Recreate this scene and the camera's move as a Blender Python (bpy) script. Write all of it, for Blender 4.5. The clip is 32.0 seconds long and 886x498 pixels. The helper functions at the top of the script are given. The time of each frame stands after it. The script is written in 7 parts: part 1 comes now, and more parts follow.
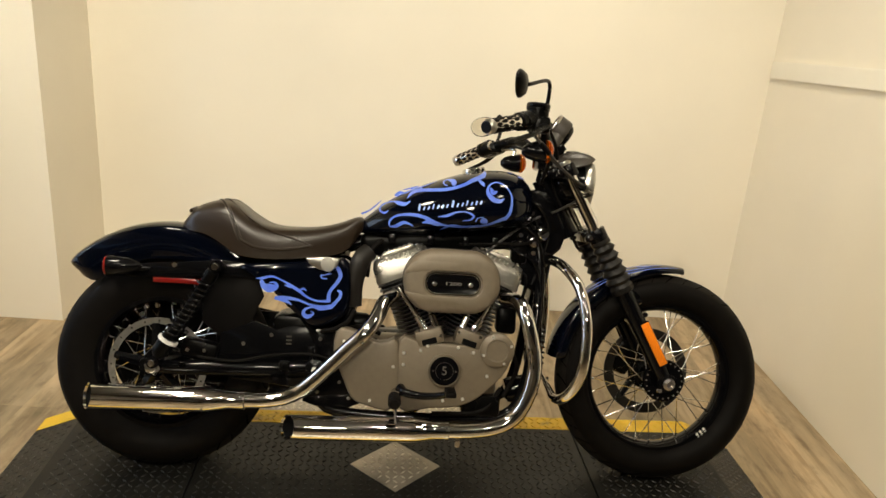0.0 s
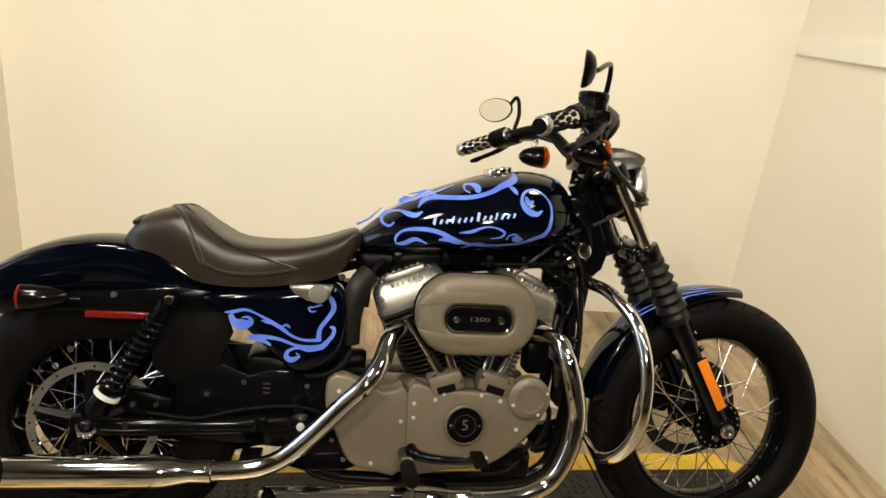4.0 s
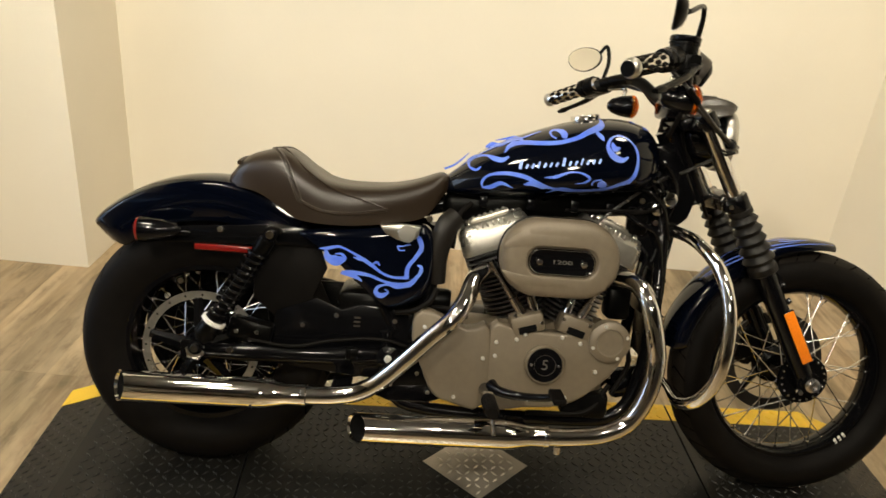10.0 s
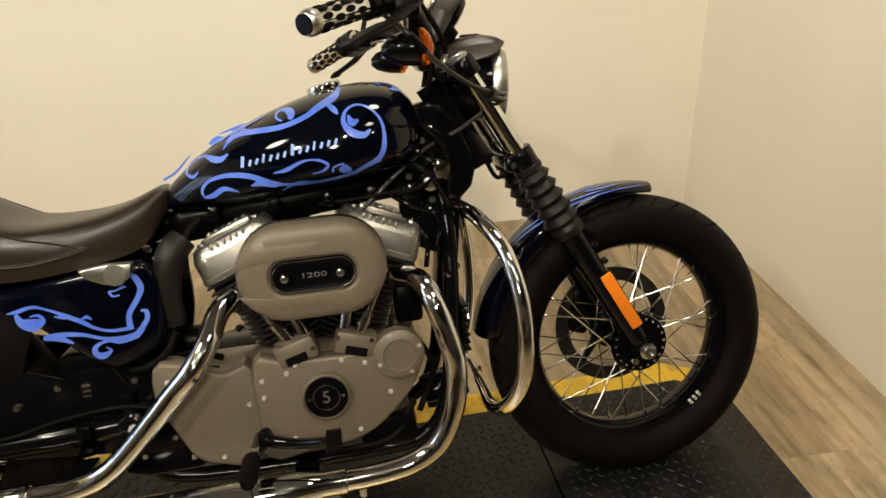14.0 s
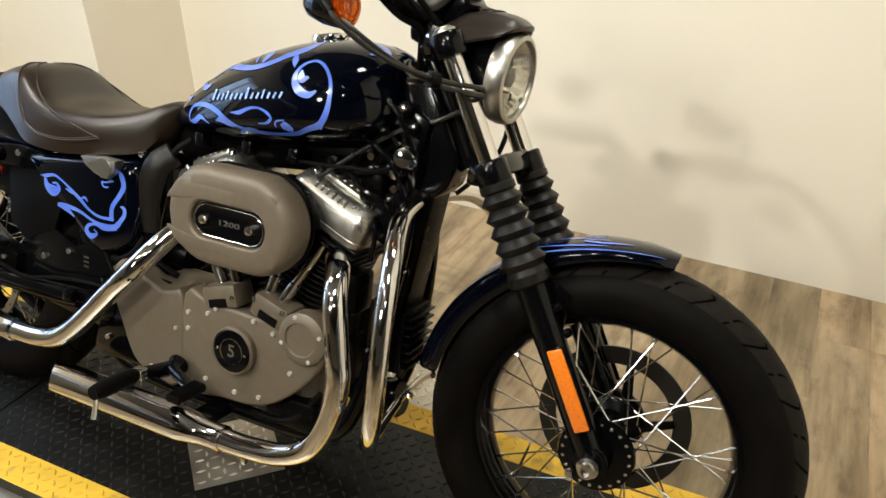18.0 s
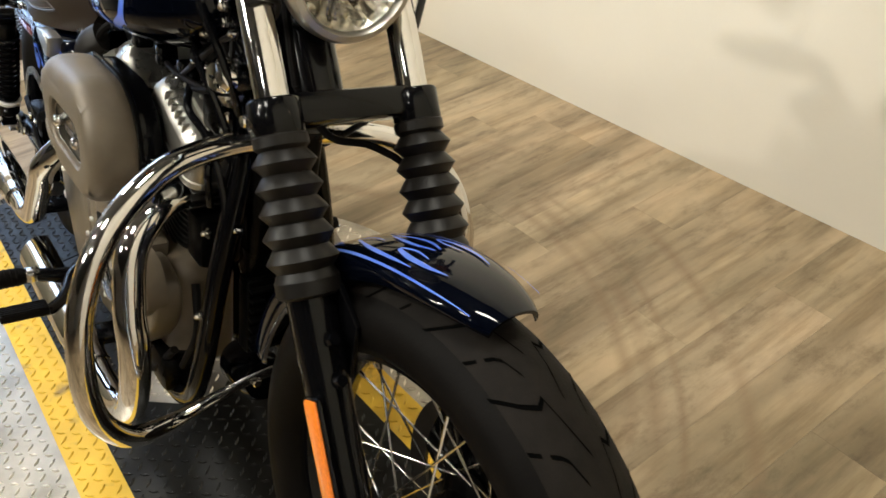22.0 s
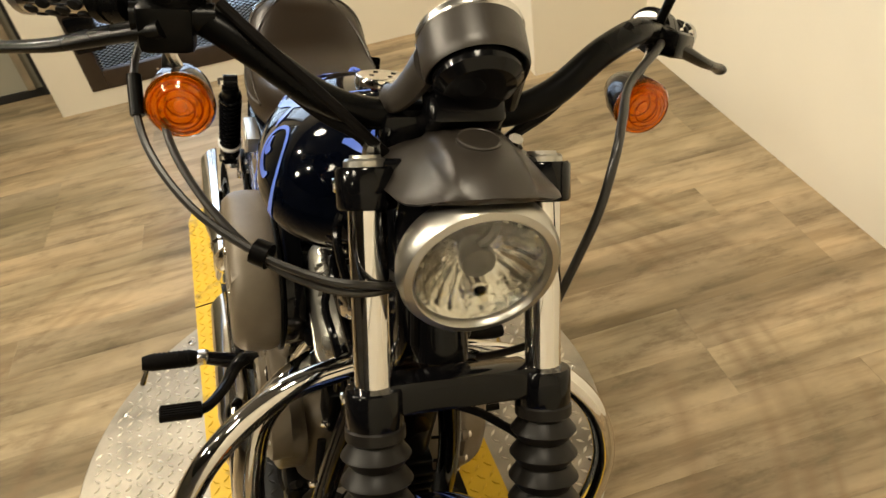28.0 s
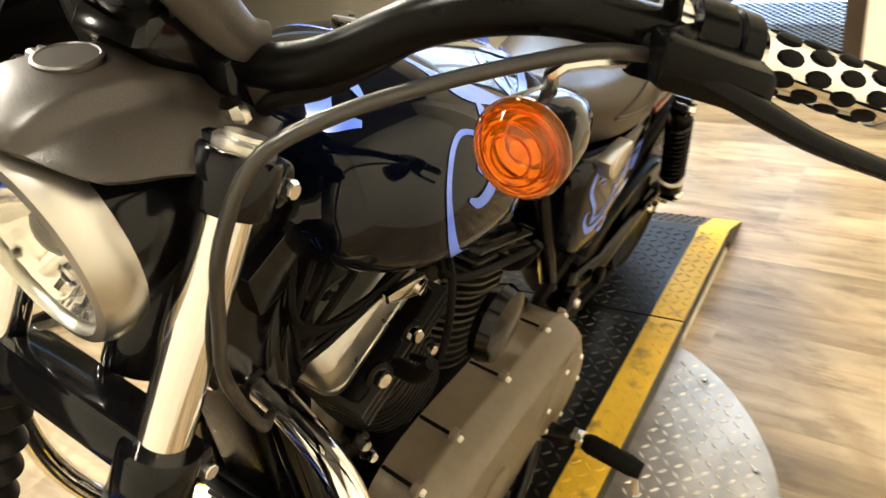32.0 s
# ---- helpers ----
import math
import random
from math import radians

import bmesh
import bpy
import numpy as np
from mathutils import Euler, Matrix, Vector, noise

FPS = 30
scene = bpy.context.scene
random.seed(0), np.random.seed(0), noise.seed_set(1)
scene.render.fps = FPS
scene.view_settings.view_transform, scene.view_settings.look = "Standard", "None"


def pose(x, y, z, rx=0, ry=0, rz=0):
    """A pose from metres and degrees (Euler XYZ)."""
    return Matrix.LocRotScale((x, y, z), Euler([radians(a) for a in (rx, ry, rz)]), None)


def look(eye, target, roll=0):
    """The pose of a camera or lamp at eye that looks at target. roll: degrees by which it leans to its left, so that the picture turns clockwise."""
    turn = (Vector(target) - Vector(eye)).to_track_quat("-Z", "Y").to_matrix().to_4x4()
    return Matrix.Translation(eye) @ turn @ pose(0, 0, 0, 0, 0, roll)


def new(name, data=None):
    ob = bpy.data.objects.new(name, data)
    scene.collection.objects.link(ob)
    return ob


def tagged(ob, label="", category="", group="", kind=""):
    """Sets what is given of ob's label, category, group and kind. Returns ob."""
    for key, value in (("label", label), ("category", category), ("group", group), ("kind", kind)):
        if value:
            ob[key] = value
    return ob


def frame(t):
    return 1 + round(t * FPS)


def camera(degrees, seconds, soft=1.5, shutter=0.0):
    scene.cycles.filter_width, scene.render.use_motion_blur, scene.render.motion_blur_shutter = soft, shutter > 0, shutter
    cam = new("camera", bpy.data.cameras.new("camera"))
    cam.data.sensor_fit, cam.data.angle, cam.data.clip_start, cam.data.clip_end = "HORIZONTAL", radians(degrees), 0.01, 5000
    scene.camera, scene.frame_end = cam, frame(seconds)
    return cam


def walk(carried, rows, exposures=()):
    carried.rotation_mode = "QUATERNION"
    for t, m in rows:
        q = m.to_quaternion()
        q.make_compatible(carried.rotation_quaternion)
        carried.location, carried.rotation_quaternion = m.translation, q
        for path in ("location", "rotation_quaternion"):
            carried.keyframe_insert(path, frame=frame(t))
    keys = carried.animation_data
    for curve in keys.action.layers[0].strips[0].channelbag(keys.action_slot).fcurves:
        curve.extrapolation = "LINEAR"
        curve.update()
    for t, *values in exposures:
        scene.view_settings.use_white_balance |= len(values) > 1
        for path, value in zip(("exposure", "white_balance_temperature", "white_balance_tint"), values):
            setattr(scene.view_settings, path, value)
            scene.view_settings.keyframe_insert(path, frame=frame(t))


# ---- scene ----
cam = camera(62.5, 32.0, shutter=0.4)
PATH = [
    (0, (-0.024, 0.555, 1.415), (0.046, 2.451, 0.781), 4.5),
    (0.5, (-0.006, 0.585, 1.377), (0.037, 2.48, 0.739), 4.5),
    (1, (0.006, 0.646, 1.346), (0.044, 2.529, 0.672), 4.1),
    (1.5, (0.041, 0.718, 1.335), (0.062, 2.581, 0.608), 4.0),
    (2, (0.04, 0.785, 1.34), (0.032, 2.658, 0.64), 3.5),
    (2.5, (-0.019, 0.872, 1.346), (0.03, 2.736, 0.623), 3.3),
    (3, (-0.128, 0.965, 1.341), (0.049, 2.837, 0.66), 3.1),
    (3.5, (-0.216, 1.053, 1.392), (0.04, 2.898, 0.663), 4.8),
    (4, (-0.22, 1.061, 1.403), (0.031, 2.905, 0.671), 6.8),
    (4.5, (-0.208, 1.065, 1.432), (0.03, 2.916, 0.713), 7.9),
    (6.5, (0.048, 1.126, 1.352), (-0.077, 2.995, 0.653), 4.3),
    (7, (-0.014, 1.092, 1.311), (-0.083, 2.949, 0.57), 3.9),
    (7.5, (-0.122, 1.048, 1.279), (-0.138, 2.873, 0.459), 3.7),
    (8, (-0.196, 1.018, 1.267), (-0.201, 2.844, 0.451), 5.8),
    (8.5, (-0.249, 1.015, 1.281), (-0.25, 2.85, 0.484), 6.2),
    (9, (-0.29, 1.008, 1.294), (-0.314, 2.852, 0.52), 6.6),
    (9.5, (-0.27, 0.998, 1.361), (-0.269, 2.838, 0.576), 7.6),
    (10, (-0.223, 0.989, 1.377), (-0.193, 2.802, 0.533), 5.5),
    (10.5, (-0.122, 1.007, 1.378), (-0.093, 2.819, 0.531), 2.5),
    (11, (-0.004, 1.056, 1.359), (0.006, 2.869, 0.514), 0.2),
    (11.5, (0.126, 1.126, 1.376), (0.08, 2.936, 0.528), -1.1),
    (12, (0.198, 1.155, 1.36), (0.198, 2.97, 0.52), -1.2),
    (12.5, (0.234, 1.182, 1.375), (0.334, 3.022, 0.596), 0.8),
    (13, (0.199, 1.233, 1.349), (0.388, 3.056, 0.548), 1.2),
    (13.5, (0.175, 1.285, 1.35), (0.347, 3.056, 0.437), -1.6),
    (14, (0.196, 1.324, 1.335), (0.399, 3.072, 0.385), -2.8),
    (14.5, (0.315, 1.347, 1.317), (0.424, 3.107, 0.372), -3.3),
    (16.5, (0.661, 1.524, 1.259), (0.287, 3.213, 0.254), 1.2),
    (17, (0.731, 1.603, 1.263), (0.336, 3.283, 0.252), -0.4),
    (17.5, (0.84, 1.658, 1.262), (0.211, 3.273, 0.265), 0.1),
    (18, (0.98, 1.691, 1.268), (0.179, 3.228, 0.27), 0.1),
    (18.5, (1.044, 1.732, 1.26), (0.176, 3.227, 0.254), -2.4),
    (19, (1.07, 1.815, 1.262), (0.163, 3.269, 0.232), -3.3),
    (19.5, (1.104, 1.948, 1.255), (0.102, 3.304, 0.179), -1.3),
    (20, (1.16, 2.095, 1.218), (0.177, 3.435, 0.105), -1.4),
    (20.5, (1.199, 2.199, 1.193), (0.155, 3.453, 0.036), -2.3),
    (21, (1.211, 2.314, 1.17), (-0.005, 3.368, -0.019), -2.3),
    (21.5, (1.219, 2.416, 1.15), (-0.085, 3.324, -0.064), -3.8),
    (22, (1.246, 2.487, 1.128), (-0.107, 3.311, -0.092), -6.2),
    (22.5, (1.271, 2.528, 1.109), (-0.037, 3.335, -0.17), -6.8),
    (23, (1.283, 2.538, 1.119), (0.001, 3.31, -0.208), -5.4),
    (23.5, (1.287, 2.54, 1.12), (0.019, 3.305, -0.225), -4.8),
    (24, (1.255, 2.535, 1.166), (-0.078, 3.299, -0.115), -5.4),
    (24.5, (1.215, 2.51, 1.223), (-0.181, 3.268, 0.008), -4.5),
    (25, (1.176, 2.5, 1.269), (-0.259, 3.232, 0.084), -3.8),
    (25.5, (1.134, 2.511, 1.303), (-0.308, 3.245, 0.128), -2.4),
    (26, (1.068, 2.537, 1.363), (-0.406, 3.233, 0.205), -3.7),
    (26.5, (1.009, 2.557, 1.387), (-0.456, 3.244, 0.212), -3.5),
    (28.5, (1.022, 2.835, 1.326), (-0.532, 2.907, 0.07), -11.0),
    (29, (1.006, 2.917, 1.303), (-0.585, 2.896, 0.091), -10.7),
    (29.5, (0.991, 3.021, 1.29), (-0.654, 2.922, 0.156), -11.9),
    (30, (0.986, 3.138, 1.253), (-0.657, 2.814, 0.161), -12.6),
    (30.5, (0.97, 3.243, 1.225), (-0.669, 2.72, 0.203), -9.8),
    (31, (0.893, 3.265, 1.162), (-0.656, 2.537, 0.126), -13.2),
    (31.5, (0.78, 3.283, 1.128), (-0.693, 2.45, 0.063), -9.4),
    (32, (0.681, 3.341, 1.079), (-0.645, 2.222, 0.083), -10.9),
]
walk(cam, [(t, look(eye, target, roll)) for t, eye, target, roll in PATH], [(0.0, -0.30, 6480, 10), (2.0, -0.22, 6400, 10), (4.0, -0.13, 6200, 10), (7.0, -0.20, 6600, 10), (9.0, 0.10, 6250, 10), (10.0, -0.17, 6400, 10), (14.0, -0.32, 6300, 10), (18.0, -0.05, 5700, 10), (22.0, -0.05, 5750, 10), (24.0, 0.11, 5750, 10), (25.0, -0.16, 5900, 10), (26.5, -0.28, 6100, 10), (28.5, -0.05, 6800, 10), (30.5, 0.06, 6650, 10), (31.2, 0.25, 6450, 10), (32.0, 1.02, 6250, 10)])

# ---- light ----
world = bpy.data.worlds.new("world")
scene.world = world
world.use_nodes = True
_sky = world.node_tree.nodes.new("ShaderNodeTexSky")
_sky.sky_type, _sky.sun_disc, _sky.sun_elevation, _sky.sun_rotation = "NISHITA", False, radians(40), radians(90)
world.node_tree.links.new(_sky.outputs[0], world.node_tree.nodes["Background"].inputs[0])
world.node_tree.nodes["Background"].inputs[1].default_value = 0.15
scene.view_settings.exposure = 0.0
# place, aim, watts, size and beam of each unseen spotlight; two follow wall shadows, five are added fill
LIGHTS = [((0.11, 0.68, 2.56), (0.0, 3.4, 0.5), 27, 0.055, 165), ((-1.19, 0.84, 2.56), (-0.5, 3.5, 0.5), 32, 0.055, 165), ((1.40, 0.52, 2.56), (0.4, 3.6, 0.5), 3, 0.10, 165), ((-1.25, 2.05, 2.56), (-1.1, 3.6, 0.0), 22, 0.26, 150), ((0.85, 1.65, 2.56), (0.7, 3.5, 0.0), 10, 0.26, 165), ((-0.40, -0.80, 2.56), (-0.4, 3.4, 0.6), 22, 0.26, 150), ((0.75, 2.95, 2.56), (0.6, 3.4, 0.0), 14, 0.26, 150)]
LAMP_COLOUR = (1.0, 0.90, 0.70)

DECK, DISK, FLOOR, CEIL = -0.018, -0.055, -0.088, 2.75
WALL_B, WALL_R, WALL_F, WALL_L = 4.14, 1.62, -4.4, -2.33
NIB_Y, SHOP_X = 2.1, 4.3            # where the side wall ends, and the far side of the added unseen shop


def lamp(name, eye, target, size, watts, colour, size_y=None):
    d = bpy.data.lights.new(name, "AREA")
    d.shape, d.size, d.size_y = "RECTANGLE", size, size_y or size
    d.energy, d.color = watts, colour
    ob = new(name, d)
    ob.matrix_world = look(eye, target)
    return ob


# ---- materials ----
def material(name, colour, rough=0.5, metal=0.0, spots=None, scale=20.0, bump=0.0, bump_scale=60.0, vary=0.0, coat=0.0, wear=None, wear_scale=4.0, wear_at=(0.55, 0.75), rough_vary=0.0, stretch=(1, 1, 1), spec=0.5):
    m = bpy.data.materials.new(name)
    m.use_nodes = True
    nt = m.node_tree
    b = nt.nodes["Principled BSDF"]
    b.inputs["Base Color"].default_value = (*colour, 1)
    b.inputs["Roughness"].default_value = rough
    b.inputs["Metallic"].default_value = metal
    b.inputs["Coat Weight"].default_value = coat
    b.inputs["Coat Roughness"].default_value = 0.04
    b.inputs["Specular IOR Level"].default_value = spec
    tc = nt.nodes.new("ShaderNodeTexCoord")
    mp = nt.nodes.new("ShaderNodeMapping")
    mp.inputs["Scale"].default_value = stretch
    nt.links.new(tc.outputs["Object"], mp.inputs["Vector"])
    co = mp.outputs["Vector"]

    def noise_node(s, detail=5.0):
        n = nt.nodes.new("ShaderNodeTexNoise")
        n.inputs["Scale"].default_value, n.inputs["Detail"].default_value = s, detail
        nt.links.new(co, n.inputs["Vector"])
        return n

    col = None
    if spots or vary:
        n = noise_node(scale)
        r = nt.nodes.new("ShaderNodeValToRGB")
        c2 = spots or tuple(min(1, c * (1 + vary)) for c in colour)
        c1 = colour if spots else tuple(c * (1 - vary) for c in colour)
        r.color_ramp.elements[0].position, r.color_ramp.elements[1].position = 0.3, 0.7
        r.color_ramp.elements[0].color, r.color_ramp.elements[1].color = (*c1, 1), (*c2, 1)
        nt.links.new(n.outputs["Fac"], r.inputs["Fac"])
        col = r.outputs["Color"]
    if wear:
        n = noise_node(wear_scale, 8.0)
        r = nt.nodes.new("ShaderNodeValToRGB")
        r.color_ramp.elements[0].position, r.color_ramp.elements[1].position = wear_at
        nt.links.new(n.outputs["Fac"], r.inputs["Fac"])
        mx = nt.nodes.new("ShaderNodeMix")
        mx.data_type = "RGBA"
        if col:
            nt.links.new(col, mx.inputs["A"])
        else:
            mx.inputs["A"].default_value = (*colour, 1)
        mx.inputs["B"].default_value = (*wear, 1)
        nt.links.new(r.outputs["Color"], mx.inputs["Factor"])
        col = mx.outputs["Result"]
    if col:
        nt.links.new(col, b.inputs["Base Color"])
    if rough_vary:
        n = noise_node(scale * 0.4)
        r = nt.nodes.new("ShaderNodeMapRange")
        r.inputs["To Min"].default_value, r.inputs["To Max"].default_value = max(0.02, rough - rough_vary), min(1, rough + rough_vary)
        nt.links.new(n.outputs["Fac"], r.inputs["Value"])
        nt.links.new(r.outputs["Result"], b.inputs["Roughness"])
    if bump:
        n = noise_node(bump_scale)
        bp = nt.nodes.new("ShaderNodeBump")
        bp.inputs["Strength"].default_value, bp.inputs["Distance"].default_value = bump, 0.002
        nt.links.new(n.outputs["Fac"], bp.inputs["Height"])
        nt.links.new(bp.outputs["Normal"], b.inputs["Normal"])
    return m


# paint of the unseen added walls, its tone set by the chrome's reflections
M_FRONT = material("unseen_wall_paint", (0.55, 0.50, 0.42), 0.8, vary=0.1, scale=1.5)
M_WALL = material("wall_paint", (0.80, 0.745, 0.63), 0.75, vary=0.03, scale=1.5, bump=0.15, bump_scale=180)
# the ceiling is unseen; kept dark so it throws little light back
M_CEIL = material("ceiling_paint", (0.10, 0.095, 0.085), 0.9, vary=0.02, scale=2)
M_TRIM = material("white_trim", (0.82, 0.78, 0.68), 0.5, vary=0.03, scale=6)
M_UNDER = material("underfloor", (0.10, 0.075, 0.045), 0.9, vary=0.2, scale=8)
M_DECKBLACK = material("deck_black_paint", (0.0075, 0.0072, 0.0062), 0.36, bump=0.2, bump_scale=300, vary=0.25, scale=30, wear=(0.030, 0.026, 0.021), wear_scale=6, wear_at=(0.56, 0.85), spec=0.25, rough_vary=0.1)
M_YELLOW = material("yellow_paint", (0.78, 0.50, 0.03), 0.5, vary=0.08, scale=14, wear=(0.30, 0.19, 0.04), wear_scale=16, wear_at=(0.58, 0.72), bump=0.1)
M_PLATE = material("bare_tread_plate", (0.50, 0.455, 0.385), 0.38, 0.85, vary=0.15, scale=14, wear=(0.22, 0.20, 0.17), wear_scale=9, wear_at=(0.5, 0.8), bump=0.15, bump_scale=250, rough_vary=0.1)
# raised bars: the plate's own metal, lightened for the light they catch
M_PLATETREAD = material("lit_tread_bar", (0.88, 0.83, 0.73), 0.30, 0.75, vary=0.1, scale=30)
# deck bars: lighter and glossier than the deck paint, for their sheen
M_DECKTREAD = material("deck_tread_bar", (0.012, 0.0115, 0.011), 0.28, spec=0.5, vary=0.3, scale=12)
M_CHROME = material("chrome", (0.72, 0.70, 0.67), 0.06, 1.0, rough_vary=0.03, scale=9)
M_STEEL = material("polished_steel", (0.62, 0.60, 0.57), 0.2, 1.0, rough_vary=0.07, scale=25)
M_SCREW = material("screw_steel", (0.86, 0.83, 0.77), 0.28, 0.6)
M_ALU = material("cast_aluminium", (0.40, 0.385, 0.345), 0.29, 0.9, vary=0.1, scale=40, bump=0.2, bump_scale=400, rough_vary=0.08)
M_BLACK = material("gloss_black", (0.0025, 0.0025, 0.003), 0.12, spec=0.22, rough_vary=0.04)
M_SATIN = material("satin_black", (0.0018, 0.0017, 0.0016), 0.28, bump=0.05, bump_scale=500, rough_vary=0.08, spec=0.09)
M_VISOR = material("dark_powder_coat", (0.026, 0.021, 0.0165), 0.36, 0.12, bump=0.12, bump_scale=700, spec=0.6, rough_vary=0.05, scale=40)
M_WRINKLE = material("wrinkle_black", (0.0080, 0.0066, 0.0054), 0.40, bump=0.2, bump_scale=700, spec=0.25)
M_RUBBER = material("tyre_rubber", (0.0034, 0.0027, 0.0023), 0.6, vary=0.25, scale=30, bump=0.15, bump_scale=260, rough_vary=0.1, spec=0.08)
M_GAITER = material("gaiter_rubber", (0.0070, 0.0058, 0.0048), 0.42, vary=0.2, scale=40, bump=0.1, spec=0.24)
M_LEATHER = material("seat_vinyl", (0.0150, 0.0088, 0.0044), 0.335, bump=0.15, bump_scale=420, spec=0.50, rough_vary=0.06, scale=20)
M_PAINT = material("deep_blue_paint", (0.0008, 0.0014, 0.0040), 0.06, spec=0.28, vary=0.1, scale=200)
M_FLAME = material("blue_scroll_paint", (0.075, 0.150, 0.68), 0.25, coat=0.3, spots=(0.135, 0.235, 0.76), scale=22)
M_LETTER = material("pale_letter_paint", (0.28, 0.40, 0.86), 0.5, spec=0.2)
M_TAN = material("pewter_powder_coat", (0.150, 0.121, 0.085), 0.42, 0.15, vary=0.06, scale=60, bump=0.25, bump_scale=600, rough_vary=0.06)
M_AMBERREF = material("amber_reflector", (0.85, 0.22, 0.01), 0.25, coat=0.5, vary=0.12, scale=220)
M_REDREF = material("red_reflector", (0.13, 0.005, 0.004), 0.2, coat=0.5)
M_WHITE = material("white_plastic", (0.72, 0.70, 0.66), 0.4)
M_HOLE = material("deep_black", (0.002, 0.002, 0.002), 0.9, spec=0.1)
M_CABLE = material("cable_sheath", (0.014, 0.0125, 0.011), 0.32, spec=0.5)
M_SHIELD = material("grey_shield", (0.10, 0.095, 0.085), 0.35, 0.5)
M_DISC = material("dark_disc_steel", (0.035, 0.032, 0.028), 0.32, 0.6)
M_TREAD = material("dusty_tread_rubber", (0.0095, 0.0076, 0.0062), 0.7, vary=0.25, scale=40, bump=0.2, bump_scale=260, spec=0.12)
M_AMBERDARK = material("dark_amber", (0.22, 0.030, 0.002), 0.2, coat=0.3)
M_BRUSHED = material("brushed_silver", (0.50, 0.485, 0.445), 0.33, 1.0, rough_vary=0.06, scale=60)
M_FIN = material("fin_black", (0.010, 0.0092, 0.0085), 0.34, spec=0.5, rough_vary=0.08, scale=60)
M_THREAD = material("grey_thread", (0.22, 0.20, 0.17), 0.7)


def glass(name, colour, rough=0.02, ior=1.45):
    m = bpy.data.materials.new(name)
    m.use_nodes = True
    b = m.node_tree.nodes["Principled BSDF"]
    b.inputs["Base Color"].default_value = (*colour, 1)
    b.inputs["Roughness"].default_value, b.inputs["IOR"].default_value, b.inputs["Transmission Weight"].default_value = rough, ior, 1.0
    return m


def thin_glass(name, tint=(0.98, 0.98, 0.96)):
    """A thin clear sheet: seen through, with the mirror sheen of glass."""
    m = bpy.data.materials.new(name)
    m.use_nodes = True
    nt = m.node_tree
    nt.nodes.remove(nt.nodes["Principled BSDF"])
    tr, gl, mx = (nt.nodes.new("ShaderNode" + k) for k in ("BsdfTransparent", "BsdfGlossy", "MixShader"))
    tr.inputs[0].default_value = (*tint, 1)
    gl.inputs["Roughness"].default_value = 0.02
    mx.inputs[0].default_value = 0.05
    nt.links.new(tr.outputs[0], mx.inputs[1])
    nt.links.new(gl.outputs[0], mx.inputs[2])
    nt.links.new(mx.outputs[0], nt.nodes["Material Output"].inputs[0])
    return m


M_LENS = thin_glass("clear_lens")
M_AMBER = material("amber_lens", (0.90, 0.20, 0.003), 0.06, spec=0.5)
M_AMBER.node_tree.nodes["Principled BSDF"].inputs["Transmission Weight"].default_value = 0.9
M_AMBER.node_tree.nodes["Principled BSDF"].inputs["IOR"].default_value = 1.12
M_AMBER.node_tree.nodes["Principled BSDF"].inputs["Coat Weight"].default_value = 0.6
M_BOWL = material("signal_reflector", (0.82, 0.80, 0.76), 0.12, metal=1.0, bump=1.0, bump_scale=110)
M_BULB = material("signal_bulb", (0.75, 0.55, 0.3), 0.15, coat=0.5)
M_MIRROR = material("mirror", (0.9, 0.9, 0.88), 0.02, 1.0)


def glow(name, colour, strength):
    m = bpy.data.materials.new(name)
    m.use_nodes = True
    nt = m.node_tree
    nt.nodes.remove(nt.nodes["Principled BSDF"])
    e = nt.nodes.new("ShaderNodeEmission")
    e.inputs[0].default_value, e.inputs[1].default_value = (*colour, 1), strength
    nt.links.new(e.outputs[0], nt.nodes["Material Output"].inputs[0])
    return m


# ---- mesh helpers ----
def V(*a):
    return Vector(a)


def spline(pts, n=6, closed=False):
    """A smooth line through points, n steps a span."""
    p = [Vector(q) for q in pts]
    out, k = [], len(p)
    for i in range(k if closed else k - 1):
        a = p[(i - 1) % k] if closed or i else p[0] * 2 - p[1]
        b, c = p[i], p[(i + 1) % k]
        d = p[(i + 2) % k] if closed or i + 2 < k else p[-1] * 2 - p[-2]
        for j in range(n):
            t = j / n
            out.append(0.5 * (2 * b + (c - a) * t + (2 * a - 5 * b + 4 * c - d) * t * t + (3 * b - a - 3 * c + d) * t ** 3))
    if not closed:
        out.append(p[-1])
    return out


def loft(bm, rings, closed_ring=True, cap=True, closed=False):
    vs = [[bm.verts.new(p) for p in r] for r in rings]
    k, n = len(vs[0]), len(vs)
    for i in range(n if closed else n - 1):
        a, b = vs[i], vs[(i + 1) % n]
        for j in range(k if closed_ring else k - 1):
            bm.faces.new((a[j], a[(j + 1) % k], b[(j + 1) % k], b[j]))
    if cap and not closed and closed_ring:
        bm.faces.new(vs[0][::-1])
        bm.faces.new(vs[-1])
    return bm


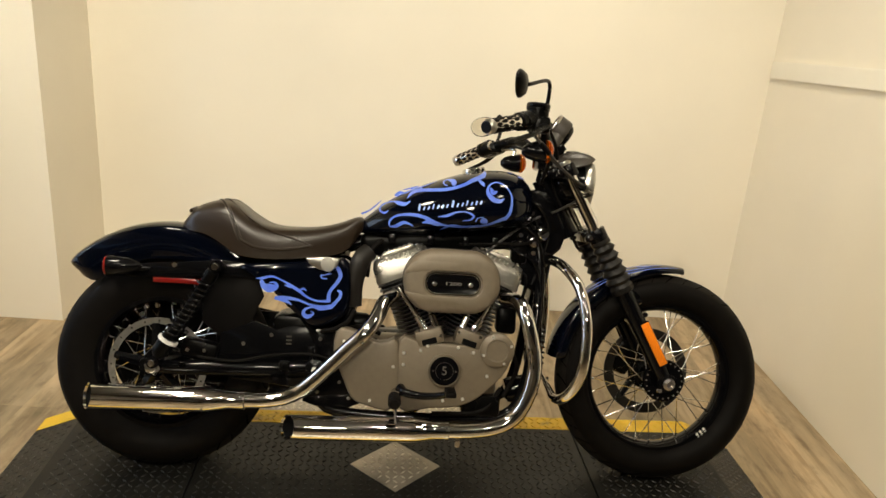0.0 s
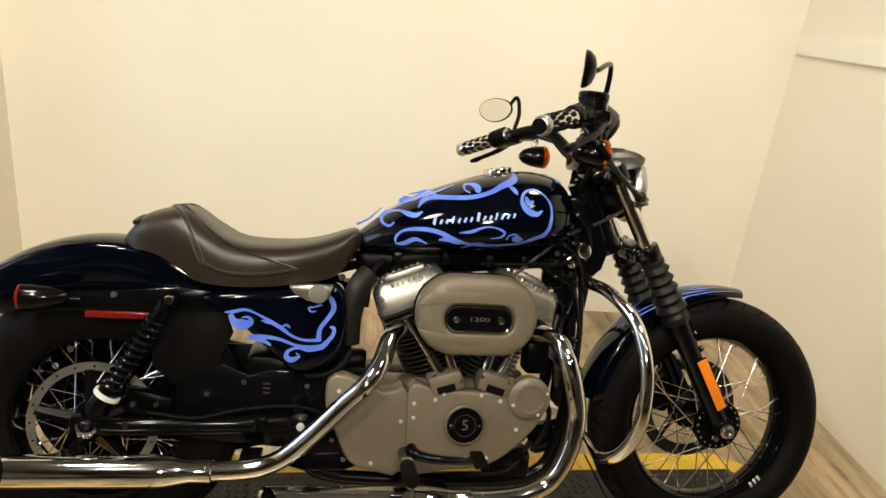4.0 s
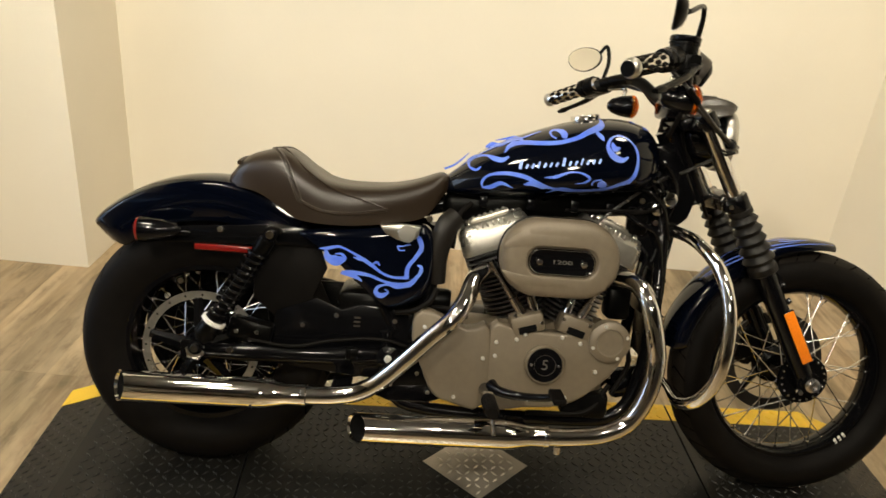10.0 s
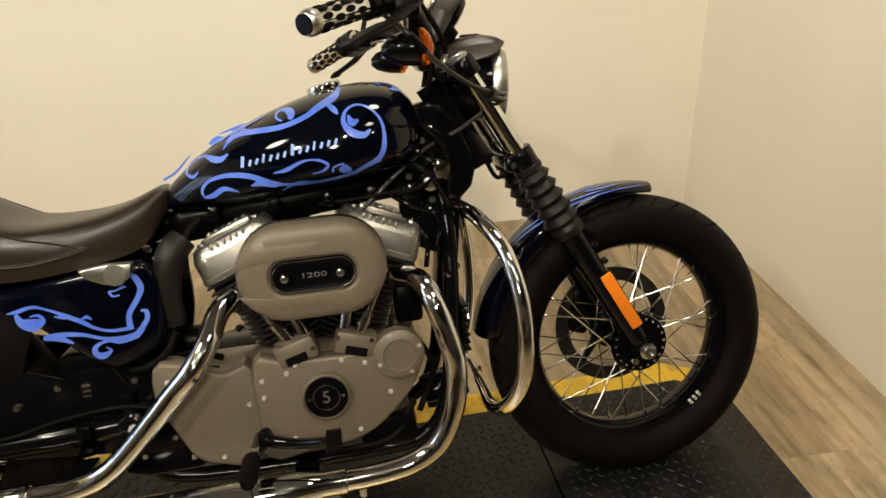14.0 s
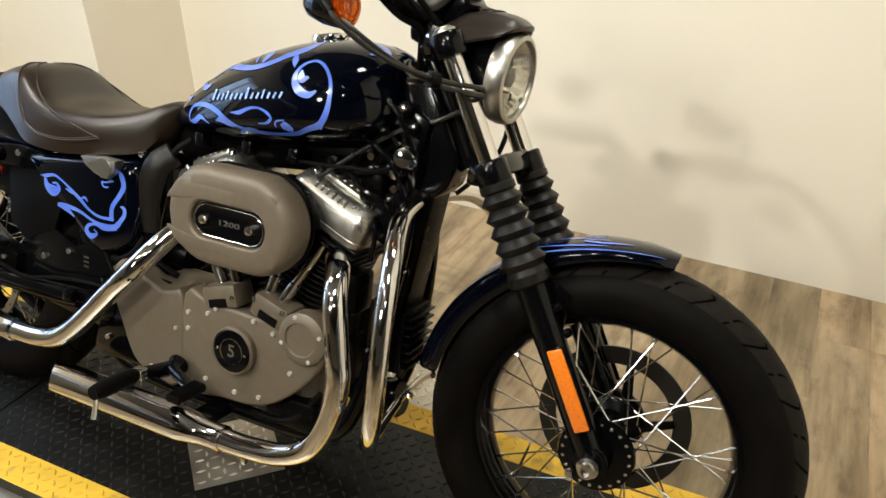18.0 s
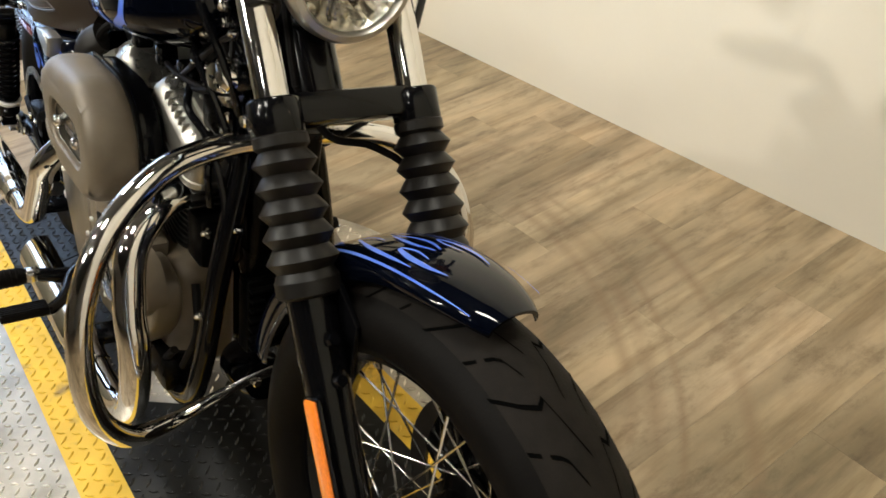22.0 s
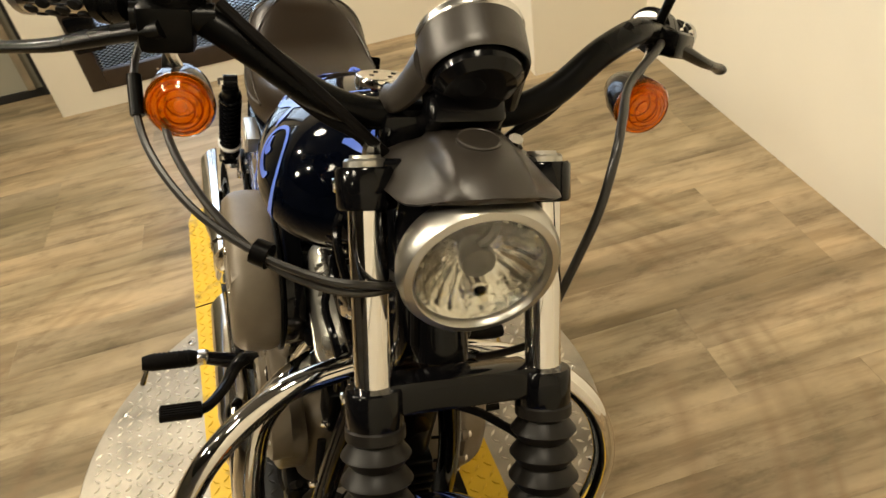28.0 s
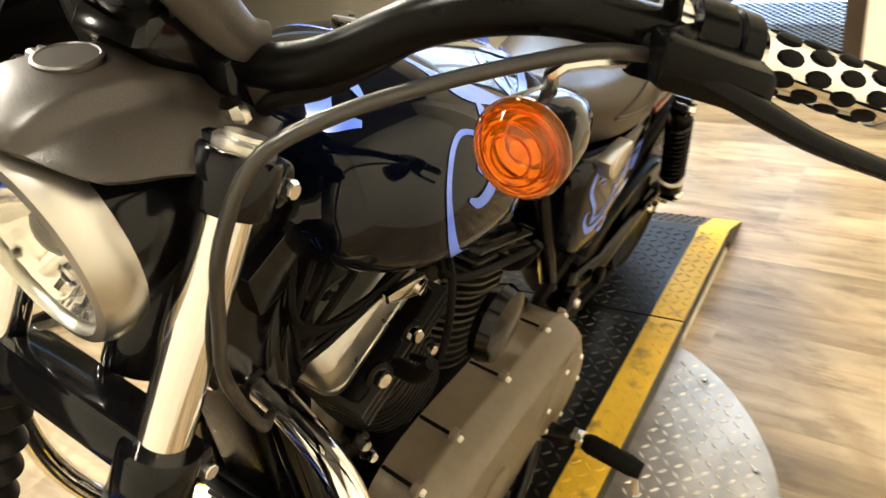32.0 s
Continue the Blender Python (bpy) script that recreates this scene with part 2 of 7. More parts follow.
def tube(pts, r, seg=10, smooth=0, closed=False, cap=True, bm=None, flat=1.0, side=None):
    """A pipe along points; r is one radius or one for each given point; flat squashes it across side."""
    bm = bm or bmesh.new()
    k = len(pts)
    rr = list(r) if hasattr(r, "__len__") else [r] * k
    p = [Vector(q) for q in pts]
    if smooth:
        p2 = spline(p, smooth, closed)
        rr = [x.x for x in spline([(q, 0, 0) for q in rr], smooth, closed)]
        p = p2
    n = len(p)
    up = None
    rings = []
    for i in range(n):
        d = (p[(i + 1) % n] if closed or i < n - 1 else p[i]) - (p[i - 1] if closed or i else p[i])
        d.normalize()
        if up is None:
            up = Vector(side) if side else d.orthogonal()
        up = (up - d * up.dot(d)).normalized()
        w = d.cross(up)
        rings.append([p[i] + rr[i] * (math.cos(a) * up * flat + math.sin(a) * w) for a in (2 * math.pi * j / seg for j in range(seg))])
    return loft(bm, rings, True, cap, closed)


def lathe(profile, eye=(0, 0, 0), axis=(0, 0, 1), seg=32, bm=None, closed=False):
    """A turned form: rows of radius and height along the axis from eye."""
    bm = bm or bmesh.new()
    a = Vector(axis).normalized()
    u = a.orthogonal().normalized()
    w = a.cross(u)
    o = Vector(eye)
    rings = [[o + a * h + max(r, 1e-4) * (math.cos(t) * u + math.sin(t) * w) for t in (2 * math.pi * j / seg for j in range(seg))] for r, h in profile]
    return loft(bm, rings, True, not closed, closed)


def box(c, s, bevel=0.0, bm=None, turn=None, seg=2):
    b2 = bmesh.new()
    bmesh.ops.create_cube(b2, size=1.0)
    bmesh.ops.scale(b2, vec=Vector(s), verts=b2.verts)
    if bevel:
        bmesh.ops.bevel(b2, geom=b2.edges[:], offset=bevel, segments=seg, profile=0.5, affect="EDGES")
    m = Matrix.Translation(c) @ (turn.to_4x4() if turn else Matrix.Identity(4))
    bmesh.ops.transform(b2, matrix=m, verts=b2.verts)
    return join(bm, b2)


def join(bm, b2):
    if bm is None:
        return b2
    vm = {v: bm.verts.new(v.co) for v in b2.verts}
    for f in b2.faces:
        bm.faces.new([vm[v] for v in f.verts])
    b2.free()
    return bm


def rounded(w, h, r, n=5):
    """The outline of a rounded rectangle, as x, y pairs."""
    out = []
    for cx, cy, a0 in ((w / 2 - r, h / 2 - r, 0), (-w / 2 + r, h / 2 - r, 90), (-w / 2 + r, -h / 2 + r, 180), (w / 2 - r, -h / 2 + r, 270)):
        out += [(cx + r * math.cos(radians(a0 + 90 * i / n)), cy + r * math.sin(radians(a0 + 90 * i / n))) for i in range(n + 1)]
    return out


def plate(outline, lo, hi, axis="y", bevel=0.0, bm=None, seg=2):
    """A flat part: an outline of (a, b) pairs drawn out from lo to hi along an axis (y: a is x, b is z; z: x, y; x: y, z)."""
    b2 = bmesh.new()
    put = {"y": lambda a, b, t: (a, t, b), "z": lambda a, b, t: (a, b, t), "x": lambda a, b, t: (t, a, b)}[axis]
    loft(b2, [[put(a, b, lo) for a, b in outline], [put(a, b, hi) for a, b in outline]])
    bmesh.ops.recalc_face_normals(b2, faces=b2.faces[:])
    if bevel:
        es = [e for e in b2.edges if len(e.link_faces) == 2 and any(len(f.verts) > 4 or len(outline) == 4 for f in e.link_faces)]
        bmesh.ops.bevel(b2, geom=es, offset=bevel, segments=seg, profile=0.5, affect="EDGES")
    return join(bm, b2)


def part(name, bm, mat, parent=None, label="", sharp=38, move=None):
    """Links a bmesh as one mesh object under a thing or a part."""
    if move is not None:
        bmesh.ops.transform(bm, matrix=move, verts=bm.verts)
    bmesh.ops.recalc_face_normals(bm, faces=bm.faces[:])
    me = bpy.data.meshes.new(name)
    bm.to_mesh(me)
    bm.free()
    for p in me.polygons:
        p.use_smooth = True
    me.set_sharp_from_angle(angle=radians(sharp))
    for m in mat if type(mat) is list else [mat]:
        me.materials.append(m)
    ob = new(name, me)
    if parent is not None:
        ob.parent = parent
    if label:
        tagged(ob, label)
    return ob


def thing(name, label, category, m=None, group="", kind=""):
    ob = new(name)
    ob.empty_display_size = 0.1
    ob.matrix_world = m or Matrix.Identity(4)
    return tagged(ob, label, category, group, kind)


def setting(name, bm, mat, label, category="structure"):
    return tagged(part(name, bm, mat), label, category, "", "structure")

# ---- room ----
T = 0.12
H, ZM = CEIL - FLOOR, (CEIL + FLOOR) / 2
DOOR_X = -2.66                       # garage door, set back in its opening
GY0, GY1, GZ = -2.3, 1.62, 2.15      # garage opening
MY0, MY1, MZ0, MZ1 = 1.79, 2.965, -0.005, 2.02   # mesh door opening
XL = DOOR_X - 0.3


def slab(lo, hi):
    return box([(a + b) / 2 for a, b in zip(lo, hi)], [b - a for a, b in zip(lo, hi)])


setting("floor", slab((XL, WALL_F - T, FLOOR - 0.11), (SHOP_X + T, WALL_B + T, FLOOR - 0.004)), M_UNDER, "wood-look vinyl plank floor with worn curved scuffs", "floor")
setting("ceiling", slab((XL, WALL_F - T, CEIL), (SHOP_X + T, WALL_B + T, CEIL + T)), M_CEIL, "plain unseen ceiling, kept dark to cut bounce light", "ceiling")
setting("wall_back", slab((XL, WALL_B, FLOOR - 0.004), (WALL_R + T, WALL_B + T, CEIL)), M_WALL, "plain cream painted wall behind the motorcycle", "wall")
setting("wall_right", slab((WALL_R, NIB_Y, FLOOR - 0.004), (WALL_R + T, WALL_B, CEIL)), M_WALL, "plain cream painted side wall", "wall")
setting("wall_unseen", slab((SHOP_X, WALL_F, FLOOR - 0.004), (SHOP_X + T, NIB_Y + T, CEIL)), M_FRONT, "unseen plain far wall added for darker reflections", "wall")
setting("wall_return", slab((WALL_R + T, NIB_Y, FLOOR - 0.004), (SHOP_X, NIB_Y + T, CEIL)), M_FRONT, "unseen plain return wall added for darker reflections", "wall")
setting("wall_front", slab((XL, WALL_F - T, FLOOR - 0.004), (SHOP_X + T, WALL_F, CEIL)), M_FRONT, "unseen plain closing wall, set far back for darker reflections", "wall")
wl = slab((WALL_L - T, MY1, FLOOR - 0.004), (WALL_L, WALL_B, CEIL))
wl = join(wl, slab((WALL_L - T, MY0, MZ1), (WALL_L, MY1, CEIL)))
wl = join(wl, slab((WALL_L - T, MY0, FLOOR - 0.004), (WALL_L, MY1, MZ0)))
wl = join(wl, slab((DOOR_X - 0.02, GY1, FLOOR - 0.004), (WALL_L, MY0, CEIL)))
wl = join(wl, slab((DOOR_X - 0.02, GY0, GZ), (WALL_L, GY1, CEIL)))
wl = join(wl, slab((DOOR_X - 0.02, WALL_F, FLOOR - 0.004), (WALL_L, GY0, CEIL)))
setting("wall_left", wl, M_WALL, "cream wall with mesh security door and garage door", "wall")
BOX_X, BOX_Y = -1.625, 3.65
setting("wall_box", slab((WALL_L, BOX_Y, FLOOR - 0.004), (BOX_X, WALL_B, CEIL)), M_WALL, "boxed-out cream painted wall corner", "wall")
# nearly level trim board on the side wall
b = bmesh.new()
loft(b, [[(WALL_R - 0.018, 4.11, 1.198), (WALL_R, 4.11, 1.198), (WALL_R, 4.11, 1.275), (WALL_R - 0.018, 4.11, 1.275)], [(WALL_R - 0.018, NIB_Y, 1.283), (WALL_R, NIB_Y, 1.283), (WALL_R, NIB_Y, 1.360), (WALL_R - 0.018, NIB_Y, 1.360)]])
setting("trim_board", b, M_TRIM, "white painted trim board on the wall", "trim")

# garage door
gd = thing("garage_door", "closed pale sectional garage door with black floor seal", "garage door")
M_GARAGE = material("garage_panel", (0.40, 0.385, 0.31), 0.5, vary=0.04, scale=5, bump=0.2, bump_scale=120)
M_SEAL = material("rubber_seal", (0.015, 0.015, 0.015), 0.7)
for i in range(4):
    z0 = FLOOR + 0.035 + i * 0.52
    part("door_panel", slab((DOOR_X - 0.045, GY0, z0), (DOOR_X, GY1, z0 + 0.514)), M_GARAGE, gd)
part("floor_seal", slab((DOOR_X - 0.04, GY0, FLOOR), (DOOR_X + 0.012, GY1, FLOOR + 0.034)), M_SEAL, gd)
rail = part("door_rail", slab((DOOR_X + 0.004, 1.44, FLOOR + 0.05), (DOOR_X + 0.05, 1.475, GZ)), M_STEEL, gd, "galvanised track")
for z in (0.43, 0.95, 1.47):
    part("hinge_plate", slab((DOOR_X + 0.001, 1.33, z - 0.05), (DOOR_X + 0.008, 1.43, z + 0.05)), M_STEEL, gd)
    part("roller", lathe([(0.022, 0), (0.022, 0.02)], (DOOR_X + 0.025, 1.42, z), (0, 1, 0), 14), M_SATIN, gd)
part("side_seal", slab((DOOR_X + 0.001, 1.50, FLOOR + 0.002), (DOOR_X + 0.03, 1.535, GZ)), M_SEAL, gd)

# mesh security door
md = thing("security_door", "dark brown framed door with expanded metal mesh", "door")
M_BROWN = material("brown_steel", (0.035, 0.022, 0.014), 0.45, vary=0.2, scale=12)
M_PANE = thin_glass("door_glass", (0.92, 0.96, 1.0))
MX = WALL_L - 0.045
for nm, lo, hi in (("stile", (MX, MY0, MZ0), (MX + 0.05, MY0 + 0.075, MZ1)), ("stile", (MX, MY1 - 0.07, MZ0), (MX + 0.05, MY1, MZ1)), ("bottom_rail", (MX, MY0 + 0.075, MZ0), (MX + 0.05, MY1 - 0.07, MZ0 + 0.085)), ("top_rail", (MX, MY0 + 0.075, MZ1 - 0.08), (MX + 0.05, MY1 - 0.07, MZ1)), ("mullion", (MX, 2.395, MZ0 + 0.085), (MX + 0.03, 2.485, MZ1 - 0.08))):
    part(nm, box([(p + q) / 2 for p, q in zip(lo, hi)], [q - p for p, q in zip(lo, hi)], 0.004), M_BROWN, md)
part("lock_case", box((MX + 0.062, 1.872, 0.262), (0.03, 0.125, 0.16), 0.006), M_BLACK, md)
part("lock_knob", lathe([(0.012, 0), (0.012, 0.02), (0.022, 0.03), (0.020, 0.045), (0, 0.048)], (MX + 0.075, 1.85, 0.27), (1, 0, 0), 18), M_STEEL, md)
for y, z in ((2.94, 0.02), (2.94, 0.30), (2.94, 0.8), (2.1, 0.035), (2.7, 0.035)):
    part("rivet", lathe([(0.006, 0), (0.005, 0.003), (0, 0.004)], (MX + 0.05, y, z), (1, 0, 0), 10), M_STEEL, md)
b = bmesh.new()
y0, y1, z0, z1 = MY0 + 0.075, MY1 - 0.07, MZ0 + 0.085, 1.30
sp_y, sp_z = 0.030, 0.014
n_ = int((y1 - y0) / sp_y)
k = sp_z / sp_y
for s in (-1, 1):
    i = -int((z1 - z0) / k / sp_y) - 2
    while i * sp_y < y1 - y0 + (z1 - z0) / k:
        ya = y0 + i * sp_y
        # clip the line z = z0 + s*k*(y-ya) to the opening
        pts = []
        za, zb = (z0, z1)
        if s > 0:
            qa, qb = ya, ya + (z1 - z0) / k
        else:
            qa, qb = ya, ya - (z1 - z0) / k
        def at_y(y):
            return z0 + abs(y - ya) * k if (y - ya) * s >= 0 else None
        lo, hi = min(qa, qb), max(qa, qb)
        a_, b_ = max(lo, y0), min(hi, y1)
        if b_ - a_ > 0.005:
            p, q = V(MX + 0.02, a_, z0 + abs(a_ - ya) * k), V(MX + 0.02, b_, z0 + abs(b_ - ya) * k)
            w = V(0, 0, 0.0022)
            dx = V(0.002, 0, 0)
            vs = [b.verts.new(c) for c in (p - w, q - w, q + w, p + w, p - w - dx, q - w - dx, q + w - dx, p + w - dx)]
            b.faces.new(vs[:4])
            b.faces.new(vs[4:][::-1])
            b.faces.new((vs[0], vs[4], vs[5], vs[1]))
            b.faces.new((vs[3], vs[2], vs[6], vs[7]))
        i += 1
tagged(part("mesh_wire", b, M_SATIN, md), kind="stuff")
pane = part("pane", slab((MX - 0.01, y0, z0), (MX - 0.006, y1, MZ1 - 0.08)), M_PANE, md)
pane.visible_shadow = False
# daylight yard beyond the door: pale sky, a grey roller shade band
tagged(part("backdrop", slab((-4.2, 0.2, -1.0), (-4.16, 5.2, 3.0)), glow("daylight", (0.66, 0.80, 1.0), 4.2)), "bright bluish daylight outside the door", "backdrop", "", "structure")
M_SILL = material("concrete_sill", (0.52, 0.53, 0.55), 0.8, vary=0.1)
setting("outside_sill", slab((-3.1, 1.0, -0.4), (-2.75, 3.9, 0.085)), M_SILL, "grey concrete ledge outside the door", "ledge")
setting("outside_wall", slab((-2.9, MY1 + 0.02, -0.4), (XL + 0.2, WALL_B, CEIL)), M_SILL, "grey outside pier", "wall")

# ---- turntable ----
turntable = thing("turntable", "round bare tread-plate turntable with a black runway edged in yellow", "turntable")
DX, DY, DR = -0.10, 2.595, 0.62
turntable.matrix_world = Matrix.Translation((DX, DY, 0)) @ Matrix.Rotation(radians(3.3), 4, "Z") @ Matrix.Translation((-DX, -DY, 0))
part("disk", lathe([(DR - 0.05, FLOOR), (DR - 0.012, FLOOR + 0.006), (DR - 0.002, DISK - 0.008), (DR, DISK - 0.004), (DR - 0.004, DISK), (0.0, DISK)], (DX, DY, 0), (0, 0, 1), 128), M_PLATE, turntable, "bare tread-plate disk")
for i in range(14):
    a = 2 * math.pi * (i + 0.35) / 14
    part("disk_screw", lathe([(0.008, 0), (0.007, 0.002), (0.003, 0.003), (0, 0.001)], (DX + (DR - 0.035) * math.cos(a), DY + (DR - 0.035) * math.sin(a), DISK), (0, 0, 1), 12), M_STEEL, turntable)
D_Y0, D_Y1, D_X0, D_X1 = 2.294, 2.901, -1.125, 1.04
STRIPE = 0.079
CUTS = [D_X0, -0.677, 0.589, D_X1]
RAMP = 0.155
for i in range(3):
    x0, x1 = CUTS[i] + (0.003 if i else 0), CUTS[i + 1] - (0.003 if i < 2 else 0)
    part("deck_section", slab((x0, D_Y0, DISK + 0.001), (x1, D_Y1, DECK)), M_DECKBLACK, turntable, "black tread-plate runway section")
    for y0, y1 in ((D_Y0, D_Y0 + STRIPE), (D_Y1 - STRIPE, D_Y1)):
        part("yellow_edge", slab((x0 + (0.0 if i else -0.0), y0, DECK), (x1, y1, DECK + 0.0012)), M_YELLOW, turntable, "yellow painted runway edge")
def ramp_strip(x, s, y0, y1, lift, foot):
    """A sloping sheet from the runway's end down to the floor."""
    hi, lo = DECK + lift, FLOOR + 0.010 + lift
    b = bmesh.new()
    loft(b, [[(x, y0, hi), (x, y1, hi), (x, y1, foot or hi - 0.001), (x, y0, foot or hi - 0.001)], [(x + s * RAMP, y0, lo), (x + s * RAMP, y1, lo), (x + s * RAMP, y1, foot or lo - 0.001), (x + s * RAMP, y0, foot or lo - 0.001)]])
    return b


for s, x in ((-1, D_X0), (1, D_X1)):
    part("ramp_lip", ramp_strip(x, s, D_Y0, D_Y1, 0.0, FLOOR + 0.001), M_DECKBLACK, turntable, "black sloping runway end")
    for y0, y1 in ((D_Y0, D_Y0 + STRIPE), (D_Y1 - STRIPE, D_Y1)):
        part("yellow_edge", ramp_strip(x, s, y0, y1, 0.0014, None), M_YELLOW, turntable, "yellow painted ramp edge")
for i in (0, 2):
    for y0 in (D_Y0 + 0.004, D_Y1 - 0.016):
        part("deck_skirt", slab((CUTS[i] + 0.01, y0, FLOOR + 0.001), (CUTS[i + 1] - 0.01, y0 + 0.012, DISK + 0.001)), M_TRIM, turntable)
RHX, RHY, RHA, RHB = -0.050, 2.585, 0.147, 0.137
part("bare_diamond", plate([(RHX + RHA, RHY), (RHX, RHY + RHB), (RHX - RHA, RHY), (RHX, RHY - RHB)], DECK, DECK + 0.0014, "z"), M_PLATE, turntable, "bare metal diamond panel")


def tread(name, mat, z, inside, x0, x1, y0, y1, label=""):
    """Raised lozenges in alternating directions, over the stretch that inside() allows."""
    vs, fs = [], []
    p = 0.0245
    ny, nx = int((y1 - y0) / p), int((x1 - x0) / p)
    for j in range(ny + 1):
        for i in range(nx + 1):
            x, y = x0 + i * p, y0 + j * p
            if not inside(x, y):
                continue
            a = radians(45 if (i + j) % 2 else -45)
            c, s_ = math.cos(a), math.sin(a)
            k = len(vs)
            for u, w, h in ((0.0112, 0, 0), (0, 0.0036, 0), (-0.0112, 0, 0), (0, -0.0036, 0), (0.0072, 0, 0.0024), (0, 0.0015, 0.0028), (-0.0072, 0, 0.0024), (0, -0.0015, 0.0028)):
                vs.append((x + u * c - w * s_, y + u * s_ + w * c, (z(x) if callable(z) else z) + h))
            fs += [(k + q, k + (q + 1) % 4, k + 4 + (q + 1) % 4, k + 4 + q) for q in range(4)] + [(k + 4, k + 5, k + 6, k + 7)]
    me = bpy.data.meshes.new(name)
    me.from_pydata(vs, [], fs)
    me.materials.append(mat)
    ob = new(name, me)
    ob.parent = turntable
    return tagged(ob, label, kind="stuff")


def in_rhomb(x, y, g=0.0):
    return abs(x - RHX) / (RHA + g) + abs(y - RHY) / (RHB + g) < 1


tread("deck_tread", M_DECKTREAD, DECK, lambda x, y: not in_rhomb(x, y, 0.012) and min(abs(x - c) for c in CUTS) > 0.014, D_X0 + 0.012, D_X1 - 0.012, D_Y0 + STRIPE + 0.008, D_Y1 - STRIPE - 0.008)
for s, x0 in ((-1, D_X0 - RAMP), (1, D_X1)):
    tread("ramp_tread", M_DECKTREAD, lambda x, s=s: DECK - (DECK - FLOOR - 0.010) * (x - (D_X0 if s < 0 else D_X1)) * s / RAMP, lambda x, y: True, x0 + 0.012, x0 + RAMP - 0.012, D_Y0 + STRIPE + 0.008, D_Y1 - STRIPE - 0.008)
tread("edge_tread", M_YELLOW, DECK + 0.0012, lambda x, y: min(abs(x - c) for c in CUTS) > 0.014, D_X0 + 0.012, D_X1 - 0.012, D_Y0 + 0.014, D_Y0 + STRIPE - 0.008)
tread("edge_tread", M_YELLOW, DECK + 0.0012, lambda x, y: min(abs(x - c) for c in CUTS) > 0.014, D_X0 + 0.012, D_X1 - 0.012, D_Y1 - STRIPE + 0.014, D_Y1 - 0.008)
tread("diamond_tread", M_PLATETREAD, DECK + 0.0014, lambda x, y: in_rhomb(x, y, -0.014), RHX - RHA, RHX + RHA, RHY - RHB, RHY + RHB)
tread("disk_tread", M_PLATETREAD, DISK, lambda x, y: (x - DX) ** 2 + (y - DY) ** 2 < (DR - 0.02) ** 2 and not (D_Y0 - 0.012 < y < D_Y1 + 0.012), DX - DR, DX + DR, DY - DR, DY + DR)

# ---- unseen spotlights ----
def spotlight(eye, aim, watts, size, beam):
    ob = thing("unseen_spotlight", "unseen dark round spotlight added under the ceiling", "spotlight", look(eye, aim), "track spotlights")
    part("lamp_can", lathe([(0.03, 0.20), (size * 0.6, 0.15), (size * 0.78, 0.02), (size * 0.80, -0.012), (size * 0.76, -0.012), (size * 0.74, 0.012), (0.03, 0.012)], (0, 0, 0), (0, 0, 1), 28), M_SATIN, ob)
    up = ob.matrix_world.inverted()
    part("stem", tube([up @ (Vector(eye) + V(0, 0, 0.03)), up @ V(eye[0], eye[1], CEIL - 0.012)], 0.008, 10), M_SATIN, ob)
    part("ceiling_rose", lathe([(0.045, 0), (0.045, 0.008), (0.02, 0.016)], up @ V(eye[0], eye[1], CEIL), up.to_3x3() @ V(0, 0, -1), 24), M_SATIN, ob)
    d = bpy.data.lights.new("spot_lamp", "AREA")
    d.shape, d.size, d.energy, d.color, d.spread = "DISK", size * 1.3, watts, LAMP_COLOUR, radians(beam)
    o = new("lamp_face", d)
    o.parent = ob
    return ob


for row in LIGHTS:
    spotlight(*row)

# sky light that comes in through the glazed door
lamp("door_daylight", (MX - 0.02, (MY0 + MY1) / 2, 1.0), (0.5, 2.4, 0.2), 1.0, 10, (0.84, 0.92, 1.0), 1.9)

# ---- motorcycle ----
LEAN_DEG, YAW_DEG, STEER_DEG = 16.0, 2.0, -3.5
bike = thing("motorcycle", "dark blue cruiser motorcycle with blue scroll paint leaning on its stand", "motorcycle", Matrix.Translation((0, 2.578, -0.015)) @ Matrix.Rotation(radians(YAW_DEG), 4, "Z") @ Matrix.Rotation(radians(-LEAN_DEG), 4, "X"))
FAX, RAX = V(0.79, 0, 0.335), V(-0.785, 0, 0.318)
RAKE = V(0.398 - 0.79, 0, 0.99 - 0.335).normalized()
_piv = V(0.345, 0, 0.96)
STEERM = Matrix.Translation(_piv) @ Matrix.Rotation(radians(STEER_DEG), 4, RAKE) @ Matrix.Translation(-_piv)

# the fork stands a little steeper than the wheel's drawing line
FORKM = Matrix.Translation(FAX + V(0, 0.0025, 0)) @ Matrix.Rotation(radians(1.9), 4, "Y") @ Matrix.Translation(-FAX)
WHEELM = Matrix.Translation(_piv) @ Matrix.Rotation(radians(1.5), 4, RAKE) @ Matrix.Translation(-_piv)


def bp(name, bm, mat, parent=None, label="", front=False, sharp=38):
    """A part of the motorcycle; front: it turns with the fork."""
    ob = part(name, bm, mat, parent or bike, label, sharp)
    if front:
        ob.matrix_local = FORKM if front == "fork" else STEERM
    return ob


def curve(table):
    """A smooth function through rows of (x, y)."""
    pts = spline([(a, b, 0) for a, b in table], 8)
    xs, ys = [p.x for p in pts], [p.y for p in pts]
    return lambda q: float(np.interp(q, xs, ys))


def both(f):
    for s in (-1, 1):
        f(s)


def bolt(p, d, r=0.007, h=0.006, bm=None):
    return lathe([(r, 0), (r, h * 0.7), (r * 0.8, h), (0, h)], p, d, 8, bm)


def fork(w, v=0.0):
    """A point on the fork's line at height w."""
    return V(0.398 + (0.99 - w) * (0.79 - 0.398) / (0.99 - 0.335), v, w)


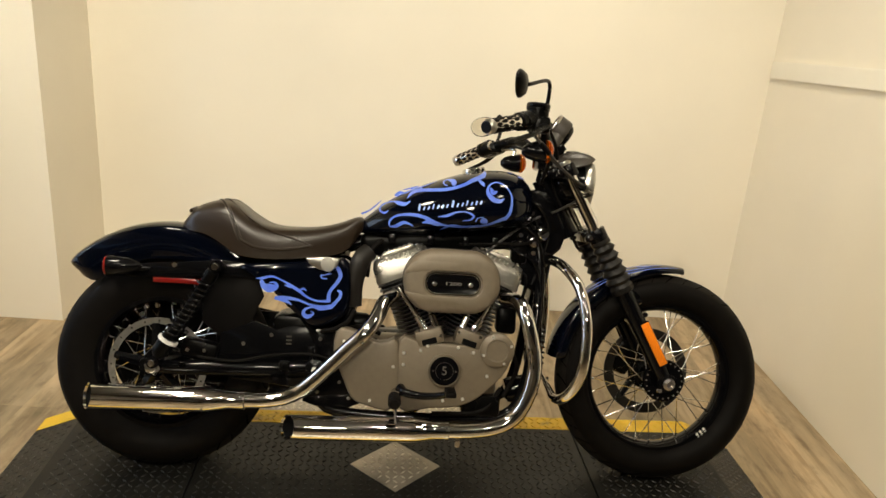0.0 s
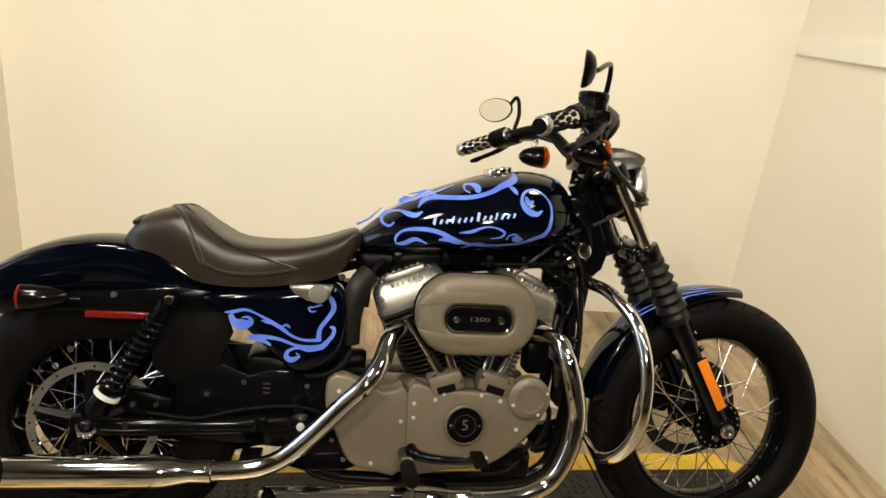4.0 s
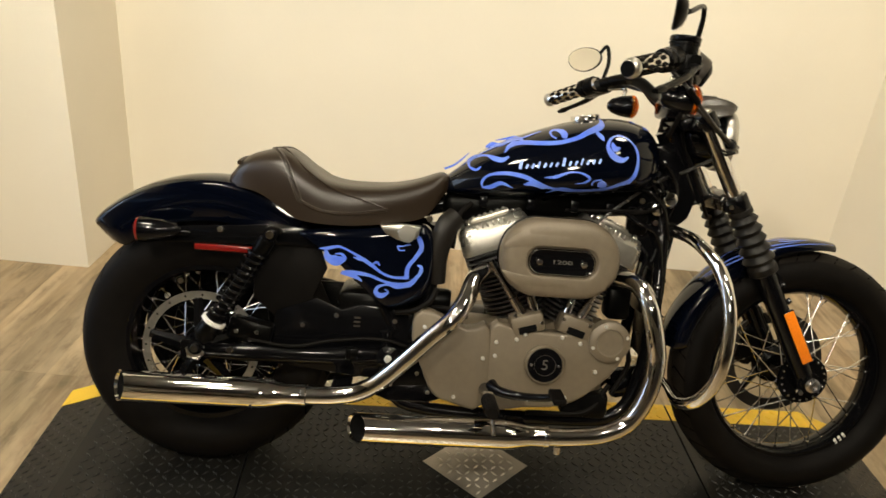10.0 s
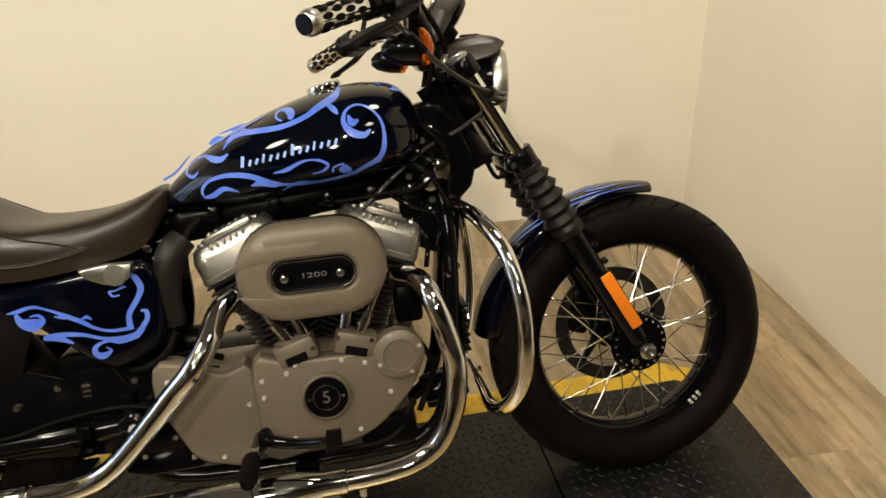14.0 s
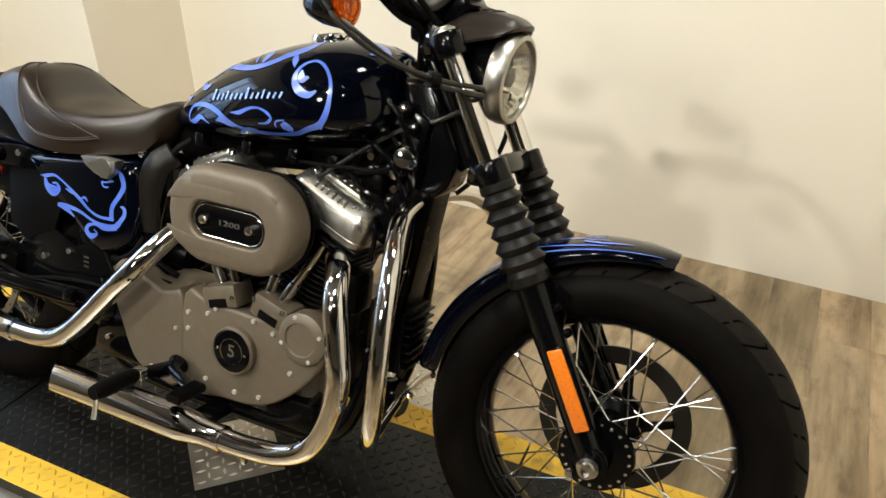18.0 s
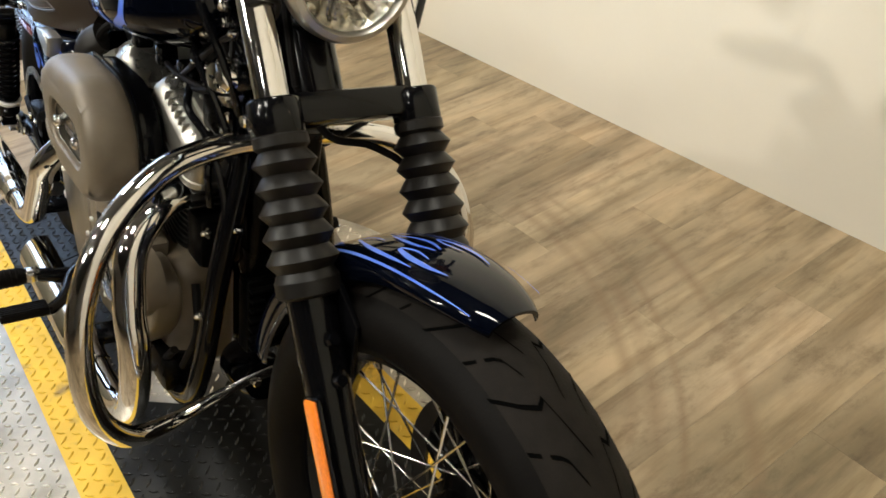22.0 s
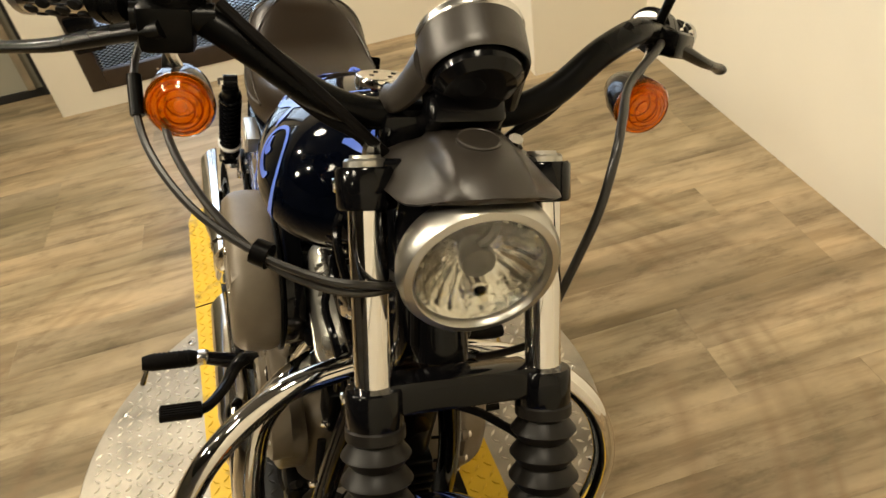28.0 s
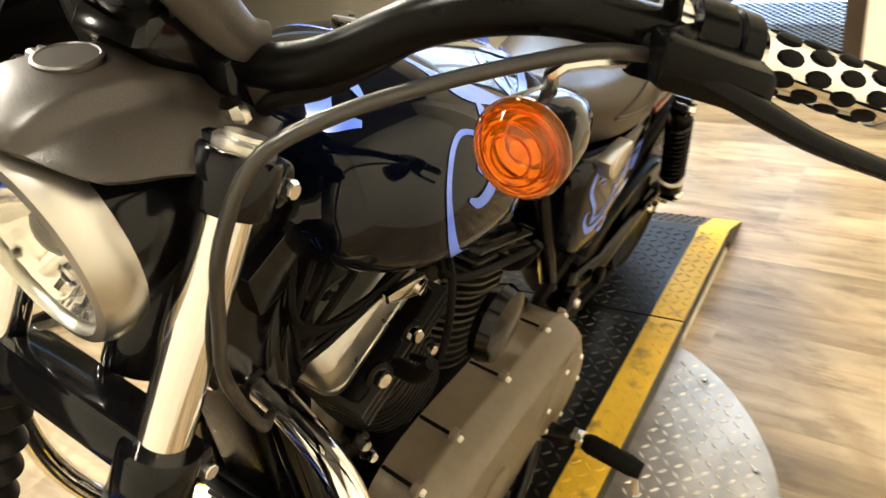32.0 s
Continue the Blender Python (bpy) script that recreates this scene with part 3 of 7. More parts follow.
# -- wheels --
def tyre_profile(r_out, r_in, half, crown):
    pts = []
    for i in range(11):
        a = -1 + 2 * i / 10
        pts.append((r_out - crown * abs(a) ** 2.2, half * a * (1 - 0.06 * abs(a))))
    side = [(r_out - crown - 0.3 * (r_out - crown - r_in), half * 1.0), (r_out - crown - 0.65 * (r_out - crown - r_in), half * 0.95), (r_in, half * 0.68)]
    return pts + side + [(r_in - 0.004, half * 0.5), (r_in - 0.004, -half * 0.5)] + [(a, -b) for a, b in side[::-1]]


def wheel(name, axle, r_out, r_rim, half, crown, rim_half, label, front):
    rim = bp(name, lathe([(r_rim + 0.012, rim_half), (r_rim + 0.010, rim_half * 0.86), (r_rim - 0.008, rim_half * 0.66), (r_rim - 0.014, 0.0), (r_rim - 0.008, -rim_half * 0.66), (r_rim + 0.010, -rim_half * 0.86), (r_rim + 0.012, -rim_half), (r_rim - 0.012, -rim_half * 1.02), (r_rim - 0.020, -rim_half * 0.6), (r_rim - 0.024, 0), (r_rim - 0.020, rim_half * 0.6), (r_rim - 0.012, rim_half * 1.02)], (0, 0, 0), (0, 1, 0), 72, closed=True), M_BLACK, None, label)
    rim.matrix_local = (WHEELM if front else Matrix.Identity(4)) @ Matrix.Translation(axle)
    tyre = part("tyre", lathe(tyre_profile(r_out, r_rim, half, crown), (0, 0, 0), (0, 1, 0), 96, closed=True), [M_RUBBER, M_TREAD], rim)
    for p in tyre.data.polygons:
        p.material_index = 1 if math.hypot(p.center.x, p.center.z) > r_out - crown * 0.80 else 0
    hub_r = 0.045
    part("hub", lathe([(0.02, -0.075), (0.052, -0.072), (0.055, -0.062), (0.036, -0.05), (0.034, 0.05), (0.055, 0.062), (0.052, 0.072), (0.02, 0.075)], (0, 0, 0), (0, 1, 0), 28), M_SATIN, rim)
    for s in (-1, 1):
        for k, off in ((0, 0.62), (1, -0.62)):
            a0 = 0.0 if k == 0 else math.pi / 10
            p0 = V(0.049 * math.cos(a0 + off * 1.9), s * (0.066 - 0.006 * k), 0.049 * math.sin(a0 + off * 1.9))
            p1 = V((r_rim - 0.016) * math.cos(a0 + 0.08 * off), s * 0.012, (r_rim - 0.016) * math.sin(a0 + 0.08 * off))
            mesh_ob = part("spoke", tube([p0, p1], 0.0017, 5), M_STEEL, rim)
            nip = part("spoke_nipple", tube([p1 - (p1 - p0).normalized() * 0.014, p1], 0.0032, 6), M_STEEL, rim)
            for i in range(10):
                m = Matrix.Rotation(2 * math.pi * (i + (0.25 if s > 0 else 0)) / 10, 4, "Y")
                if i == 0:
                    mesh_ob.matrix_local, nip.matrix_local = m, m
                else:
                    for src in (mesh_ob, nip):
                        c = new(src.name.split(".")[0], src.data)
                        c.parent, c.matrix_local = rim, m
    return rim


fw = wheel("front_wheel", FAX, 0.336, 0.240, 0.066, 0.036, 0.036, "black spoked front wheel", True)
rw = wheel("rear_wheel", RAX, 0.328, 0.205, 0.074, 0.034, 0.050, "black spoked rear wheel", False)


def groove(pts, r_out, half, crown, width):
    """A tread groove's shade as a dark strip on the tyre, drawn by rows of (angle, across)."""
    bm = bmesh.new()
    rows = []
    for i, (a, v) in enumerate(pts):
        rr = r_out - crown * abs(v) ** 2.2 + 0.0008
        vv = half * v * (1 - 0.06 * abs(v))
        da = width / r_out / 2
        rows.append([V(rr * math.cos(a + da), vv, rr * math.sin(a + da)), V(rr * math.cos(a - da), vv, rr * math.sin(a - da))])
    return loft(bm, rows, False, False)


# near-black for strips and dots laid on as shade in grooves and holes
M_GROOVE = material("recess_shade", (0.0015, 0.0015, 0.0015), 0.95, spec=0.02)
for w_ob, ro, hf, cr, n in ((fw, 0.336, 0.066, 0.036, 19), (rw, 0.328, 0.074, 0.034, 16)):
    for s in (-1, 1):
        src = None
        for i in range(n):
            a = 2 * math.pi * (i + (0.5 if s > 0 else 0)) / n
            if src is None:
                b = groove([(0.0, s * 0.05), (0.10, s * 0.18), (0.19, s * 0.27), (0.17, s * 0.38), (0.20, s * 0.58), (0.27, s * 0.84)], ro, hf, cr, 0.0062)
                b = join(b, groove([(0.27, s * 0.30), (0.34, s * 0.40), (0.36, s * 0.48), (0.41, s * 0.80)], ro, hf, cr, 0.0052))
                src = part("tread_groove", b, M_GROOVE, w_ob)
                src.matrix_local = Matrix.Rotation(-a, 4, "Y")
            else:
                c = new("tread_groove", src.data)
                c.parent, c.matrix_local = w_ob, Matrix.Rotation(-a, 4, "Y")


def disc(r0, r1, y, bm=None, holes=0, hr=0.006):
    return lathe([(r0, y - 0.0025), (r1, y - 0.0025), (r1, y + 0.0025), (r0, y + 0.0025)], (0, 0, 0), (0, 1, 0), 56, bm, closed=True)


def dots(name, r, n, y, d, rad, mat, parent, h=0.0006):
    """A ring of small round marks, each a part on one shared mesh."""
    src = None
    for i in range(n):
        if src is None:
            ob = src = part(name, bolt((r, y, 0), (0, d, 0), rad, h), mat, parent)
        else:
            ob = new(name, src.data)
            ob.parent = parent
        ob.matrix_local = Matrix.Rotation(2 * math.pi * i / n, 4, "Y")


# front brake on the left, hub flange with rivets on the right
part("brake_disc", disc(0.112, 0.146, 0.088), M_DISC, fw, "black drilled brake disc")
dots("disc_hole", 0.129, 24, 0.0905, 1, 0.006, M_GROOVE, fw)
part("disc_carrier", lathe([(0.02, 0.080), (0.060, 0.080), (0.062, 0.086), (0.062, 0.090), (0.06, 0.085), (0.02, 0.085)], (0, 0, 0), (0, 1, 0), 40), M_SATIN, fw)
for i in range(5):
    a = 2 * math.pi * i / 5
    part("carrier_arm", tube([(0.055 * math.cos(a), 0.086, 0.055 * math.sin(a)), (0.116 * math.cos(a + 0.2), 0.088, 0.116 * math.sin(a + 0.2))], [0.012, 0.008], 6), M_SATIN, fw)
part("hub_flange", lathe([(0.015, -0.078), (0.066, -0.076), (0.068, -0.070), (0.04, -0.066)], (0, 0, 0), (0, 1, 0), 40), M_BLACK, fw)
dots("flange_rivet", 0.058, 20, -0.0765, -1, 0.0032, M_STEEL, fw, 0.002)
for i in range(3):
    for k in range(2):
        a = radians(-52 + 3.4 * i)
        part("rim_mark", box(((0.228 + 0.012 * k) * math.cos(a), -0.0385, (0.228 + 0.012 * k) * math.sin(a)), (0.008, 0.002, 0.007), 0.0, None, Matrix.Rotation(-a, 3, "Y")), M_WHITE, fw)
# rear brake and pulley
part("brake_disc", disc(0.127, 0.146, -0.092), M_ALU, rw, "bright steel brake disc")
dots("disc_hole", 0.137, 20, -0.0945, -1, 0.0028, M_GROOVE, rw)
b = bmesh.new()
for i in range(5):
    a = 2 * math.pi * i / 5 + 0.4
    tube([(0.03 * math.cos(a), -0.092, 0.03 * math.sin(a)), (0.130 * math.cos(a), -0.092, 0.130 * math.sin(a))], [0.019, 0.012], 6, bm=b)
part("disc_carrier", lathe([(0.02, -0.098), (0.045, -0.096), (0.045, -0.084), (0.02, -0.08)], (0, 0, 0), (0, 1, 0), 30, b), M_BLACK, rw)
b = lathe([(0.128, 0.095), (0.190, 0.095), (0.196, 0.09), (0.196, 0.118), (0.190, 0.113), (0.128, 0.105)], (0, 0, 0), (0, 1, 0), 64, closed=True)
part("belt_pulley", b, M_SATIN, rw)
part("pulley_web", lathe([(0.04, 0.100), (0.130, 0.100), (0.130, 0.106), (0.04, 0.106)], (0, 0, 0), (0, 1, 0), 48, closed=True), M_SATIN, rw)
# pale discs painted for the bright wall seen through the upper holes
for i in range(5):
    a = radians(75 + 19 * i)
    part("pulley_hole_disc", bolt((0.170 * math.cos(a), 0.0945, 0.170 * math.sin(a)), (0, -1, 0), 0.008, 0.0008), M_TRIM, rw)

# -- fuel tank --
T_TOP = curve([(-0.205, 0.788), (-0.117, 0.858), (-0.035, 0.905), (0.077, 0.948), (0.163, 0.969), (0.236, 0.974), (0.296, 0.960), (0.328, 0.925), (0.342, 0.880)])
T_BOT = curve([(-0.205, 0.752), (-0.114, 0.746), (0.021, 0.753), (0.187, 0.772), (0.28, 0.790), (0.328, 0.822), (0.342, 0.865)])
T_HALF = curve([(-0.205, 0.040), (-0.15, 0.078), (-0.08, 0.112), (0.02, 0.147), (0.12, 0.168), (0.20, 0.172), (0.27, 0.156), (0.32, 0.112), (0.342, 0.055)])


def tank_side(u, w):
    """How far out the tank's skin lies at u, w."""
    t, b = T_TOP(u), T_BOT(u)
    lo = b + 0.34 * (t - b)
    s = (w - lo) / ((t - lo) if w > lo else (lo - b))
    s = max(-1.0, min(1.0, s))
    return T_HALF(u) * (1 - abs(s) ** 2.3) ** (1 / 2.3)


rings = []
for i in range(45):
    u = -0.205 + 0.547 * (0.5 - 0.5 * math.cos(math.pi * (i / 44) ** 0.92)) if i else -0.205
    u = min(u, 0.342)
    t, b, hv = T_TOP(u), T_BOT(u), T_HALF(u)
    lo = b + 0.34 * (t - b)
    ring = []
    for j in range(48):
        a = 2 * math.pi * j / 48
        c, s = math.cos(a), math.sin(a)
        vv = hv * math.copysign(abs(c) ** (2 / 2.3), c)
        ss = math.copysign(abs(s) ** (2 / 2.3), s)
        ring.append((u, vv, lo + ss * ((t - lo) if ss > 0 else (lo - b))))
    rings.append(ring)
tank = bp("fuel_tank", loft(bmesh.new(), rings), M_PAINT, None, "dark blue fuel tank with pale blue scrolls", sharp=60)
CAPA = V(-0.20, 0, 0.98).normalized()
CAPX = V(0.98, 0, 0.20).normalized()
CAPE = V(0.150, -0.009, 0.958)
cap = part("filler_cap", lathe([(0.034, -0.004), (0.0365, 0.001), (0.0365, 0.015), (0.0350, 0.0185), (0.0330, 0.0195), (0.0, 0.0200)], CAPE, CAPA, 40), M_CHROME, tank, "flat bright filler cap")
part("cap_neck", lathe([(0.031, -0.016), (0.031, 0.0)], CAPE, CAPA, 24), M_BLACK, cap)
# four small black dots on the cap's flat top
for k in range(4):
    a = radians(20 + 90 * k)
    part("cap_dot", lathe([(0.0034, 0), (0.0034, 0.0008), (0.0, 0.0010)], CAPE + CAPA * 0.0196 + (CAPX * math.cos(a) + V(0, 1, 0) * math.sin(a)) * 0.017, CAPA, 12), M_HOLE, cap)


# -- scroll paint --
def ribbon(rows, put, skin, side, bm, lift=0.0012):
    """A painted stroke: rows of place and width on a drawing, carried onto a skin."""
    c = spline([(a, b, w) for a, b, w in rows], 5)
    line = []
    for i, p in enumerate(c):
        d = c[min(i + 1, len(c) - 1)] - c[max(i - 1, 0)]
        d.z = 0
        d.normalize()
        n = Vector((-d.y, d.x, 0)) * max(p.z, 1.0) * 0.43
        row = []
        for k in (-1, -0.33, 0.33, 1):
            u, w = put(p.x + n.x * k, p.y + n.y * k)
            row.append(V(u, side * (skin(u, w) + lift), w))
        line.append(row)
    return loft(bm, line, False, False)


def tank_art(cx, cy):
    x, y = cx / 3 - 155, cy / 3 - 123
    u = -0.028 + 0.001343 * x + 0.0002 * y
    return u - 0.022 * (u + 0.1), 0.842 + 0.000161 * x - 0.00135 * y


def cover_art(cx, cy):
    x, y = cx / 3 - 20, cy / 3 - 30
    return -0.528 + 0.00135 * x + 0.0002 * y, 0.628 + 0.00017 * x - 0.00135 * y


TANK_STROKES = [
    [(70, 388, 14), (130, 368, 12), (180, 335, 10), (222, 303, 4)],
    [(270, 375, 6), (240, 392, 16), (208, 375, 14), (215, 345, 16), (260, 322, 14), (310, 318, 12), (345, 333, 32), (385, 342, 28), (425, 325, 6)],
    [(405, 305, 6), (440, 270, 24), (500, 255, 26), (640, 262, 26), (720, 258, 24), (800, 240, 24), (860, 215, 30), (920, 195, 36), (955, 175, 30), (975, 140, 4)],
    [(905, 215, 20), (925, 240, 30), (935, 262, 4)],
    [(320, 275, 14), (360, 262, 34), (400, 262, 18), (480, 235, 14), (540, 255, 10)],
    [(380, 240, 5), (440, 232, 12), (500, 225, 14), (520, 250, 8)],
    [(690, 240, 10), (668, 222, 12), (676, 200, 10), (705, 196, 14), (735, 212, 44), (728, 240, 24)],
    [(1050, 490, 24), (1090, 440, 26), (1110, 370, 18), (1105, 310, 14), (1070, 260, 12), (1020, 238, 10), (970, 255, 14), (950, 300, 26), (975, 345, 40), (1020, 365, 30), (1055, 350, 10)],
    [(975, 272, 12), (985, 305, 38), (1015, 300, 10)],
    [(265, 480, 10), (270, 450, 16), (310, 420, 16), (380, 412, 22), (450, 420, 26), (510, 440, 28), (570, 475, 30), (640, 500, 16), (730, 515, 18), (830, 520, 16), (930, 515, 18), (1000, 495, 22), (1050, 480, 26), (1090, 450, 12)],
    [(265, 485, 8), (310, 485, 26), (370, 465, 24), (430, 492, 5)],
    [(490, 475, 8), (540, 470, 36), (590, 490, 28), (612, 495, 6)],
    [(600, 440, 5), (660, 438, 20), (720, 420, 14), (770, 418, 10), (815, 432, 14), (838, 455, 16), (810, 475, 12), (762, 478, 4)],
    [(850, 490, 10), (862, 468, 8), (905, 462, 6)],
    [(880, 490, 20), (905, 488, 46), (930, 500, 20)],
    [(610, 525, 5), (680, 505, 18), (740, 510, 12)],
]
COVER_STROKES = [
    [(120, 155, 5), (165, 155, 20), (230, 150, 16), (290, 180, 12), (340, 215, 22), (400, 262, 24), (440, 300, 16), (500, 330, 16), (580, 340, 20)],
    [(155, 165, 20), (165, 205, 46), (205, 225, 66), (250, 215, 32), (240, 190, 16), (205, 188, 8)],
    [(300, 210, 5), (330, 222, 18), (360, 232, 12)],
    [(225, 295, 12), (270, 298, 40), (320, 330, 18), (335, 345, 8)],
    [(230, 285, 12), (300, 295, 26), (380, 315, 20), (460, 355, 18), (540, 375, 26), (600, 370, 30), (640, 330, 20)],
    [(600, 385, 14), (520, 390, 16), (470, 370, 14), (420, 380, 20), (405, 410, 30), (430, 430, 34), (470, 415, 14), (455, 395, 8)],
    [(575, 345, 32), (590, 280, 26), (640, 225, 26), (670, 180, 30), (660, 130, 30), (640, 115, 12)],
    [(640, 275, 10), (660, 285, 22), (655, 315, 24), (630, 345, 20), (600, 360, 18)],
    [(615, 160, 6), (600, 158, 14), (570, 165, 8), (545, 165, 14), (552, 186, 10), (580, 188, 8)],
    [(400, 250, 8), (425, 245, 16), (440, 262, 8)],
]
for side in (-1, 1):
    for st in TANK_STROKES:
        part("painted_scroll", ribbon(st, tank_art, tank_side, side, bmesh.new()), M_FLAME, tank)
    top = [[(-0.16, 0.02, 0.006), (-0.09, 0.035, 0.012), (-0.02, 0.06, 0.012), (0.03, 0.055, 0.006)], [(0.28, 0.085, 0.006), (0.295, 0.06, 0.018), (0.28, 0.04, 0.022), (0.255, 0.05, 0.012), (0.26, 0.07, 0.005)]]
    for st in top:
        bm = bmesh.new()
        c = spline(st, 6)
        rows = []
        for i, p in enumerate(c):
            d = c[min(i + 1, len(c) - 1)] - c[max(i - 1, 0)]
            d.z = 0
            d.normalize()
            row = []
            for k in (-0.5, 0, 0.5):
                u, v = p.x - d.y * p.z * k, p.y + d.x * p.z * k
                hv, t, b_ = T_HALF(u), T_TOP(u), T_BOT(u)
                lo = b_ + 0.34 * (t - b_)
                row.append(V(u, side * v, lo + (t - lo) * (1 - min(1, abs(v) / hv) ** 2.3) ** (1 / 2.3) + 0.0015))
            rows.append(row)
        part("painted_scroll", loft(bm, rows, False, False), M_FLAME, tank)
    # the maker's name becomes a plain row of slanting bars
    for i in range(14):
        tall = i in (0, 7)
        h, wd = (44, 17) if tall else (34, 11) if i in (3, 10) else (23, 13)
        cx, base = 476 + i * 31.5 + (6 if i >= 7 else 0), 392 - i * 1.1
        part("name_bar", ribbon([(cx - 2, base, wd), (cx + 5, base - h * 0.5, wd), (cx + 12, base - h, wd)], tank_art, tank_side, side, bmesh.new(), 0.0024), M_LETTER, tank)

# -- seat --
S_TOP = curve([(-0.735, 0.762), (-0.712, 0.792), (-0.690, 0.812), (-0.66, 0.824), (-0.615, 0.834), (-0.580, 0.826), (-0.545, 0.800), (-0.505, 0.773), (-0.46, 0.760), (-0.40, 0.758), (-0.33, 0.764), (-0.27, 0.779), (-0.21, 0.802), (-0.190, 0.797)])
S_BOT = curve([(-0.735, 0.735), (-0.66, 0.725), (-0.60, 0.695), (-0.55, 0.668), (-0.45, 0.662), (-0.34, 0.672), (-0.25, 0.690), (-0.21, 0.735), (-0.190, 0.765)])
S_HALF = curve([(-0.735, 0.070), (-0.70, 0.100), (-0.62, 0.128), (-0.54, 0.148), (-0.45, 0.152), (-0.36, 0.140), (-0.28, 0.115), (-0.22, 0.085), (-0.190, 0.055)])
S_DISH = curve([(-0.735, 0.0), (-0.62, -0.004), (-0.52, 0.014), (-0.42, 0.018), (-0.32, 0.012), (-0.190, 0.0)])


def seat_ring(u, grow=0.0):
    t, b, hv, dish = S_TOP(u) + grow, S_BOT(u), S_HALF(u) + grow, S_DISH(u)
    ring = []
    for j in range(33):
        a = math.pi * j / 32
        c, s = math.cos(a), math.sin(a)
        vv = hv * math.copysign(abs(c) ** 0.62, c) * (1.0 - 0.10 * (1 - s))
        z = b + (t - b) * abs(s) ** 0.52
        z += dish * (abs(c) ** 1.6) * s
        ring.append((u, vv, z))
    return ring


seat = bp("seat", loft(bmesh.new(), [seat_ring(-0.735 + 0.545 * i / 48) for i in range(49)]), M_LEATHER, None, "black vinyl solo seat with stitched edge", sharp=60)


def seat_skin(u, f):
    """A point on the seat's side, f from its lower edge to its crown."""
    r = seat_ring(u, 0.001)
    k = f * 16
    i = min(int(k), 15)
    return V(*r[i]).lerp(V(*r[i + 1]), k - i)


# the stitched side panel: down behind the hip, along the lower edge and back up to the crown
REAR_SEAM = ((-0.640, 0.97), (-0.622, 0.80), (-0.604, 0.60), (-0.586, 0.40), (-0.566, 0.20), (-0.548, 0.07))
LOW_SEAM = ((-0.548, 0.07), (-0.50, 0.055), (-0.44, 0.055), (-0.38, 0.065), (-0.335, 0.09))
TOP_SEAM = ((-0.335, 0.09), (-0.40, 0.25), (-0.47, 0.42), (-0.54, 0.60), (-0.595, 0.82), (-0.622, 0.96))


def seat_line(rows, side, out=0.0):
    return [V(q.x, side * (q.y + out), q.z) for q in (seat_skin(u, f) for u, f in rows)]


for side in (-1, 1):
    for rows, r_ in ((REAR_SEAM, 0.0032), (LOW_SEAM, 0.0028), (TOP_SEAM, 0.0022)):
        part("seam", tube(seat_line(rows, side), r_, 6, 4), M_LEATHER, seat)
b = bmesh.new()
for side in (-1, 1):
    for k in (-0.007, 0.007):
        pts = spline([p + V(k, 0, 0) for p in seat_line(REAR_SEAM[1:], side, 0.0016)], 18)
        for i in range(0, len(pts) - 1, 2):
            tube([pts[i], pts[i].lerp(pts[i + 1], 0.8)], 0.0008, 5, bm=b)
    pts = spline([p + V(0, 0, 0.006) for p in seat_line(LOW_SEAM, side, 0.0018)], 22)
    for i in range(0, len(pts) - 1, 2):
        tube([pts[i], pts[i].lerp(pts[i + 1], 0.8)], 0.0008, 5, bm=b)
tagged(part("stitching", b, M_THREAD, seat), kind="stuff")
part("seat_piping", tube([V(-0.708, v, 0.800 - 1.1 * v * v) for v in (-0.085, -0.06, -0.03, 0.0, 0.03, 0.06, 0.085)], 0.006, 8, 3), M_LEATHER, seat)

# -- fenders --
def fender(centre, radius, a0, a1, half, skirt, n=36, taper=(0.06, 0.06), crown=0.02, th=0.004, tip=0.35, nose=0.0):
    """A rolled mudguard from angle a0 to a1 (degrees up from the front); half width, side depth."""
    rings = []
    for i in range(n + 1):
        f = i / n
        a = radians(a0 + (a1 - a0) * f)
        e = min(1.0, (f + 0.02) / taper[0], (1.02 - f) / taper[1])
        e = math.sqrt(max(0.0, 1 - (1 - e) ** 2))
        hv, sk = half * (tip + (1 - tip) * e), skirt * e * (min(1.0, f / nose) ** 1.3 if nose else 1.0)
        prof = []
        for k in range(13):
            t = -1 + 2 * k / 12
            prof.append((hv * math.sin(t * math.pi / 2) ** 1 if abs(t) < 1 else hv * t, crown * math.cos(t * math.pi / 2)))
        prof = [(-hv * 1.0, -sk)] + prof + [(hv, -sk)]
        inner = [(v * (1 - th / half), d - th) for v, d in prof[::-1]]
        ring = [centre + V((radius + d) * math.cos(a), v, (radius + d) * math.sin(a)) for v, d in prof + inner]
        rings.append(ring)
    return loft(bmesh.new(), rings)


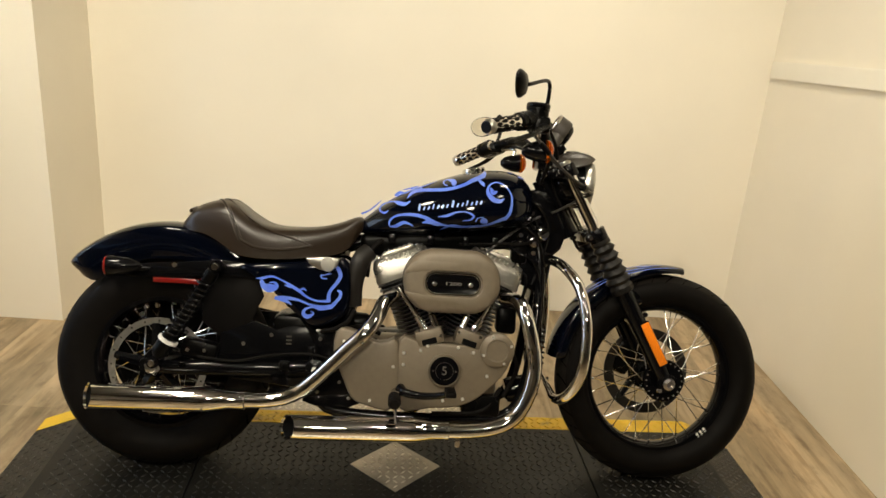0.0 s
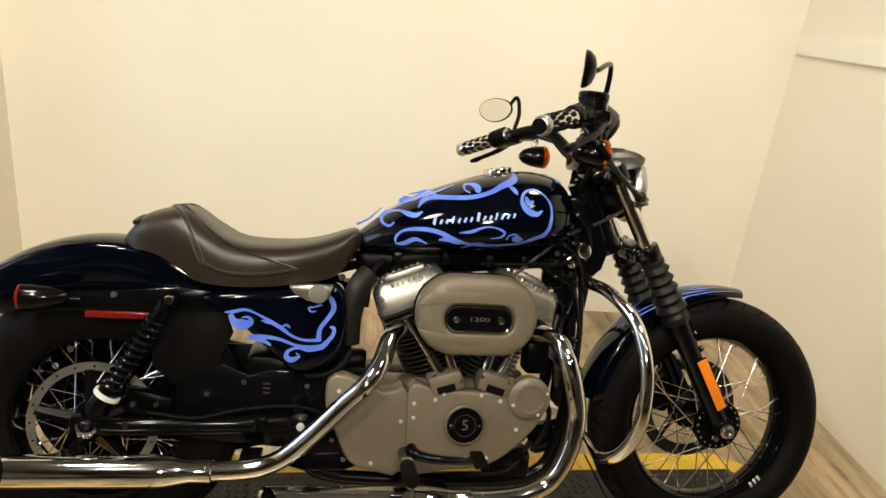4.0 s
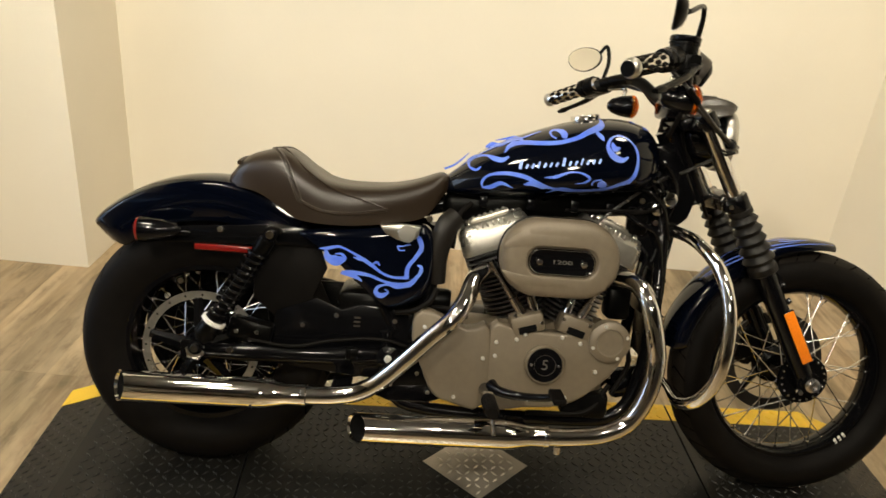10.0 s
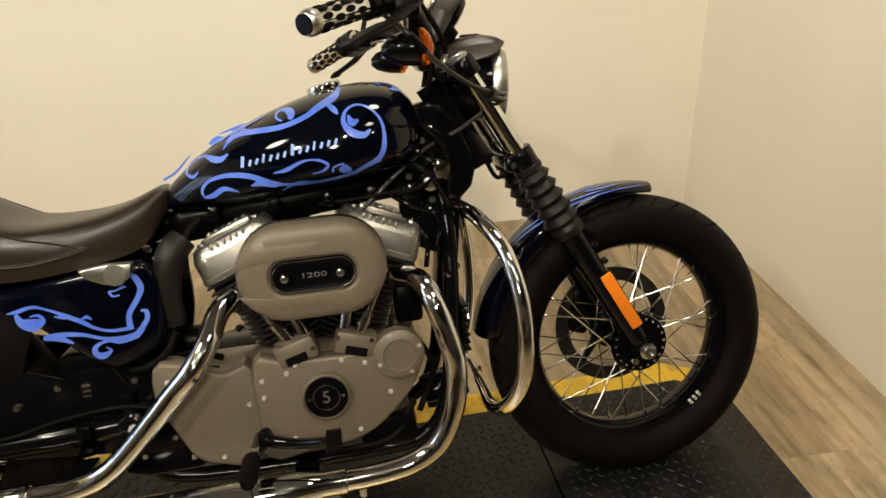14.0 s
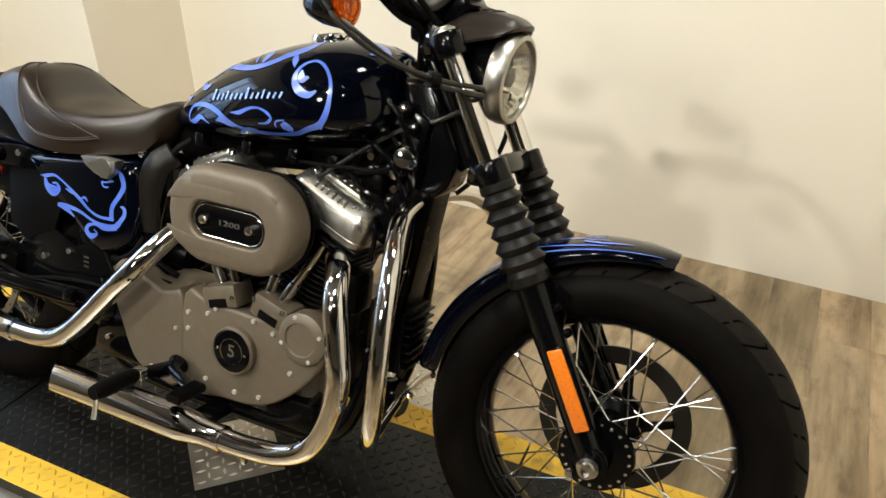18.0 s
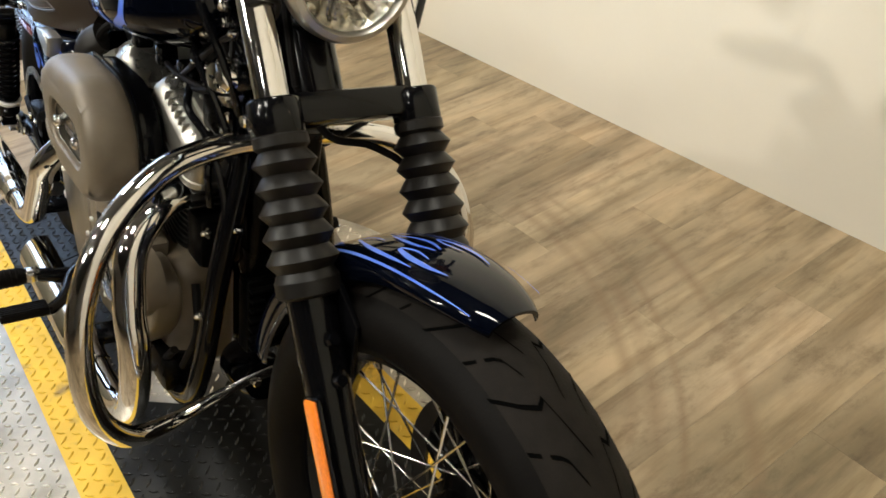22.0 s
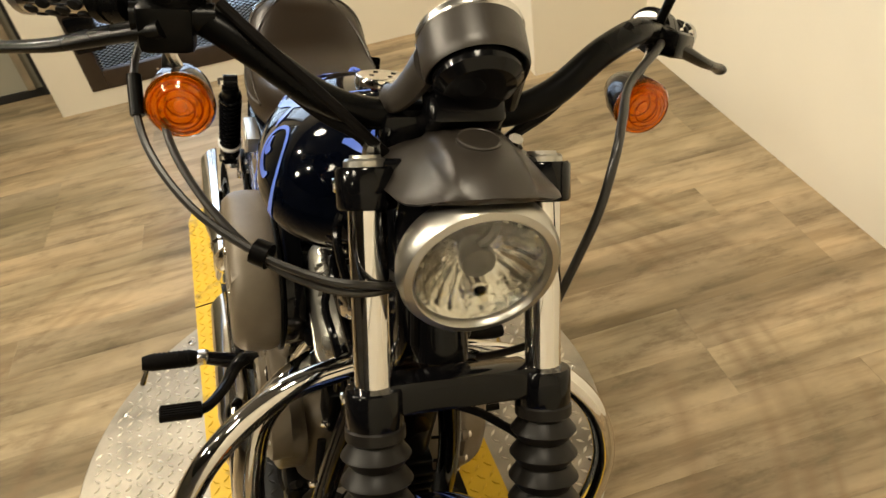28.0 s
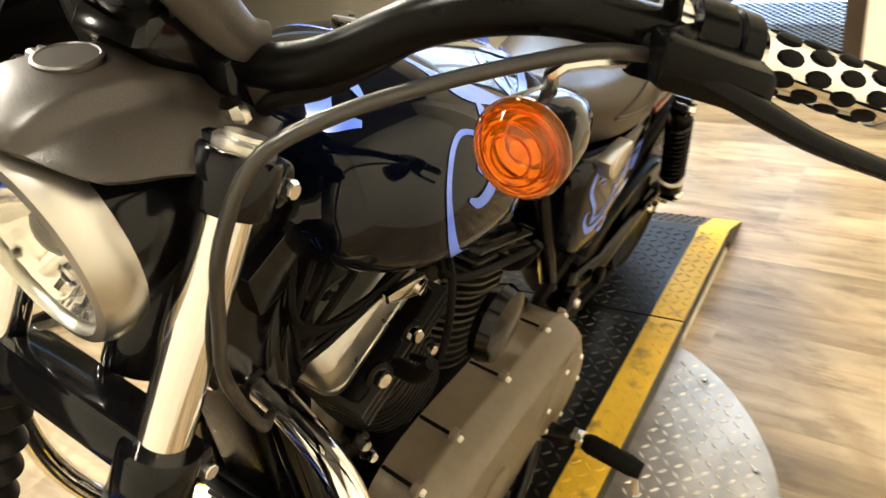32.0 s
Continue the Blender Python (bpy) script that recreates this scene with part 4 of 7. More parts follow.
ff = bp("front_fender", fender(V(0.785, 0, 0.335), 0.349, 79, 171, 0.062, 0.026, 44, (0.26, 0.05), 0.019, 0.004, 0.25, 0.5), M_PAINT, None, "short dark blue front fender with scrolls", True, 50)
ff.matrix_local = WHEELM
for s in (-1, 1):
    for rows in ([(91, 0.030, 0.002), (95, 0.036, 0.010), (100, 0.036, 0.013), (104, 0.028, 0.008), (101, 0.021, 0.007), (97, 0.024, 0.003)], [(97, 0.048, 0.002), (103, 0.048, 0.008), (109, 0.044, 0.010), (114, 0.034, 0.007), (117, 0.024, 0.008), (114, 0.016, 0.006), (110, 0.020, 0.002)], [(99, 0.004, 0.006), (103, 0.010, 0.010), (107, 0.008, 0.010), (111, 0.002, 0.005)], [(82, 0.050, 0.002), (92, 0.058, 0.004), (104, 0.060, 0.005), (115, 0.056, 0.007), (124, 0.048, 0.010), (132, 0.036, 0.006), (138, 0.022, 0.002)], [(120, 0.036, 0.006), (126, 0.026, 0.010), (133, 0.018, 0.006), (140, 0.012, 0.002)]):
        bm = bmesh.new()
        line = []
        c = spline(rows, 6)
        for p in c:
            row = []
            for k in (-0.30, 0, 0.30):
                v = min(max((p.y + p.z * k) * 0.94, 0.0), 0.0615)
                d = 0.019 * math.cos(math.asin(v / 0.062)) + 0.349 + 0.0012
                row.append(V(0.785 + d * math.cos(radians(p.x)), s * v, 0.335 + d * math.sin(radians(p.x))))
            line.append(row)
        part("painted_scroll", loft(bm, line, False, False), M_FLAME, ff)
rf = bp("rear_fender", fender(V(-0.775, 0, 0.345), 0.386, 52, 137, 0.088, 0.085, 44, (0.05, 0.10), 0.024), M_PAINT, None, "dark blue bobbed rear fender", False, 50)

# -- rear struts, lamps, shocks --
def rear_side(s):
    strut = bp("fender_strut", plate([(-0.905, 0.588), (-0.90, 0.622), (-0.60, 0.650), (-0.50, 0.640), (-0.50, 0.600), (-0.62, 0.598), (-0.86, 0.585)], s * 0.096, s * 0.108, "y", 0.003), M_BLACK)
    for q in ((-0.742, 0.628), (-0.52, 0.628), (-0.60, 0.632)):
        part("strut_bolt", bolt((q[0], s * 0.108, q[1]), (0, s, 0), 0.009, 0.008), M_STEEL, strut)
    part("side_reflector", box((-0.735, s * 0.104, 0.580), (0.14, 0.010, 0.016), 0.003), M_REDREF, strut, "red side reflector")
    lampb = bp("rear_turn_signal", lathe([(0.006, 0.095), (0.016, 0.085), (0.026, 0.055), (0.031, 0.020), (0.032, 0.0), (0.0, 0.0)], (-0.925, s * 0.135, 0.617), (1, 0, 0.05), 24), M_BLACK)
    part("signal_lens", lathe([(0.0305, 0.002), (0.030, -0.006), (0.020, -0.012), (0.0, -0.014)], (-0.925, s * 0.135, 0.617), (1, 0, 0.05), 24), M_REDREF, lampb, "red rear signal lens")
    part("signal_stem", tube([(-0.86, s * 0.135, 0.615), (-0.82, s * 0.105, 0.610)], 0.008, 10), M_BLACK, lampb)
    sh = bp("shock_absorber", tube([(-0.607, s * 0.165, 0.634), (-0.775, s * 0.165, 0.345)], [0.008, 0.010], 10), M_BLACK)
    d = (V(-0.775, 0, 0.345) - V(-0.607, 0, 0.634)).normalized()
    top = V(-0.607, s * 0.165, 0.634)
    part("shock_body", lathe([(0.010, 0.01), (0.020, 0.02), (0.020, 0.05), (0.015, 0.06), (0.015, 0.24), (0.024, 0.245), (0.026, 0.30), (0.012, 0.32)], top, d, 20), M_SATIN, sh)
    x = d.orthogonal().normalized()
    y = d.cross(x)
    part("shock_spring", tube([top + d * (0.045 + 0.205 * i / 120) + 0.0235 * (math.cos(i * 0.62) * x + math.sin(i * 0.62) * y) for i in range(121)], 0.0042, 6), M_BLACK, sh)
    part("spring_seat", lathe([(0.022, 0.252), (0.030, 0.254), (0.030, 0.262), (0.022, 0.266)], top, d, 24), M_WHITE, sh, "pale spring seat ring")
    for q in (0.0, 0.334):
        part("shock_eye", lathe([(0.018, -0.016), (0.018, 0.016)], top + d * q, (0, 1, 0), 18), M_BLACK, sh)
        part("shock_bolt", bolt(top + d * q + V(0, s * 0.016, 0), (0, s, 0), 0.012, 0.012), M_CHROME, sh)
    bp("passenger_peg_mount", box((-0.40, s * 0.145, 0.345), (0.03, 0.02, 0.03), 0.005), M_SATIN)


both(rear_side)


def swing_side(s):
    arm = bp("swingarm", tube([(-0.34, s * 0.105, 0.330), (-0.45, s * 0.125, 0.330), (-0.70, s * 0.125, 0.322), (-0.81, s * 0.125, 0.322)], [0.026, 0.025, 0.022, 0.020], 12, side=(0, 1, 0), flat=0.65), M_BLACK)
    part("axle_nut", lathe([(0.024, 0), (0.024, 0.006), (0.017, 0.007), (0.017, 0.022), (0.010, 0.024), (0, 0.024)], (-0.785, s * 0.142, 0.325), (0, s, 0), 6), M_STEEL, arm)
    part("axle_adjuster", box((-0.80, s * 0.13, 0.322), (0.05, 0.014, 0.05), 0.006), M_SATIN, arm)
    part("arm_bolt", bolt((-0.70, s * 0.142, 0.335), (0, s, 0), 0.010, 0.01), M_CHROME, arm)
    pv = bp("pivot_cap", lathe([(0.030, 0), (0.030, 0.012), (0.022, 0.018), (0, 0.018)], (-0.31, s * 0.12, 0.335), (0, s, 0), 24), M_BLACK)
    part("pivot_bolt", bolt((-0.31, s * 0.138, 0.335), (0, s, 0), 0.010, 0.008), M_SCREW, pv)


both(swing_side)
cal = bp("rear_caliper", box((-0.66, -0.10, 0.375), (0.11, 0.05, 0.06), 0.012, None, Matrix.Rotation(radians(12), 3, "Y")), M_SATIN)
for q in (-0.69, -0.64):
    part("caliper_bolt", bolt((q, -0.126, 0.378), (0, -1, 0), 0.007, 0.006), M_STEEL, cal)
bp("belt_guard", plate([(-0.32, 0.435), (-0.33, 0.455), (-0.66, 0.470), (-0.74, 0.445), (-0.74, 0.43), (-0.65, 0.45)], 0.10, 0.135, "y", 0.004), M_SATIN)
bp("drive_belt", tube([(-0.785 + 0.194 * math.cos(a), 0.104, 0.325 + 0.194 * math.sin(a)) for a in [radians(85 + 190 * i / 20) for i in range(21)]] + [(-0.20, 0.104, 0.255), (-0.14, 0.104, 0.33), (-0.20, 0.104, 0.41)], 0.012, 6, closed=True, side=(0, 1, 0), flat=1.0), M_RUBBER)
bp("fender_side_plate", plate([(-0.66, 0.60), (-0.50, 0.605), (-0.478, 0.545), (-0.498, 0.500), (-0.520, 0.44), (-0.60, 0.41), (-0.66, 0.46)], -0.094, -0.086, "y", 0.003), M_RUBBER)
deb = bp("debris_guard", plate([(-0.60, 0.43), (-0.50, 0.470), (-0.435, 0.445), (-0.385, 0.462), (-0.30, 0.455), (-0.24, 0.44), (-0.235, 0.29), (-0.36, 0.27), (-0.56, 0.29), (-0.61, 0.35)], -0.104, -0.094, "y", 0.004), M_BLACK, None, "black moulded guard ahead of the rear wheel")
for q in ((-0.447, 0.430), (-0.30, 0.425), (-0.40, 0.342), (-0.53, 0.40)):
    part("guard_bolt", bolt((q[0], -0.104, q[1]), (0, -1, 0), 0.008, 0.007), M_STEEL, deb)
for i in range(3):
    part("guard_slot", box((-0.395, -0.1045, 0.405 + 0.011 * i), (0.016, 0.002, 0.005)), M_STEEL, deb)
bp("brake_line", tube([(-0.66, -0.13, 0.36), (-0.55, -0.14, 0.352), (-0.45, -0.135, 0.372), (-0.33, -0.125, 0.38), (-0.25, -0.12, 0.36)], 0.0045, 8, 5), M_RUBBER)
bp("rear_hose", tube([(-0.30, -0.115, 0.45), (-0.26, -0.13, 0.46), (-0.22, -0.135, 0.485), (-0.20, -0.125, 0.52)], 0.007, 8, 5), M_RUBBER)
lf = bp("licence_plate_bracket", plate(rounded(0.13, 0.07, 0.006), 0.0, 0.003, "y"), M_SATIN, None, "black slotted side plate bracket")
lf.matrix_local = Matrix.Translation((-0.93, 0.20, 0.54)) @ Matrix.Rotation(radians(78), 4, "Z")
for i in range(3):
    part("bracket_slot", box((-0.03 + 0.03 * i, -0.0008, 0), (0.018, 0.001, 0.045)), M_TRIM, lf)

# -- side covers --
C_OUT = [(-0.545, 0.640), (-0.40, 0.657), (-0.27, 0.672), (-0.232, 0.668), (-0.215, 0.630), (-0.214, 0.545), (-0.235, 0.492), (-0.30, 0.462), (-0.335, 0.466), (-0.39, 0.512), (-0.46, 0.575), (-0.53, 0.618)]


def cover_skin(u, w):
    return 0.142 - 0.35 * (u + 0.37) ** 2 - 0.45 * (w - 0.58) ** 2


def cover(s):
    bm = bmesh.new()
    c = V(-0.35, 0, 0.58)
    out = spline([(a, 0, b) for a, b in C_OUT], 4, True)
    rings = []
    for k in (1.0, 0.97, 0.9, 0.7, 0.45, 0.2, 0.03):
        rr = []
        for p in out:
            q = c + (p - c) * k
            rr.append(V(q.x, s * (cover_skin(q.x, q.z) - (0.03 if k == 1.0 else 0.006 if k == 0.97 else 0)), q.z))
        rings.append(rr)
    inner = [V(p.x, s * 0.07, p.z) for p in rings[0]]
    ob = bp("side_cover", loft(bm, [inner] + rings), M_PAINT, None, "dark blue side cover with pale blue scrolls", False, 50)
    for st in COVER_STROKES:
        part("painted_scroll", ribbon(st, cover_art, cover_skin, s, bmesh.new()), M_FLAME, ob)
    o2 = [(-0.352, 0.672), (-0.30, 0.678), (-0.252, 0.676), (-0.258, 0.650), (-0.278, 0.634), (-0.310, 0.640), (-0.338, 0.654)]
    part("oil_filler_plate" if s < 0 else "cover_badge", plate(o2, s * 0.130, s * 0.156, "y", 0.004), M_BRUSHED, ob, "silver filler plate")
    part("filler_cap_disc", lathe([(0.022, 0), (0.021, 0.0015), (0, 0.002)], (-0.285, s * 0.156, 0.657), (0, s, 0), 24), M_BRUSHED, ob)


both(cover)

# -- frame --
def frame_side(s):
    bp("frame_tube", tube([(0.335, s * 0.030, 0.80), (0.372, s * 0.045, 0.70), (0.365, s * 0.085, 0.50), (0.335, s * 0.105, 0.30), (0.28, s * 0.11, 0.215), (0.15, s * 0.11, 0.195), (-0.20, s * 0.11, 0.200), (-0.30, s * 0.11, 0.25), (-0.32, s * 0.11, 0.40)], 0.017, 12, 4), M_BLACK)
    bp("frame_tube", tube([(-0.30, s * 0.095, 0.40), (-0.40, s * 0.095, 0.56), (-0.55, s * 0.092, 0.64)], 0.015, 10, 4), M_BLACK)
    bp("frame_tube", tube([(-0.21, s * 0.06, 0.66), (-0.215, s * 0.09, 0.52), (-0.25, s * 0.10, 0.40)], 0.016, 10, 4), M_BLACK)


both(frame_side)
bp("frame_backbone", tube([(0.34, 0, 0.87), (0.20, 0, 0.80), (-0.15, 0, 0.735), (-0.40, 0, 0.66), (-0.55, 0, 0.645)], 0.024, 12, 4), M_BLACK)
# black filler added under the tank so no wall shows through
bp("under_tank_filler", box((0.06, 0, 0.742), (0.52, 0.085, 0.075), 0.025, None, Matrix.Rotation(radians(-6), 3, "Y"), 3), M_SATIN)
bp("neck_gusset", plate([(0.27, 0.905), (0.345, 0.922), (0.385, 0.924), (0.420, 0.865), (0.455, 0.790), (0.438, 0.735), (0.400, 0.70), (0.36, 0.64), (0.315, 0.66), (0.29, 0.76), (0.26, 0.80)], -0.045, 0.045, "y", 0.012, None, 3), M_BLACK)
# four black fillers added to darken see-through gaps between the parts
bp("neck_filler", box((0.375, 0, 0.60), (0.045, 0.10, 0.26), 0.016, None, Matrix.Rotation(radians(8), 3, "Y"), 3), M_SATIN)
bp("engine_gap_filler", box((0.08, 0, 0.54), (0.13, 0.10, 0.22), 0.02), M_SATIN)
bp("wheel_gap_filler", plate([(-0.24, 0.205), (-0.24, 0.44), (-0.36, 0.475), (-0.60, 0.475), (-0.66, 0.40), (-0.64, 0.28), (-0.55, 0.225)], 0.082, 0.098, "y", 0.006), M_SATIN)
bp("cylinder_gap_filler", box((0.272, -0.055, 0.505), (0.060, 0.070, 0.085), 0.012), M_SATIN)
bp("starter_motor", lathe([(0.030, 0), (0.034, 0.01), (0.034, 0.10), (0.024, 0.115), (0, 0.115)], (-0.16, -0.02, 0.465), (-1, 0, 0.05), 24), M_SATIN)
bp("steering_head", tube([fork(0.958) - V(0.050, 0, 0), fork(0.78) - V(0.050, 0, 0)], 0.031, 20), M_BLACK)
bp("oil_tank", box((-0.325, 0, 0.58), (0.19, 0.20, 0.15), 0.03), M_BLACK)
bp("battery_box", box((-0.36, 0.0, 0.44), (0.18, 0.18, 0.10), 0.02), M_SATIN)

# -- engine --
CRANK = V(0.080, 0, 0.318)
bp("crankcase_left", box((0.03, 0.055, 0.335), (0.42, 0.11, 0.21), 0.03), M_SATIN, None, "black left crankcase half")
eng = bp("crankcase", box((0.03, -0.06, 0.335), (0.44, 0.12, 0.22), 0.045, None, None, 4), M_TAN, None, "pewter powder-coated crankcase")


def tilt(deg):
    return V(math.sin(radians(deg)), 0, math.cos(radians(deg)))


def cylinder(deg, name):
    ax = tilt(deg)
    cyl = bp(name, lathe([(0.062, 0.10), (0.062, 0.30)], CRANK, ax, 40), M_SATIN, None, "black finned cylinder")
    x = V(ax.z, 0, -ax.x)
    rot = Matrix((x, (0, 1, 0), ax)).transposed()
    src = None
    for i in range(13):
        h = 0.135 + i * 0.0125
        big = 0.083 if i < 10 else 0.090
        o = [(a, b) for a, b in rounded(2 * big, 2 * big, big * 0.75, 6)]
        b = plate(o, -0.0022, 0.0022, "z")
        if src is None or i == 10:
            src = part("cooling_fin", b, M_FIN, cyl)
            ob = src
        else:
            b.free()
            ob = new("cooling_fin", src.data)
            ob.parent = cyl
        ob.matrix_local = Matrix.Translation(CRANK + ax * h) @ rot.to_4x4()
    # head and rocker box
    hd = part("cylinder_head", box(CRANK + ax * 0.318, (0.172, 0.176, 0.05), 0.014, None, rot), M_SATIN, cyl)
    for i in range(3):
        part("head_fin", box(CRANK + ax * (0.302 + 0.015 * i), (0.186, 0.192, 0.005), 0.002, None, rot), M_FIN, cyl)
    rings = []
    for z, k, kk in ((0.338, 1.0, 1.0), (0.340, 1.02, 1.02), (0.350, 1.02, 1.02), (0.3515, 1.0, 1.0), (0.388, 0.985, 0.985), (0.392, 0.97, 0.965), (0.409, 0.90, 0.83), (0.413, 0.86, 0.76)):
        rings.append([CRANK + ax * z + x * a * k + V(0, bb * kk - 0.021, 0) for a, bb in rounded(0.186, 0.166, 0.026, 6)])
    rk = part("rocker_box", loft(bmesh.new(), rings), M_ALU, cyl, "cast aluminium rocker box")
    for sa in (-1, 1):
        for sb in (-1, 0, 1):
            part("rocker_bolt", bolt(CRANK + ax * 0.412 + x * sa * 0.062 + V(0, sb * 0.05 - 0.021, 0), ax, 0.007, 0.008), M_STEEL, rk)
    for i in range(6):
        part("rocker_rib", box(CRANK + ax * 0.404 + x * (-0.04 + 0.014 * i) + V(0, -0.090, 0), (0.006, 0.016, 0.014), 0.002, None, rot), M_ALU, rk)
    # pushrod tubes on the right
    for k in (-0.020, 0.020):
        foot = CRANK + V(0.055 * math.copysign(1, deg) + k * 0.9 + 0.01, -0.128, 0.155)
        hi = CRANK + ax * 0.315 + x * k * 1.6 + V(0, -0.105, 0)
        tb = part("pushrod_tube", tube([foot, foot.lerp(hi, 0.3), foot.lerp(hi, 0.32), hi], [0.0125, 0.0125, 0.0095, 0.0095], 14), M_CHROME, cyl)
    fo = CRANK + V(0.060 * math.copysign(1, deg) + 0.01, -0.128, 0.135)
    lb = part("lifter_block", box(fo, (0.085, 0.062, 0.050), 0.010, None, Matrix.Rotation(radians(deg * 0.75), 3, "Y")), M_TAN, cyl, "pewter lifter block")
    # black plate laid on the block for the shade in its recess
    part("lifter_recess_shade", box(fo + V(0, -0.031, -0.012), (0.045, 0.004, 0.018), 0.002, None, Matrix.Rotation(radians(deg * 0.75), 3, "Y")), M_HOLE, lb)
    for k in (-0.033, 0.033):
        part("lifter_bolt", bolt(fo + V(k, -0.030, 0.014 - k * 0.2), (0, -1, 0), 0.005, 0.004), M_STEEL, lb)
    # spark plug
    part("spark_plug_lead", tube([CRANK + ax * 0.32 + V(0.0, 0.10, 0), CRANK + ax * 0.33 + V(0, 0.14, 0.02), CRANK + V(0.08, 0.12, 0.40), V(0.09, 0.05, 0.74)], 0.005, 8, 5), M_RUBBER, cyl)
    return cyl


cylinder(-22.5, "rear_cylinder")
cylinder(22.5, "front_cylinder")

# gear cover on the right side
COV_Y = -0.156
G_OUT = [(-0.060, 0.440), (0.00, 0.438), (0.06, 0.436), (0.14, 0.436), (0.21, 0.452), (0.274, 0.435), (0.282, 0.395), (0.255, 0.340), (0.19, 0.276), (0.13, 0.246), (0.04, 0.236), (-0.060, 0.240)]
gc = bp("gear_cover", plate([(p.x, p.y) for p in spline([(a, b, 0) for a, b in G_OUT], 3, True)], -0.11, COV_Y, "y", 0.008, None, 3), M_TAN, None, "pewter powder-coated gear cover")
for q in ((-0.045, 0.395), (0.005, 0.405), (0.025, 0.42), (0.118, 0.418), (0.165, 0.405), (0.21, 0.335), (0.14, 0.262), (0.08, 0.255), (0.005, 0.262), (-0.045, 0.36)):
    part("cover_screw", bolt((q[0], COV_Y, q[1] + 0.008), (0, -1, 0), 0.0052, 0.005), M_SCREW, gc)
tm = part("timer_cover", lathe([(0.050, 0), (0.050, 0.012), (0.046, 0.017), (0.044, 0.013), (0, 0.013)], (0.079, COV_Y, 0.356), (0, -1, 0), 40), M_TAN, gc)
part("timer_emblem", lathe([(0.043, 0.0135), (0.043, 0.016), (0.0, 0.0165)], (0.079, COV_Y, 0.356), (0, -1, 0), 40), M_BLACK, tm, "black round emblem with the number 5")
part("emblem_ring", lathe([(0.0255, 0.0163), (0.0275, 0.0163), (0.0275, 0.0172), (0.0255, 0.0172)], (0.079, COV_Y, 0.356), (0, -1, 0), 40, closed=True), M_STEEL, tm)
for k in (-0.034, 0.034):
    part("emblem_screw", bolt((0.079 + k, COV_Y - 0.016, 0.356), (0, -1, 0), 0.004, 0.003), M_CHROME, tm)


def lettering(text, size, mat, parent, m, name="lettering", shear=0.0, depth=0.0006):
    c = bpy.data.curves.new(name, "FONT")
    c.body, c.size, c.extrude, c.align_x, c.align_y, c.shear = text, size, depth, "CENTER", "CENTER", shear
    tmp = new(name, c)
    me = bpy.data.meshes.new_from_object(tmp)
    bpy.data.objects.remove(tmp)
    me.materials.append(mat)
    ob = new(name, me)
    ob.parent, ob.matrix_local = parent, m
    return ob


FACE_R = Matrix.Rotation(radians(90), 4, "X")
lettering("5", 0.037, M_BRUSHED, tm, Matrix.Translation((0.079, COV_Y - 0.0168, 0.356)) @ FACE_R)
bump = part("cam_bump", lathe([(0.052, -0.02), (0.052, 0.010), (0.044, 0.016), (0.034, 0.017), (0.032, 0.013), (0.0, 0.013)], (0.236, COV_Y, 0.424), (0, -1, 0), 36), M_TAN, gc)
for a in (20, 110, 200, 300):
    part("cover_screw", bolt((0.236 + 0.044 * math.cos(radians(a)), COV_Y - 0.012, 0.424 + 0.044 * math.sin(radians(a))), (0, -1, 0), 0.0048, 0.005), M_SCREW, bump)
sp = bp("sprocket_cover", plate([(p.x, p.y) for p in spline([(-0.063, 0.433, 0), (-0.12, 0.430, 0), (-0.235, 0.470, 0), (-0.255, 0.40, 0), (-0.225, 0.32, 0), (-0.195, 0.26, 0), (-0.15, 0.238, 0), (-0.063, 0.237, 0)], 3, True)], -0.10, COV_Y - 0.002, "y", 0.008, None, 3), M_TAN, None, "pewter powder-coated sprocket cover")
for q in ((-0.075, 0.36), (-0.14, 0.255), (-0.225, 0.43)):
    part("cover_screw", bolt((q[0], COV_Y - 0.002, q[1]), (0, -1, 0), 0.005, 0.005), M_SCREW, sp)
b = bmesh.new()
bp("oil_pump", box((0.20, -0.10, 0.245), (0.12, 0.08, 0.07), 0.014), M_SATIN)
bp("oil_filter", lathe([(0.036, 0), (0.040, 0.01), (0.040, 0.09), (0.034, 0.10), (0, 0.10)], (0.29, -0.02, 0.27), (0.9, 0, 0.2), 28), M_BLACK)
bp("regulator", box((0.375, 0.0, 0.42), (0.035, 0.11, 0.13), 0.006), M_SATIN)
for i in range(7):
    bp("regulator_fin", box((0.398, 0.0, 0.37 + i * 0.017), (0.014, 0.105, 0.005), 0.001), M_SATIN)

# primary cover on the left side
P_OUT = [(0.29, 0.40), (0.25, 0.44), (0.16, 0.452), (0.02, 0.440), (-0.12, 0.430), (-0.20, 0.40), (-0.225, 0.33), (-0.20, 0.26), (-0.12, 0.225), (0.05, 0.215), (0.20, 0.235), (0.275, 0.29), (0.295, 0.345)]
P_MID = V(0.035, 0, 0.335)


def primary_ring(k, y):
    return [V(P_MID.x + (p.x - P_MID.x) * k, y, P_MID.z + (p.y - P_MID.z) * k) for p in spline([(a, b_, 0) for a, b_ in P_OUT], 4, True)]


